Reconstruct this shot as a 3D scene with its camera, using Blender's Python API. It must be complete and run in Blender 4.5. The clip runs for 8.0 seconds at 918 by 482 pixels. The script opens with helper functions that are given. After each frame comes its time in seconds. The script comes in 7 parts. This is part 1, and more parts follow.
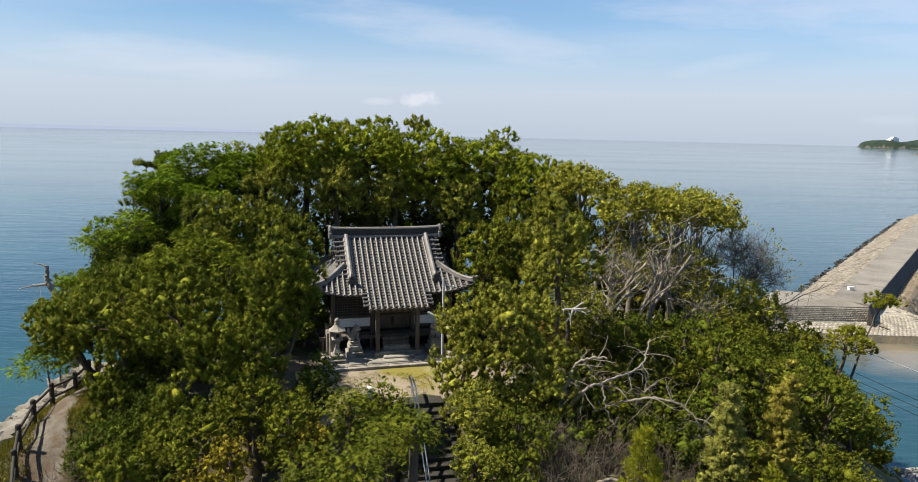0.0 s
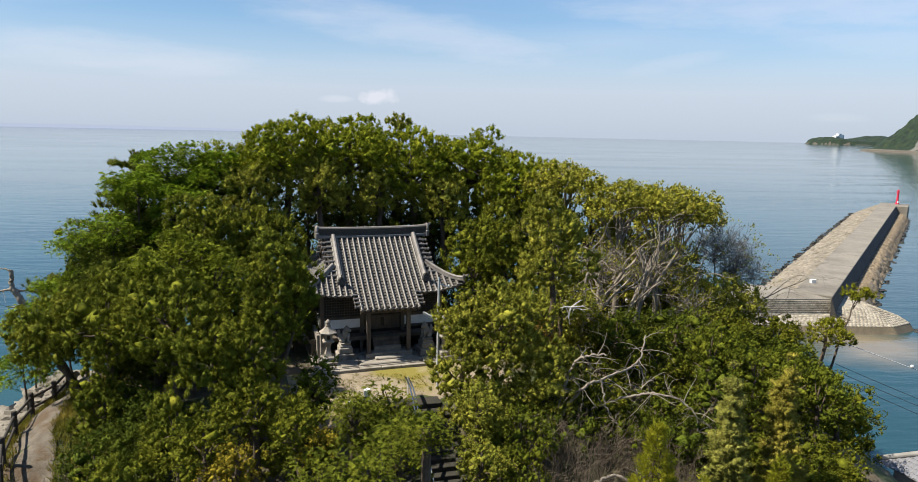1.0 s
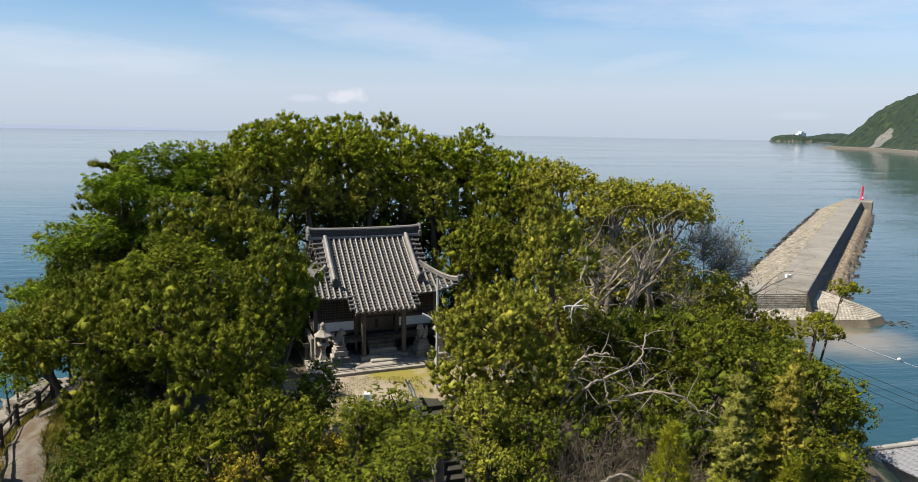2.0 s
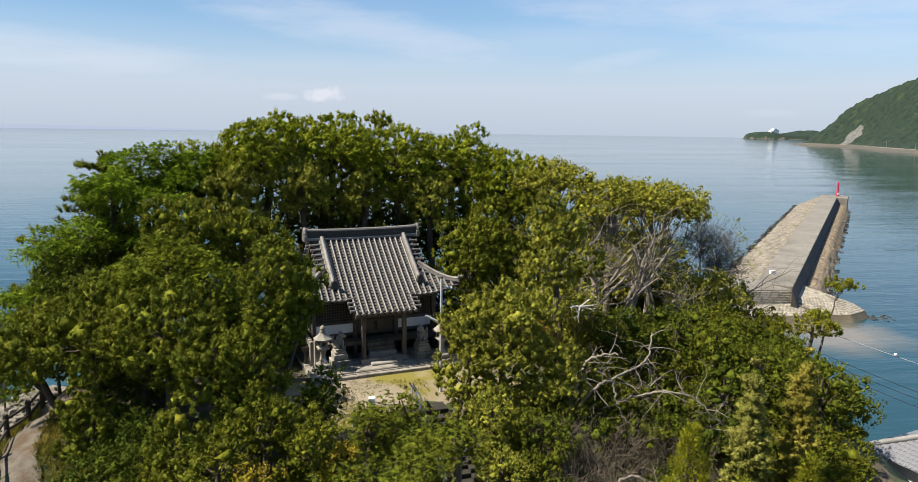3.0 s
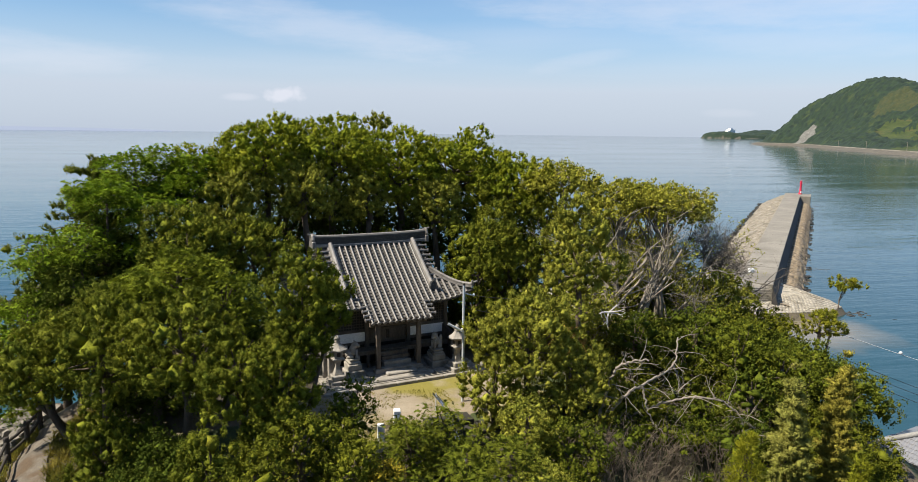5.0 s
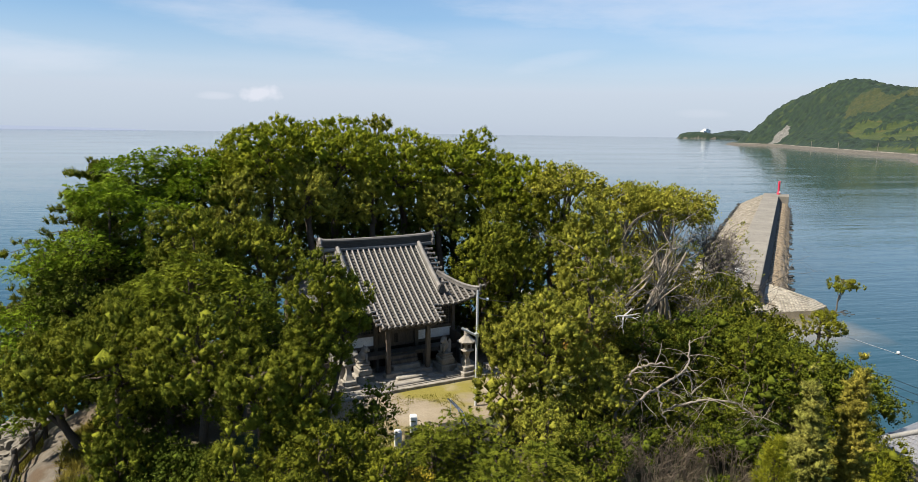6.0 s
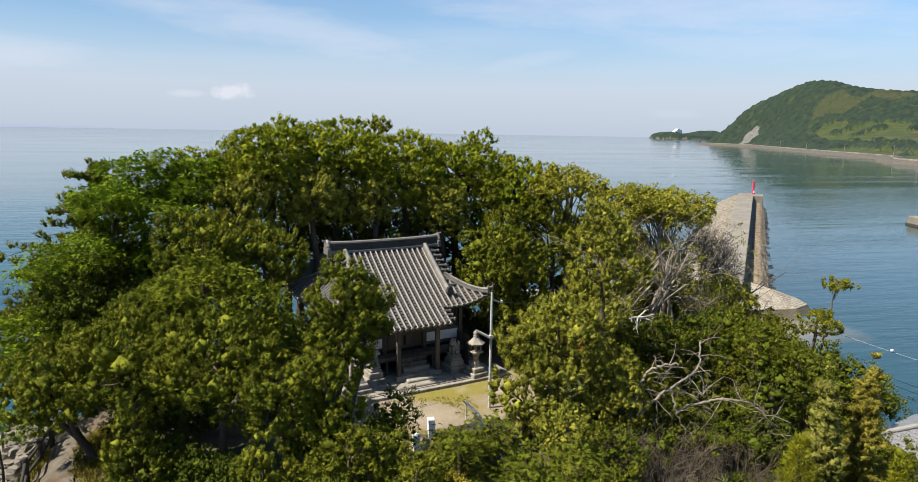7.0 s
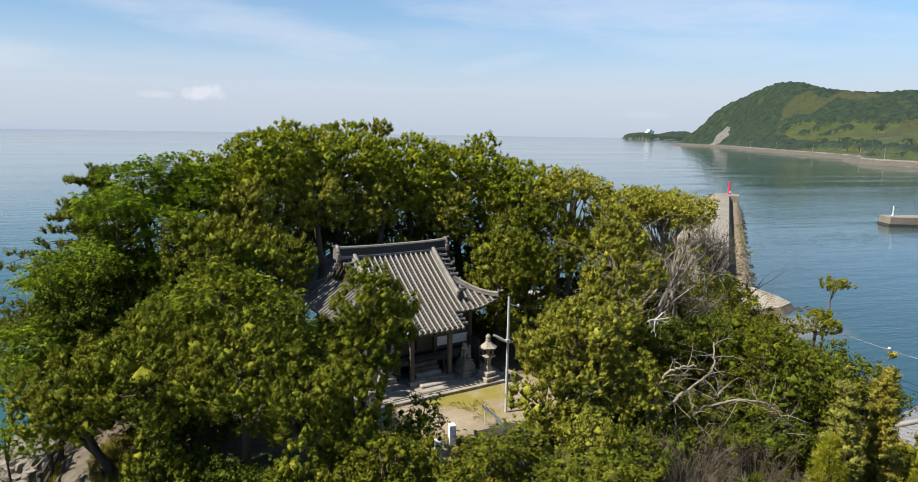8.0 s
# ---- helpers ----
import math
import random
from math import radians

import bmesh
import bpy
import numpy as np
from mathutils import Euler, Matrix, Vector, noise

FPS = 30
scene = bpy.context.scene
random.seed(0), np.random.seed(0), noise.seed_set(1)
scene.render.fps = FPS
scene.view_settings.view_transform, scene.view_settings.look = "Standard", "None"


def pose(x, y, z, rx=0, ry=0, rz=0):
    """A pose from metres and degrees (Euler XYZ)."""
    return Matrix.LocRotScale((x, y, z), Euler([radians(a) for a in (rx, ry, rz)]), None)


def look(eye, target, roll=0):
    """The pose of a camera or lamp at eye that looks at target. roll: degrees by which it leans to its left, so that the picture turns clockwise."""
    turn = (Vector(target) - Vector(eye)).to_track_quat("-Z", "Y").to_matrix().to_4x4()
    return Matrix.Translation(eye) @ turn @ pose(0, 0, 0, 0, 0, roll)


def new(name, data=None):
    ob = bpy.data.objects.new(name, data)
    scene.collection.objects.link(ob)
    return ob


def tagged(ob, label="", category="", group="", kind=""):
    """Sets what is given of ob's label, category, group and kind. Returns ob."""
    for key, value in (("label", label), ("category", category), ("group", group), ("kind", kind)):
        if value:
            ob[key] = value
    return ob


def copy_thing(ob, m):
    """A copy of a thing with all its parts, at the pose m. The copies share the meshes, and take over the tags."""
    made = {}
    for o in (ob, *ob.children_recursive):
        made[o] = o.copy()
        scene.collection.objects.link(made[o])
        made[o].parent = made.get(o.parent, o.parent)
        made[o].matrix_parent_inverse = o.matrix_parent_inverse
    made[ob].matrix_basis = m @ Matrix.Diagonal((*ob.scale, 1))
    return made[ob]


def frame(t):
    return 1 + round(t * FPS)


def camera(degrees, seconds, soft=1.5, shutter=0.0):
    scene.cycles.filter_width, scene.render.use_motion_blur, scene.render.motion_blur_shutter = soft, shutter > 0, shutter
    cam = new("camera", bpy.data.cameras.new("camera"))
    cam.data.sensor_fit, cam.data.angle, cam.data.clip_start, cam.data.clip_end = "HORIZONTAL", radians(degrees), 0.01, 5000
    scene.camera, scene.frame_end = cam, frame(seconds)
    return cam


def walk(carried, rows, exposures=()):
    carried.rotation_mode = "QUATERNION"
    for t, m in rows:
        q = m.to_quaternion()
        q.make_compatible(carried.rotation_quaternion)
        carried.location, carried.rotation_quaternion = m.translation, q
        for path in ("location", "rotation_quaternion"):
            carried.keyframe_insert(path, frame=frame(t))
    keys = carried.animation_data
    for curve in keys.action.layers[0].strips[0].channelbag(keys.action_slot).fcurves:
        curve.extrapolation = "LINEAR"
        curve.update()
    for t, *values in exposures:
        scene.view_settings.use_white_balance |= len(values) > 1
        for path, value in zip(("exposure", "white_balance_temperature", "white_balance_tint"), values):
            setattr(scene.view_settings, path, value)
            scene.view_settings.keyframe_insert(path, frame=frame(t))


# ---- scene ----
cam = camera(68.3, 8.0, soft=0.6)
PATH = [
    (0, (0.07, 0.195, 20.609), (0.074, 2.17, 20.296), 1.3),
    (0.5, (-0.715, 0.266, 20.604), (-0.648, 2.24, 20.29), 1.3),
    (1, (-1.428, 0.43, 20.608), (-1.307, 2.401, 20.291), 1.2),
    (1.5, (-2.034, 0.611, 20.583), (-1.868, 2.579, 20.266), 1.1),
    (3, (-3.588, 1.437, 20.573), (-3.319, 3.392, 20.251), 0.8),
    (3.5, (-4.096, 1.73, 20.588), (-3.803, 3.682, 20.265), 0.8),
    (4, (-4.63, 2.042, 20.617), (-4.311, 3.989, 20.292), 0.8),
    (4.5, (-5.214, 2.33, 20.616), (-4.868, 4.273, 20.294), 0.7),
    (6, (-7.228, 2.992, 20.795), (-6.792, 4.918, 20.475), 0.8),
    (6.5, (-7.999, 3.155, 20.864), (-7.527, 5.072, 20.543), 0.9),
    (7, (-8.805, 3.382, 20.903), (-8.296, 5.289, 20.582), 1.0),
    (7.5, (-9.595, 3.641, 20.947), (-9.051, 5.539, 20.628), 0.9),
    (8, (-10.4, 3.962, 20.998), (-9.82, 5.85, 20.681), 0.9),
]
walk(cam, [(t, look(eye, target, roll)) for t, eye, target, roll in PATH])

# ---- world, sun ----
SUN_EL, SUN_ROT = radians(52), radians(92)
world = bpy.data.worlds.new("world")
scene.world = world
world.use_nodes = True


CLOUD_AT = (-0.062, 0.997, 0.048)
# veils of high cloud: bearing, height, half length, half width, slant (degrees), thickness
VEILS = [
    (-0.9, 8.22, 13.4, 1.69, -8.5, 0.41),
    (31.9, 9.47, 17.8, 2.08, -3.4, 0.45),
    (-22.9, 5.2, 11.4, 1.29, -2.3, 0.38),
    (20.5, 5.67, 4.5, 0.64, 11.3, 0.22),
    (36.7, 6.87, 9.4, 1.29, -2.9, 0.26),
    (5.2, 7.14, 6.4, 0.59, -4.6, 0.22),
    (-6.8, 2.51, 1.3, 0.3, -0.0, 0.38),
    (32.1, 1.63, 2.0, 0.35, -0.0, 0.19),
]


def build_world():
    nt = world.node_tree
    n, l = nt.nodes, nt.links
    n.clear()
    out, bg = n.new("ShaderNodeOutputWorld"), n.new("ShaderNodeBackground")
    sky = n.new("ShaderNodeTexSky")
    sky.sky_type, sky.sun_disc = "NISHITA", False
    sky.sun_elevation, sky.sun_rotation = SUN_EL, SUN_ROT
    sky.air_density, sky.dust_density, sky.ozone_density = 1.0, 0.2, 5.0
    bg.inputs["Strength"].default_value = 0.05
    tc, sep = n.new("ShaderNodeTexCoord"), n.new("ShaderNodeSeparateXYZ")
    l.new(tc.outputs["Generated"], sep.inputs[0])
    # haze towards the horizon
    ramp = n.new("ShaderNodeValToRGB")
    e = ramp.color_ramp.elements
    e[0].position, e[0].color = 0.0, (0.9, 0.9, 0.9, 1)
    e[1].position, e[1].color = 0.26, (0.0, 0.0, 0.0, 1)
    for p, v in ((0.055, 0.86), (0.1, 0.5), (0.15, 0.2)):
        k = e.new(p)
        k.color = (v, v, v, 1)
    l.new(sep.outputs["Z"], ramp.inputs[0])
    haze = n.new("ShaderNodeMix")
    haze.data_type = "RGBA"
    # the haze is a little duller right over the sea
    low_air, lift = n.new("ShaderNodeMix"), n.new("ShaderNodeMapRange")
    low_air.data_type = "RGBA"
    low_air.inputs["A"].default_value, low_air.inputs["B"].default_value = (5.3, 5.95, 7.3, 1), (6.35, 6.75, 7.85, 1)
    lift.inputs["From Max"].default_value = 0.06
    l.new(sep.outputs["Z"], lift.inputs["Value"])
    l.new(lift.outputs[0], low_air.inputs["Factor"])
    l.new(low_air.outputs["Result"], haze.inputs["B"])
    l.new(ramp.outputs[0], haze.inputs["Factor"])
    gain = n.new("ShaderNodeVectorMath")
    gain.operation = "MULTIPLY"
    gain.inputs[1].default_value = (0.96, 1.26, 1.37)
    l.new(sky.outputs[0], gain.inputs[0])
    l.new(gain.outputs[0], haze.inputs["A"])
    # thin high cloud, drawn out in streaks
    zc = n.new("ShaderNodeMath")
    zc.operation = "MAXIMUM"
    zc.inputs[1].default_value = 0.02
    l.new(sep.outputs["Z"], zc.inputs[0])
    div = n.new("ShaderNodeVectorMath")
    div.operation = "DIVIDE"
    comb = n.new("ShaderNodeCombineXYZ")
    for k in "XYZ":
        l.new(zc.outputs[0], comb.inputs[k])
    l.new(tc.outputs["Generated"], div.inputs[0])
    l.new(comb.outputs[0], div.inputs[1])
    mp = n.new("ShaderNodeMapping")
    mp.inputs["Rotation"].default_value = (0, 0, radians(-14))
    mp.inputs["Scale"].default_value = (0.36, 0.36, 0.0)
    mp.inputs["Location"].default_value = (3.1, 1.7, 0.0)
    l.new(div.outputs[0], mp.inputs[0])
    nz = n.new("ShaderNodeTexNoise")
    nz.inputs["Scale"].default_value, nz.inputs["Detail"].default_value, nz.inputs["Roughness"].default_value = 0.8, 4, 0.42
    nz.inputs["Distortion"].default_value = 0.3
    l.new(mp.outputs[0], nz.inputs["Vector"])
    cr = n.new("ShaderNodeValToRGB")
    cr.color_ramp.elements[0].position, cr.color_ramp.elements[1].position = 0.40, 0.72
    cr.color_ramp.elements[1].color = (0.85, 0.85, 0.85, 1)
    l.new(nz.outputs[0], cr.inputs[0])
    # one small heaped cloud low over the sea
    off = n.new("ShaderNodeVectorMath")
    off.operation = "SUBTRACT"
    off.inputs[1].default_value = CLOUD_AT
    l.new(tc.outputs["Generated"], off.inputs[0])
    wide = n.new("ShaderNodeVectorMath")
    wide.operation = "MULTIPLY"
    wide.inputs[1].default_value = (36.0, 36.0, 95.0)
    l.new(off.outputs[0], wide.inputs[0])
    far = n.new("ShaderNodeVectorMath")
    far.operation = "LENGTH"
    l.new(wide.outputs[0], far.inputs[0])
    puff = n.new("ShaderNodeTexNoise")
    puff.inputs["Scale"].default_value, puff.inputs["Detail"].default_value = 60.0, 4
    l.new(tc.outputs["Generated"], puff.inputs["Vector"])
    heap = n.new("ShaderNodeMath")
    heap.operation = "MULTIPLY_ADD"
    heap.inputs[1].default_value = -2.2
    l.new(puff.outputs[0], heap.inputs[0])
    l.new(far.outputs["Value"], heap.inputs[2])
    small = n.new("ShaderNodeMapRange")
    small.inputs["From Min"].default_value, small.inputs["From Max"].default_value = 0.1, -0.7
    small.inputs["To Max"].default_value = 0.75
    l.new(heap.outputs[0], small.inputs["Value"])
    cloud = n.new("ShaderNodeMix")
    cloud.data_type = "RGBA"
    cloud.inputs["B"].default_value = (8.2, 8.4, 9.3, 1)
    low = n.new("ShaderNodeMapRange")
    low.inputs["From Min"].default_value, low.inputs["From Max"].default_value = 0.05, 0.14
    l.new(sep.outputs["Z"], low.inputs["Value"])
    cm = n.new("ShaderNodeMath")
    cm.operation = "MULTIPLY"
    l.new(cr.outputs[0], cm.inputs[0])
    l.new(low.outputs[0], cm.inputs[1])
    def maths(op, a, b, c=None):
        k = n.new("ShaderNodeMath")
        k.operation = op
        for i, x in enumerate((a, b, c)):
            if isinstance(x, (int, float)):
                k.inputs[i].default_value = x
            elif x is not None:
                l.new(x, k.inputs[i])
        return k.outputs[0]

    def dot(v, axis):
        k = n.new("ShaderNodeVectorMath")
        k.operation = "DOT_PRODUCT"
        l.new(v, k.inputs[0])
        k.inputs[1].default_value = axis
        return k.outputs["Value"]

    # ragged edges for the veils
    rag = n.new("ShaderNodeMapping")
    rag.inputs["Scale"].default_value, rag.inputs["Rotation"].default_value = (9, 9, 42), (0, radians(-6), 0)
    l.new(tc.outputs["Generated"], rag.inputs[0])
    rags = n.new("ShaderNodeTexNoise")
    rags.inputs["Scale"].default_value, rags.inputs["Detail"].default_value, rags.inputs["Roughness"].default_value = 1.0, 6, 0.6
    l.new(rag.outputs[0], rags.inputs["Vector"])
    total = maths("MAXIMUM", maths("MULTIPLY", cm.outputs[0], 0.3), small.outputs[0])
    for bearing, height, long, wide_by, slant, thick in VEILS:
        a, h, t = radians(bearing), radians(height), radians(slant)
        mid = Vector((math.sin(a) * math.cos(h), math.cos(a) * math.cos(h), math.sin(h)))
        east = Vector((math.cos(a), -math.sin(a), 0))
        up = east.cross(mid)
        along, across = east * math.cos(t) + up * math.sin(t), up * math.cos(t) - east * math.sin(t)
        away = n.new("ShaderNodeVectorMath")
        away.operation = "SUBTRACT"
        away.inputs[1].default_value = mid
        l.new(tc.outputs["Generated"], away.inputs[0])
        p, q = maths("DIVIDE", dot(away.outputs[0], along), radians(long)), maths("DIVIDE", dot(away.outputs[0], across), radians(wide_by))
        gap = maths("ADD", maths("MULTIPLY", p, p), maths("MULTIPLY", q, q))
        veil = n.new("ShaderNodeMapRange")
        veil.interpolation_type = "SMOOTHSTEP"
        veil.inputs["From Min"].default_value, veil.inputs["From Max"].default_value = 1.5, -0.5
        veil.inputs["To Max"].default_value = thick
        l.new(maths("MULTIPLY_ADD", rags.outputs[0], -2.4, maths("ADD", gap, 1.1)), veil.inputs["Value"])
        total = maths("MAXIMUM", total, veil.outputs[0])
    l.new(total, cloud.inputs["Factor"])
    l.new(haze.outputs["Result"], cloud.inputs["A"])
    l.new(cloud.outputs["Result"], bg.inputs[0])
    l.new(bg.outputs[0], out.inputs[0])


build_world()
sun = new("sun", bpy.data.lights.new("sun", "SUN"))
sun.data.energy, sun.data.angle, sun.data.color = 5.0, radians(0.53), (1.0, 0.93, 0.8)
sun_dir = Vector((-math.cos(SUN_EL) * math.sin(SUN_ROT), math.cos(SUN_EL) * math.cos(SUN_ROT), math.sin(SUN_EL)))
sun.matrix_world = look(sun_dir * 200, (0, 0, 0))
scene.view_settings.exposure = 1.0


# ---- materials ----
def surface(name, c1, c2, scale=3.0, rough=0.8, bump=0.3, fine=40.0, metal=0.0, c3=None, c3_at=0.62, stretch=(1, 1, 1), island=0.0, spec=0.4):
    """Two-scale procedural surface: c1 and c2 blend in patches, c3 adds stains, a fine noise gives grain and relief."""
    m = bpy.data.materials.new(name)
    m.use_nodes = True
    n, l = m.node_tree.nodes, m.node_tree.links
    b = n["Principled BSDF"]
    b.inputs["Roughness"].default_value, b.inputs["Metallic"].default_value = rough, metal
    b.inputs["Specular IOR Level"].default_value = spec
    tc, mp = n.new("ShaderNodeTexCoord"), n.new("ShaderNodeMapping")
    mp.inputs["Scale"].default_value = stretch
    l.new(tc.outputs["Object"], mp.inputs[0])

    def noise_at(s, d):
        k = n.new("ShaderNodeTexNoise")
        k.inputs["Scale"].default_value, k.inputs["Detail"].default_value = s, d
        l.new(mp.outputs[0], k.inputs["Vector"])
        return k

    def mix(f, a, c):
        k = n.new("ShaderNodeMix")
        k.data_type = "RGBA"
        l.new(f, k.inputs["Factor"])
        if isinstance(a, tuple):
            k.inputs["A"].default_value = (*a, 1)
        else:
            l.new(a, k.inputs["A"])
        if isinstance(c, tuple):
            k.inputs["B"].default_value = (*c, 1)
        else:
            l.new(c, k.inputs["B"])
        return k.outputs["Result"]

    def ramp(f, lo, hi):
        k = n.new("ShaderNodeMapRange")
        k.inputs["From Min"].default_value, k.inputs["From Max"].default_value = lo, hi
        l.new(f, k.inputs["Value"])
        return k.outputs[0]

    big, small = noise_at(scale, 4), noise_at(fine, 3)
    col = mix(ramp(big.outputs[0], 0.35, 0.65), c1, c2)
    if c3:
        third = noise_at(scale * 0.45, 6)
        col = mix(ramp(third.outputs[0], c3_at, c3_at + 0.12), col, c3)
    grain = n.new("ShaderNodeHueSaturation")
    l.new(ramp(small.outputs[0], 0.25, 0.75), grain.inputs["Value"])
    val = n.new("ShaderNodeMapRange")
    val.inputs["To Min"].default_value, val.inputs["To Max"].default_value = 0.78, 1.22
    val.inputs["From Min"].default_value, val.inputs["From Max"].default_value = 0.3, 0.7
    l.new(small.outputs[0], val.inputs["Value"])
    last = val.outputs[0]
    if island:
        geo, iv = n.new("ShaderNodeNewGeometry"), n.new("ShaderNodeMapRange")
        iv.inputs["To Min"].default_value, iv.inputs["To Max"].default_value = 1 - island, 1 + island
        l.new(geo.outputs["Random Per Island"], iv.inputs["Value"])
        mul = n.new("ShaderNodeMath")
        mul.operation = "MULTIPLY"
        l.new(last, mul.inputs[0])
        l.new(iv.outputs[0], mul.inputs[1])
        last = mul.outputs[0]
    l.new(last, grain.inputs["Value"])
    l.new(col, grain.inputs["Color"])
    l.new(grain.outputs[0], b.inputs["Base Color"])
    if bump:
        bp = n.new("ShaderNodeBump")
        bp.inputs["Strength"].default_value, bp.inputs["Distance"].default_value = bump, 0.03
        l.new(small.outputs[0], bp.inputs["Height"])
        l.new(bp.outputs[0], b.inputs["Normal"])
    return m


def foliage(name, c1, c2, c3=None, through_light=0.13, rough=0.72):
    """Leaves: colour drifts over the crown and varies from leaf to leaf; some light passes through."""
    m = bpy.data.materials.new(name)
    m.use_nodes = True
    n, l = m.node_tree.nodes, m.node_tree.links
    b, out = n["Principled BSDF"], n["Material Output"]
    b.inputs["Roughness"].default_value = rough
    b.inputs["Specular IOR Level"].default_value = 0.05
    tc, nz, geo = n.new("ShaderNodeTexCoord"), n.new("ShaderNodeTexNoise"), n.new("ShaderNodeNewGeometry")
    nz.inputs["Scale"].default_value, nz.inputs["Detail"].default_value = 0.8, 3
    l.new(tc.outputs["Object"], nz.inputs["Vector"])
    r = n.new("ShaderNodeMapRange")
    r.inputs["From Min"].default_value, r.inputs["From Max"].default_value = 0.36, 0.64
    l.new(nz.outputs[0], r.inputs["Value"])
    mx = n.new("ShaderNodeMix")
    mx.data_type = "RGBA"
    mx.inputs["A"].default_value, mx.inputs["B"].default_value = (*c1, 1), (*c2, 1)
    l.new(r.outputs[0], mx.inputs["Factor"])
    col = mx.outputs["Result"]
    if c3:
        r3, m3 = n.new("ShaderNodeMapRange"), n.new("ShaderNodeMix")
        r3.inputs["From Min"].default_value, r3.inputs["From Max"].default_value = 0.95, 1.0
        r3.inputs["To Max"].default_value = 0.45
        l.new(geo.outputs["Random Per Island"], r3.inputs["Value"])
        m3.data_type = "RGBA"
        m3.inputs["B"].default_value = (*c3, 1)
        l.new(r3.outputs[0], m3.inputs["Factor"])
        l.new(col, m3.inputs["A"])
        col = m3.outputs["Result"]
    v = n.new("ShaderNodeMapRange")
    v.inputs["To Min"].default_value, v.inputs["To Max"].default_value = 0.8, 1.2
    l.new(geo.outputs["Random Per Island"], v.inputs["Value"])
    # young and old shoots side by side
    n2, r2, mu = n.new("ShaderNodeTexNoise"), n.new("ShaderNodeMapRange"), n.new("ShaderNodeMath")
    n2.inputs["Scale"].default_value, n2.inputs["Detail"].default_value = 3.2, 2
    l.new(tc.outputs["Object"], n2.inputs["Vector"])
    r2.inputs["From Min"].default_value, r2.inputs["From Max"].default_value = 0.34, 0.66
    r2.inputs["To Min"].default_value, r2.inputs["To Max"].default_value = 0.68, 1.34
    l.new(n2.outputs[0], r2.inputs["Value"])
    mu.operation = "MULTIPLY"
    l.new(v.outputs[0], mu.inputs[0])
    l.new(r2.outputs[0], mu.inputs[1])
    hs = n.new("ShaderNodeHueSaturation")
    l.new(mu.outputs[0], hs.inputs["Value"])
    l.new(col, hs.inputs["Color"])
    l.new(hs.outputs[0], b.inputs["Base Color"])
    n3, bp = n.new("ShaderNodeTexNoise"), n.new("ShaderNodeBump")
    n3.inputs["Scale"].default_value, n3.inputs["Detail"].default_value = 26.0, 3
    l.new(tc.outputs["Object"], n3.inputs["Vector"])
    bp.inputs["Strength"].default_value, bp.inputs["Distance"].default_value = 0.7, 0.05
    l.new(n3.outputs[0], bp.inputs["Height"])
    l.new(bp.outputs[0], b.inputs["Normal"])
    tr, ms = n.new("ShaderNodeBsdfTranslucent"), n.new("ShaderNodeMixShader")
    l.new(hs.outputs[0], tr.inputs["Color"])
    ms.inputs[0].default_value = through_light
    l.new(b.outputs[0], ms.inputs[1])
    l.new(tr.outputs[0], ms.inputs[2])
    l.new(ms.outputs[0], out.inputs["Surface"])
    return m


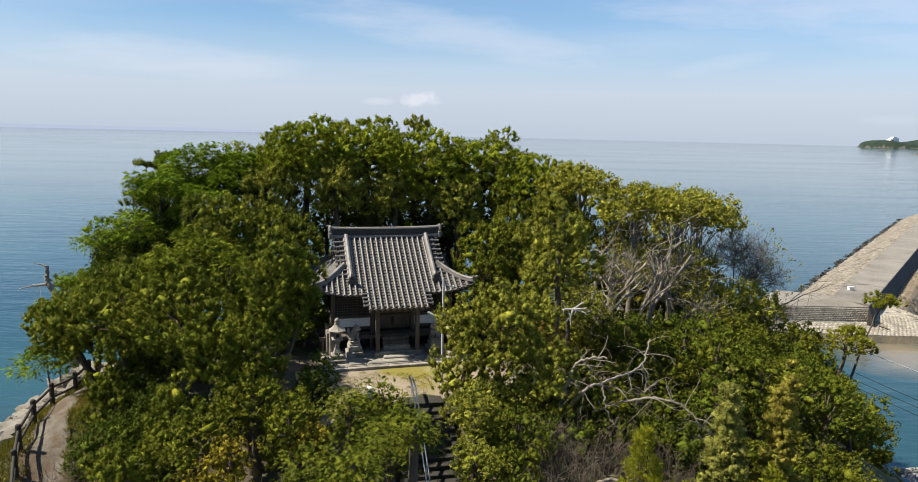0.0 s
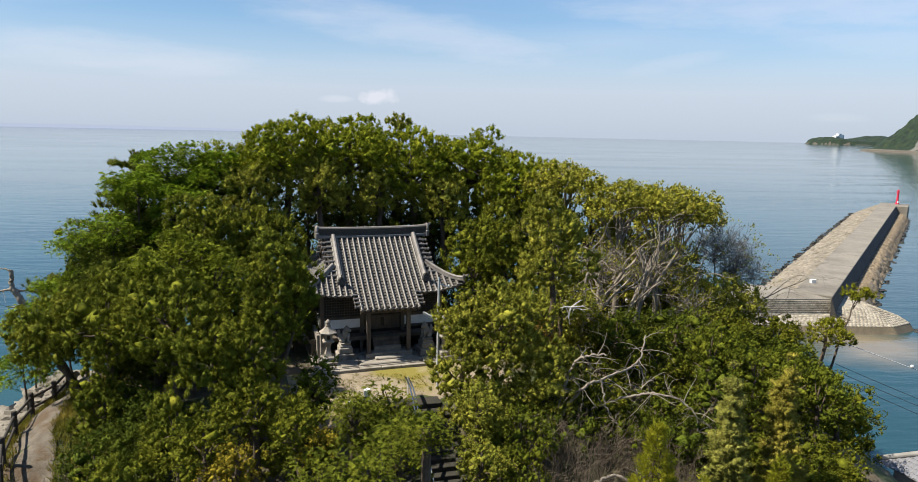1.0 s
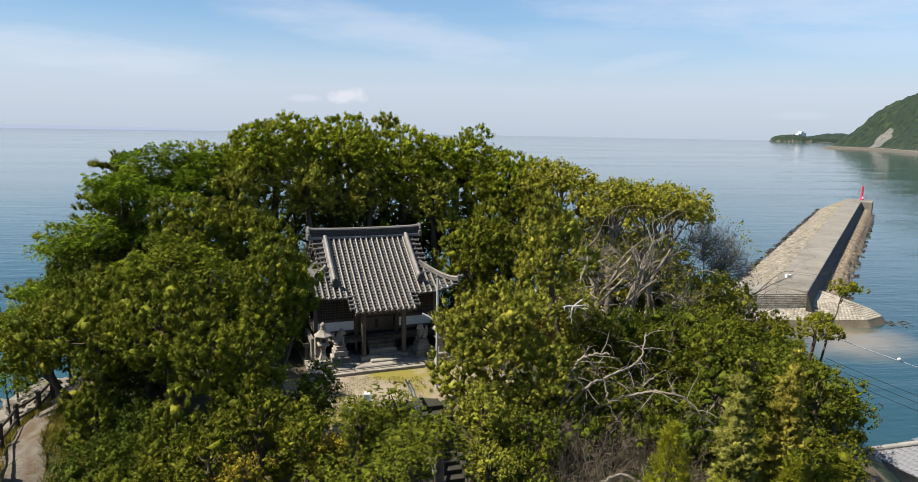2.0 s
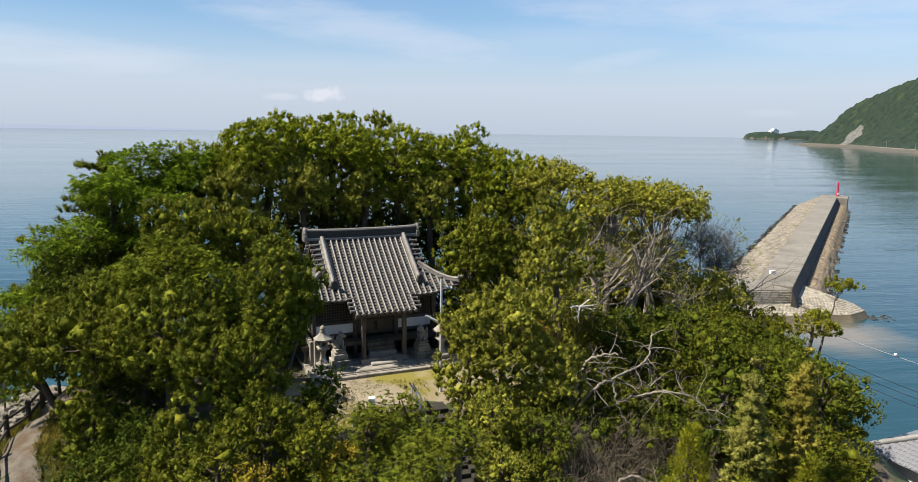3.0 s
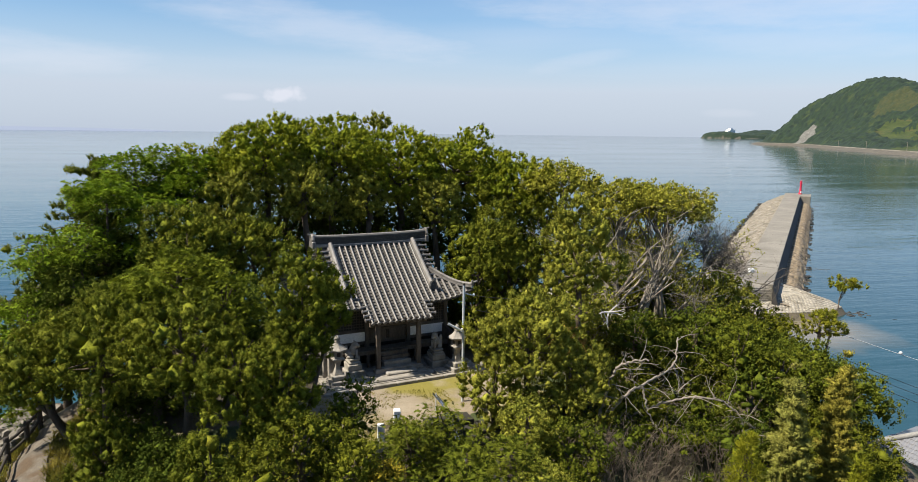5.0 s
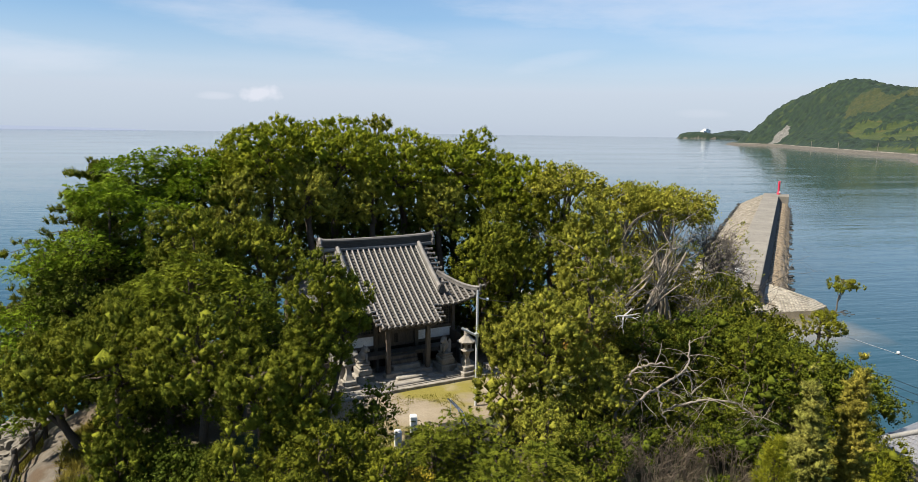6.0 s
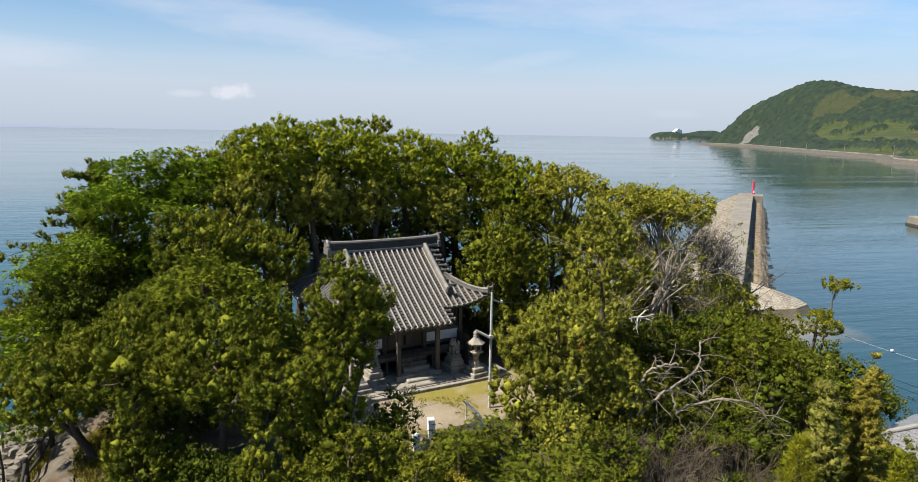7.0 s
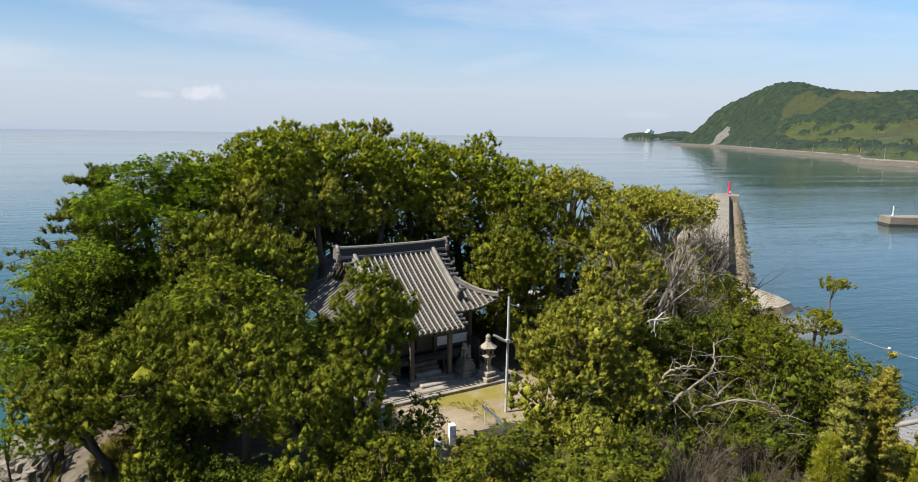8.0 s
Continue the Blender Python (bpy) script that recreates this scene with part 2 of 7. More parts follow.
def water_material():
    m = bpy.data.materials.new("sea_water")
    m.use_nodes = True
    n, l = m.node_tree.nodes, m.node_tree.links
    b = n["Principled BSDF"]
    b.inputs["IOR"].default_value = 1.33
    geo = n.new("ShaderNodeNewGeometry")

    def noise_at(sx, sy, turn, detail, rough=0.5):
        mp, k = n.new("ShaderNodeMapping"), n.new("ShaderNodeTexNoise")
        mp.inputs["Scale"].default_value, mp.inputs["Rotation"].default_value = (sx, sy, 1), (0, 0, radians(turn))
        l.new(geo.outputs["Position"], mp.inputs[0])
        k.inputs["Scale"].default_value, k.inputs["Detail"].default_value, k.inputs["Roughness"].default_value = 1, detail, rough
        l.new(mp.outputs[0], k.inputs["Vector"])
        return k.outputs[0]

    def rng(f, lo, hi, a=0.0, c=1.0):
        k = n.new("ShaderNodeMapRange")
        for key, x in (("From Min", lo), ("From Max", hi), ("To Min", a), ("To Max", c)):
            k.inputs[key].default_value = x
        l.new(f, k.inputs["Value"])
        return k.outputs[0]

    def mix(f, a, c):
        k = n.new("ShaderNodeMix")
        k.data_type = "RGBA"
        l.new(f, k.inputs["Factor"])
        for key, x in (("A", a), ("B", c)):
            if isinstance(x, tuple):
                k.inputs[key].default_value = (*x, 1)
            else:
                l.new(x, k.inputs[key])
        return k.outputs["Result"]

    # depth of the sea: turquoise over sand near the island, deeper blue-green further out, weed in patches
    shallow = noise_at(0.013, 0.02, 20, 5)
    col = mix(rng(shallow, 0.38, 0.62), (0.012, 0.042, 0.058), (0.022, 0.068, 0.077))
    weed = noise_at(0.03, 0.06, 35, 6, 0.6)
    col = mix(rng(weed, 0.6, 0.7, 0.0, 0.6), col, (0.02, 0.045, 0.075))
    # greener, deeper water on the harbour side
    px = n.new("ShaderNodeSeparateXYZ")
    l.new(geo.outputs["Position"], px.inputs[0])
    col = mix(rng(px.outputs["X"], 10.0, 60.0, 0.0, 0.85), col, (0.013, 0.034, 0.036))
    # pale sand bar beside the pier's foot
    dist = n.new("ShaderNodeVectorMath")
    dist.operation = "DISTANCE"
    dist.inputs[1].default_value = (45, 64, 0)
    l.new(geo.outputs["Position"], dist.inputs[0])
    wob = n.new("ShaderNodeMath")
    wob.operation = "MULTIPLY_ADD"
    l.new(noise_at(0.12, 0.12, 0, 4), wob.inputs[0])
    wob.inputs[1].default_value = 9.0
    l.new(dist.outputs["Value"], wob.inputs[2])
    col = mix(rng(wob.outputs[0], 13.0, 6.5), col, (0.165, 0.135, 0.088))
    l.new(col, b.inputs["Base Color"])
    # a light breeze ruffles the bay in streaks; further out the sea lies calm
    wind = noise_at(0.004, 0.02, -8, 5, 0.6)
    l.new(rng(wind, 0.36, 0.66, 0.05, 0.1), b.inputs["Roughness"])
    reach = n.new("ShaderNodeVectorMath")
    reach.operation = "LENGTH"
    l.new(geo.outputs["Position"], reach.inputs[0])
    calm = rng(reach.outputs["Value"], 80.0, 560.0, 1.0, 0.0)
    bay = rng(noise_at(0.006, 0.05, -14, 4, 0.6), 0.47, 0.62)
    small, mid = noise_at(0.5, 1.5, -12, 4), noise_at(0.07, 0.32, -8, 4)
    add = n.new("ShaderNodeMath")
    add.operation = "MULTIPLY_ADD"
    l.new(mid, add.inputs[0])
    add.inputs[1].default_value = 3.0
    l.new(small, add.inputs[2])
    bp = n.new("ShaderNodeBump")
    bp.inputs["Distance"].default_value = 0.12
    ruffle = n.new("ShaderNodeMath")
    ruffle.operation = "MULTIPLY"
    l.new(rng(wind, 0.36, 0.64, 0.16, 0.46), ruffle.inputs[0])
    l.new(calm, ruffle.inputs[1])
    # the harbour side has its own cat's-paws
    paw = n.new("ShaderNodeMath")
    paw.operation = "MULTIPLY"
    l.new(bay, paw.inputs[0])
    l.new(rng(px.outputs["X"], 60.0, 130.0, 0.0, 0.3), paw.inputs[1])
    rough_sea = n.new("ShaderNodeMath")
    rough_sea.operation = "ADD"
    l.new(ruffle.outputs[0], rough_sea.inputs[0])
    l.new(paw.outputs[0], rough_sea.inputs[1])
    l.new(rough_sea.outputs[0], bp.inputs["Strength"])
    l.new(add.outputs[0], bp.inputs["Height"])
    l.new(bp.outputs[0], b.inputs["Normal"])
    return m


WATER = water_material()
EARTH = surface("earth", (0.096, 0.072, 0.048), (0.060, 0.051, 0.030), 0.6, 0.95, 0.6, 9.0, c3=(0.042, 0.054, 0.015), c3_at=0.5)
YARD = surface("sandy_yard", (0.250, 0.208, 0.150), (0.190, 0.152, 0.102), 0.9, 0.95, 0.4, 22.0, c3=(0.165, 0.140, 0.026), c3_at=0.47)
PATH_M = surface("worn_concrete_path", (0.118, 0.100, 0.077), (0.074, 0.059, 0.042), 2.4, 0.9, 1.0, 18.0, c3=(0.072, 0.047, 0.026), c3_at=0.5)
ROCK = surface("pale_shore_rock", (0.190, 0.170, 0.142), (0.126, 0.110, 0.088), 0.9, 0.9, 0.9, 7.0, c3=(0.070, 0.056, 0.040), c3_at=0.55)
TILE = surface("grey_roof_tile", (0.158, 0.143, 0.128), (0.112, 0.102, 0.092), 1.2, 0.46, 0.15, 34.0, c3=(0.094, 0.085, 0.074), c3_at=0.6, island=0.05, spec=0.5)
WOOD = surface("weathered_dark_wood", (0.056, 0.042, 0.030), (0.034, 0.026, 0.019), 3.0, 0.8, 0.4, 30.0, stretch=(1, 1, 0.25), c3=(0.112, 0.094, 0.075))
GREY_WOOD = surface("silvery_weathered_wood", (0.112, 0.090, 0.068), (0.071, 0.056, 0.043), 3.0, 0.85, 0.4, 30.0, stretch=(1, 1, 0.2))
PLASTER = surface("white_plaster", (0.741, 0.731, 0.703), (0.665, 0.646, 0.608), 2.0, 0.9, 0.1, 40.0)
STONE = surface("grey_granite", (0.272, 0.248, 0.212), (0.200, 0.178, 0.148), 2.5, 0.9, 0.5, 40.0, c3=(0.120, 0.104, 0.080), c3_at=0.56)
# mossy stone; its colour is lowered further to hold the bushes' shade on the stair
DARK_STEP = surface("shaded_mossy_step_stone", (0.032, 0.028, 0.021), (0.021, 0.020, 0.014), 2.0, 0.9, 0.5, 30.0, c3=(0.055, 0.041, 0.025))
CONCRETE = surface("pier_concrete", (0.208, 0.188, 0.156), (0.160, 0.144, 0.118), 0.25, 0.9, 0.3, 6.0, c3=(0.128, 0.113, 0.092), c3_at=0.55)
# weed stain, with the shade of the pier's sunless side put into the colour
SHADED_WET_WALL = surface("shaded_weed_stained_concrete", (0.046, 0.041, 0.036), (0.030, 0.027, 0.024), 0.5, 0.85, 0.5, 5.0, c3=(0.070, 0.060, 0.047))
BERM_STONE = surface("brown_berm_stone", (0.215, 0.168, 0.112), (0.150, 0.115, 0.075), 1.1, 0.9, 0.6, 3.0, c3=(0.100, 0.080, 0.056), c3_at=0.57, island=0.22)
RUBBLE = surface("rubble_stone", (0.232, 0.205, 0.164), (0.138, 0.119, 0.092), 1.1, 0.9, 0.6, 3.0, c3=(0.092, 0.075, 0.055), c3_at=0.57, island=0.18)
PALE_STONE = surface("pale_fitted_stone", (0.310, 0.278, 0.222), (0.235, 0.208, 0.162), 1.1, 0.9, 0.5, 4.0, c3=(0.165, 0.138, 0.102), island=0.18)
METAL = surface("galvanised_steel", (0.495, 0.504, 0.513), (0.414, 0.423, 0.432), 2.0, 0.45, 0.0, 30.0, metal=0.15)
BRIGHT_METAL = surface("stainless_steel", (0.750, 0.750, 0.750), (0.680, 0.680, 0.680), 2.0, 0.18, 0.0, 30.0, metal=1.0)
LAMP_WHITE = surface("white_lamp_enamel", (0.702, 0.702, 0.684), (0.630, 0.630, 0.612), 2.0, 0.4, 0.0, 30.0)
RED = surface("red_beacon_paint", (0.558, 0.027, 0.063), (0.450, 0.023, 0.054), 1.0, 0.5, 0.1, 10.0)
BARK = surface("brown_bark", (0.098, 0.071, 0.049), (0.060, 0.045, 0.032), 2.5, 0.95, 0.8, 16.0, stretch=(1, 1, 0.3))
GREY_BARK = surface("grey_twig_bark", (0.195, 0.169, 0.135), (0.143, 0.120, 0.094), 2.5, 0.95, 0.5, 16.0)
BRUSHWOOD = surface("dry_brown_brushwood", (0.150, 0.116, 0.080), (0.098, 0.076, 0.054), 2.5, 0.95, 0.4, 16.0)
DARK_TWIG = surface("dark_twig_bark", (0.105, 0.088, 0.070), (0.072, 0.060, 0.048), 2.5, 0.95, 0.4, 16.0)
DEAD = surface("bleached_dead_wood", (0.240, 0.205, 0.162), (0.165, 0.138, 0.108), 2.5, 0.85, 0.5, 18.0, stretch=(1, 1, 0.4))
SNAG_WOOD = surface("sun_bleached_wood", (0.470, 0.440, 0.390), (0.380, 0.350, 0.305), 2.5, 0.8, 0.3, 18.0)
BLACK_WOOD = surface("dark_fence_timber", (0.034, 0.027, 0.021), (0.022, 0.019, 0.015), 3.0, 0.8, 0.5, 25.0)
CABLE = surface("black_cable", (0.038, 0.038, 0.039), (0.030, 0.030, 0.032), 3.0, 0.6, 0.0)
WHITE_CABLE = surface("pale_cable_sleeve", (0.440, 0.452, 0.464), (0.400, 0.412, 0.424), 3.0, 0.4, 0.0)
SILVER_TILE = surface("silver_glazed_tile", (0.190, 0.190, 0.202), (0.150, 0.150, 0.162), 2.0, 0.4, 0.2, 30.0, island=0.2, spec=0.5)
RIDGE_PALE = surface("pale_ridge_mortar", (0.225, 0.217, 0.202), (0.180, 0.172, 0.158), 1.5, 0.7, 0.2, 20.0)

JUNIPER = foliage("juniper_leaf", (0.093, 0.111, 0.011), (0.158, 0.165, 0.015), (0.180, 0.150, 0.018))
OLIVE = foliage("olive_leaf", (0.156, 0.167, 0.022), (0.227, 0.220, 0.029), (0.234, 0.187, 0.032))
MIDLEAF = foliage("mid_green_pinnate_leaf", (0.103, 0.127, 0.010), (0.149, 0.168, 0.012), None, 0.2)
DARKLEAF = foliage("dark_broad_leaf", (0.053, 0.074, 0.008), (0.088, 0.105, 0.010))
BROAD = foliage("broad_leaf", (0.133, 0.168, 0.011), (0.214, 0.225, 0.014), (0.253, 0.219, 0.021))
BRIGHT = foliage("bright_pinnate_leaf", (0.110, 0.172, 0.009), (0.168, 0.225, 0.013), None, 0.2)
GREENBUSH = foliage("green_bush_leaf", (0.076, 0.088, 0.008), (0.126, 0.128, 0.010), (0.143, 0.123, 0.014))
PINE = foliage("pine_needle", (0.098, 0.117, 0.015), (0.165, 0.172, 0.019), None, 0.2)
YOUNGPINE = foliage("young_pine_needle", (0.163, 0.177, 0.013), (0.220, 0.214, 0.015), None, 0.2)
FEATHER = foliage("feathery_conifer_leaf", (0.176, 0.181, 0.036), (0.249, 0.238, 0.053), (0.264, 0.200, 0.050))
YELLOW = foliage("yellowing_leaf", (0.159, 0.127, 0.013), (0.242, 0.188, 0.017))
DRY = foliage("dry_brown_leaf", (0.280, 0.150, 0.034), (0.349, 0.204, 0.046))
GRASS = foliage("grass_blade", (0.147, 0.141, 0.021), (0.222, 0.181, 0.035), None, 0.2)
# pan tiles, a darker grey than the cover tiles
PAN_TILE = surface("dark_pan_tile", (0.088, 0.080, 0.071), (0.060, 0.055, 0.049), 2.6, 0.55, 0.25, 34.0, c3=(0.044, 0.040, 0.035), island=0.1)
RIDGE_TILE = surface("pale_ridge_tile", (0.214, 0.194, 0.174), (0.149, 0.137, 0.124), 2.6, 0.55, 0.25, 34.0, c3=(0.108, 0.098, 0.086))

OCHRE = foliage("ochre_conifer_leaf", (0.194, 0.176, 0.027), (0.255, 0.217, 0.036), (0.253, 0.170, 0.040))
WINDLEAF = foliage("windswept_leaf", (0.179, 0.184, 0.022), (0.255, 0.238, 0.029), (0.267, 0.203, 0.033))
SHORE_PINE = foliage("shore_pine_needle", (0.146, 0.155, 0.014), (0.210, 0.202, 0.017), None, 0.2)
TIDE_STONE = surface("tide_stained_stone", (0.150, 0.120, 0.078), (0.098, 0.080, 0.052), 0.5, 0.9, 0.4, 5.0, c3=(0.070, 0.062, 0.045))
RIDGE_DARK = surface("dark_ridge_tile", (0.062, 0.058, 0.053), (0.040, 0.038, 0.035), 2.0, 0.5, 0.25, 30.0, c3=(0.128, 0.117, 0.102))
STAIRBUSH = foliage("stair_bush_leaf", (0.070, 0.088, 0.008), (0.113, 0.123, 0.011))


# ---- mesh helpers ----
def link(name, me, material, parent=None, label=""):
    ob = new(name, me)
    me.materials.append(material)
    if parent:
        ob.parent = parent
    return tagged(ob, label) if label else ob


def part(name, bm, material, parent=None, label="", smooth=False):
    """One bmesh as one mesh object, under a thing or a part."""
    me = bpy.data.meshes.new(name)
    bm.normal_update()
    for f in bm.faces:
        f.smooth = smooth
    bm.to_mesh(me)
    bm.free()
    return link(name, me, material, parent, label)


def arrays(name, verts, faces, material, parent=None, label="", smooth=False):
    """A mesh from numpy arrays; all faces have as many corners."""
    me = bpy.data.meshes.new(name)
    verts, faces = np.asarray(verts, np.float32), np.asarray(faces, np.int32)
    me.vertices.add(len(verts))
    me.vertices.foreach_set("co", verts.ravel())
    k = faces.shape[1]
    me.loops.add(faces.size)
    me.loops.foreach_set("vertex_index", faces.ravel())
    me.polygons.add(len(faces))
    me.polygons.foreach_set("loop_start", np.arange(0, faces.size, k, dtype=np.int32))
    if smooth:
        me.polygons.foreach_set("use_smooth", np.ones(len(faces), bool))
    me.update(calc_edges=True)
    me.validate()
    return link(name, me, material, parent, label)


def thing(name, m, label, category, group="", kind=""):
    ob = new(name)
    ob.matrix_world = m
    ob.empty_display_size = 0.2
    return tagged(ob, label, category, group, kind)


def box(bm, x0, x1, y0, y1, z0, z1, bevel=0.0, m=None):
    vs = [bm.verts.new((x, y, z)) for x in (x0, x1) for y in (y0, y1) for z in (z0, z1)]
    fs = [bm.faces.new([vs[i] for i in q]) for q in ((0, 1, 3, 2), (4, 6, 7, 5), (0, 4, 5, 1), (2, 3, 7, 6), (0, 2, 6, 4), (1, 5, 7, 3))]
    if m:
        bmesh.ops.transform(bm, matrix=m, verts=vs)
    if bevel:
        edges = list({e for f in fs for e in f.edges})
        bmesh.ops.bevel(bm, geom=edges, offset=bevel, segments=1, affect="EDGES")
    return bm


def boxed(*a, **k):
    return box(bmesh.new(), *a, **k)


def lathe(bm, rings, sides=16, m=None, turn=0.0):
    """Solid of revolution round z from (radius, z) pairs."""
    loops = []
    for r, z in rings:
        loops.append([bm.verts.new((r * math.cos(2 * math.pi * i / sides + turn), r * math.sin(2 * math.pi * i / sides + turn), z)) for i in range(sides)])
    for a, b in zip(loops, loops[1:]):
        for i in range(sides):
            j = (i + 1) % sides
            bm.faces.new((a[i], a[j], b[j], b[i]))
    bm.faces.new(loops[0][::-1])
    bm.faces.new(loops[-1])
    if m:
        bmesh.ops.transform(bm, matrix=m, verts=[v for lp in loops for v in lp])
    return bm


def tube_arrays(points, radii, sides=6):
    """Vertices and quads of a tapering tube along points."""
    p = np.asarray(points, float)
    r = np.asarray(radii, float)
    d = np.gradient(p, axis=0)
    d /= np.linalg.norm(d, axis=1, keepdims=True) + 1e-9
    ref = np.where(np.abs(d[:, 2:3]) > 0.9, np.array([[1.0, 0, 0]]), np.array([[0, 0, 1.0]]))
    a = np.cross(d, ref)
    a /= np.linalg.norm(a, axis=1, keepdims=True) + 1e-9
    b = np.cross(d, a)
    t = np.linspace(0, 2 * np.pi, sides, endpoint=False)
    ring = a[:, None, :] * np.cos(t)[None, :, None] + b[:, None, :] * np.sin(t)[None, :, None]
    v = (p[:, None, :] + ring * r[:, None, None]).reshape(-1, 3)
    n = len(p)
    i, j = np.meshgrid(np.arange(n - 1), np.arange(sides), indexing="ij")
    k = (j + 1) % sides
    f = np.stack([i * sides + j, i * sides + k, (i + 1) * sides + k, (i + 1) * sides + j], -1).reshape(-1, 4)
    return v, f


def merged(pieces):
    vs, fs, base = [], [], 0
    for v, f in pieces:
        vs.append(v)
        fs.append(f + base)
        base += len(v)
    return np.concatenate(vs), np.concatenate(fs)


def tube(name, points, radius, material, parent=None, label="", sides=8):
    rad = radius if hasattr(radius, "__len__") else [radius] * len(points)
    v, f = tube_arrays(points, rad, sides)
    return arrays(name, v, f, material, parent, label, True)


# ---- the lie of the land ----
def unit(a):
    return a / (np.linalg.norm(a, axis=-1, keepdims=True) + 1e-9)


def smooth01(t):
    t = np.clip(t, 0, 1)
    return t * t * (3 - 2 * t)


def wavy(x, y):
    return (np.sin(x * 0.9 + 1.3 * np.sin(y * 0.5)) * np.cos(y * 0.8 + 0.9 * np.sin(x * 0.43)) + 0.5 * np.sin(x * 2.1 + y * 1.3) * np.cos(y * 2.3 - x * 0.7))


SHRINE_AT, SHRINE_TURN = Vector((-3.83, 36.38, 0)), radians(15.5)
SHRINE = Matrix.Translation(SHRINE_AT) @ Matrix.Rotation(SHRINE_TURN, 4, "Z")


def land(x, y):
    """Height of the ground over the sea: a wooded knoll that drops to the shore, with a level yard round the shrine."""
    x, y = np.asarray(x, float), np.asarray(y, float)
    dx = np.where(x < -3, (x + 3) / 29, (x + 3) / 38)
    dy = np.where(y > 34, (y - 34) / 25, (34 - y) / 75)
    d = np.sqrt(dx * dx + dy * dy)
    knoll = 9.4 - 12.4 * smooth01((d - 0.38) / 0.62)
    slope = np.where(x < -12, 0.3, 0.3 + 0.24 * smooth01((x + 12) / 6))
    front = np.maximum(9.4 - slope * np.maximum(27.2 - y, 0), 2.6)
    z = np.minimum(knoll, front)
    cu = (x + 3.83) * 0.9636 + (y - 36.38) * 0.2672
    cv = -(x + 3.83) * 0.2672 + (y - 36.38) * 0.9636
    yard = (1 - smooth01((np.abs(cu) - 4.6) / 2.0)) * (1 - smooth01((np.abs(cv + 2.6) - 6.6) / 1.6))
    su, sv = (x + 1.35) * 0.98 + (y - 27.5) * 0.2, -(x + 1.35) * 0.2 + (y - 27.5) * 0.98
    cut = (1 - smooth01((np.abs(su) - 1.15) / 0.7)) * (1 - smooth01((sv + 0.2) / 0.6))
    z = z - cut * 0.75
    return z + 0.28 * wavy(x, y) * (1 - yard) * np.clip(z / 3 + 0.6, 0, 1)


def land_at(x, y):
    return float(land(x, y))


def grid(xs, ys, zf):
    X, Y = np.meshgrid(xs, ys)
    v = np.stack([X, Y, zf(X, Y)], -1).reshape(-1, 3)
    nx, ny = len(xs), len(ys)
    i, j = np.meshgrid(np.arange(nx - 1), np.arange(ny - 1))
    a = (j * nx + i).ravel()
    return v, np.stack([a, a + 1, a + 1 + nx, a + nx], -1)


v, f = grid(np.arange(-62, 75, 0.8), np.arange(-60, 68, 0.8), land)
ground = arrays("ground", v, f, EARTH, smooth=True)
tagged(ground, "brown earth of the wooded knoll under leaf litter", "ground", kind="structure")

# sea out to the horizon
a = np.linspace(0, 2 * np.pi, 97)[:-1]
v, f = [], []
radii = (0.0, 60, 200, 800, 2400, 4950)
v = np.concatenate([np.stack([r * np.cos(a), r * np.sin(a), 0 * a], -1) for r in radii[1:]])
n = len(a)
f = np.concatenate([np.stack([np.arange(n) + k * n, (np.arange(n) + 1) % n + k * n, (np.arange(n) + 1) % n + (k + 1) * n, np.arange(n) + (k + 1) * n], -1) for k in range(4)])
inner = arrays("water", v, f, WATER, smooth=True)
tagged(inner, "calm turquoise sea with faint wind streaks", "sea", kind="structure")
v, f = grid(np.linspace(-75, 75, 9), np.linspace(-75, 75, 9), lambda x, y: 0 * x - 0.004)
tagged(arrays("water", v, f, WATER, smooth=True), "calm turquoise sea round the knoll", "sea", kind="structure")

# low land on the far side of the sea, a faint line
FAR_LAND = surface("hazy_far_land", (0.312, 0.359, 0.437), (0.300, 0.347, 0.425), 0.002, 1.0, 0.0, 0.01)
# haze before it is put in as emission, near the brightness of the sky over it
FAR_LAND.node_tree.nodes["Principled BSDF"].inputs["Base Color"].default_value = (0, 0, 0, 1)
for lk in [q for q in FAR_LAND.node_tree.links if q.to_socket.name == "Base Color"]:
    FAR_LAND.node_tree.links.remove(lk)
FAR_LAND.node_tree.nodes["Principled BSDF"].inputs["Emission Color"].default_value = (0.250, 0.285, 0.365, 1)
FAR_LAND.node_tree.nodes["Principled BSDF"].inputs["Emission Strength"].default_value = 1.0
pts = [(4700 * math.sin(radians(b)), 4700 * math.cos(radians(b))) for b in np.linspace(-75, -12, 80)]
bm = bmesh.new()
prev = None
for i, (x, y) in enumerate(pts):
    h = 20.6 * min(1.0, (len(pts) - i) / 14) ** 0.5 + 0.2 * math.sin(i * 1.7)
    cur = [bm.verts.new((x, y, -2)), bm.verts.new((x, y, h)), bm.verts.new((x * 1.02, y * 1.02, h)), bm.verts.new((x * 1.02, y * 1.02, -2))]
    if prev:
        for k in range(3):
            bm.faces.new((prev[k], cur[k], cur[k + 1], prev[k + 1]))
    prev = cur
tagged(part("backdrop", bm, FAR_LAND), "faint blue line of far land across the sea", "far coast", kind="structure")

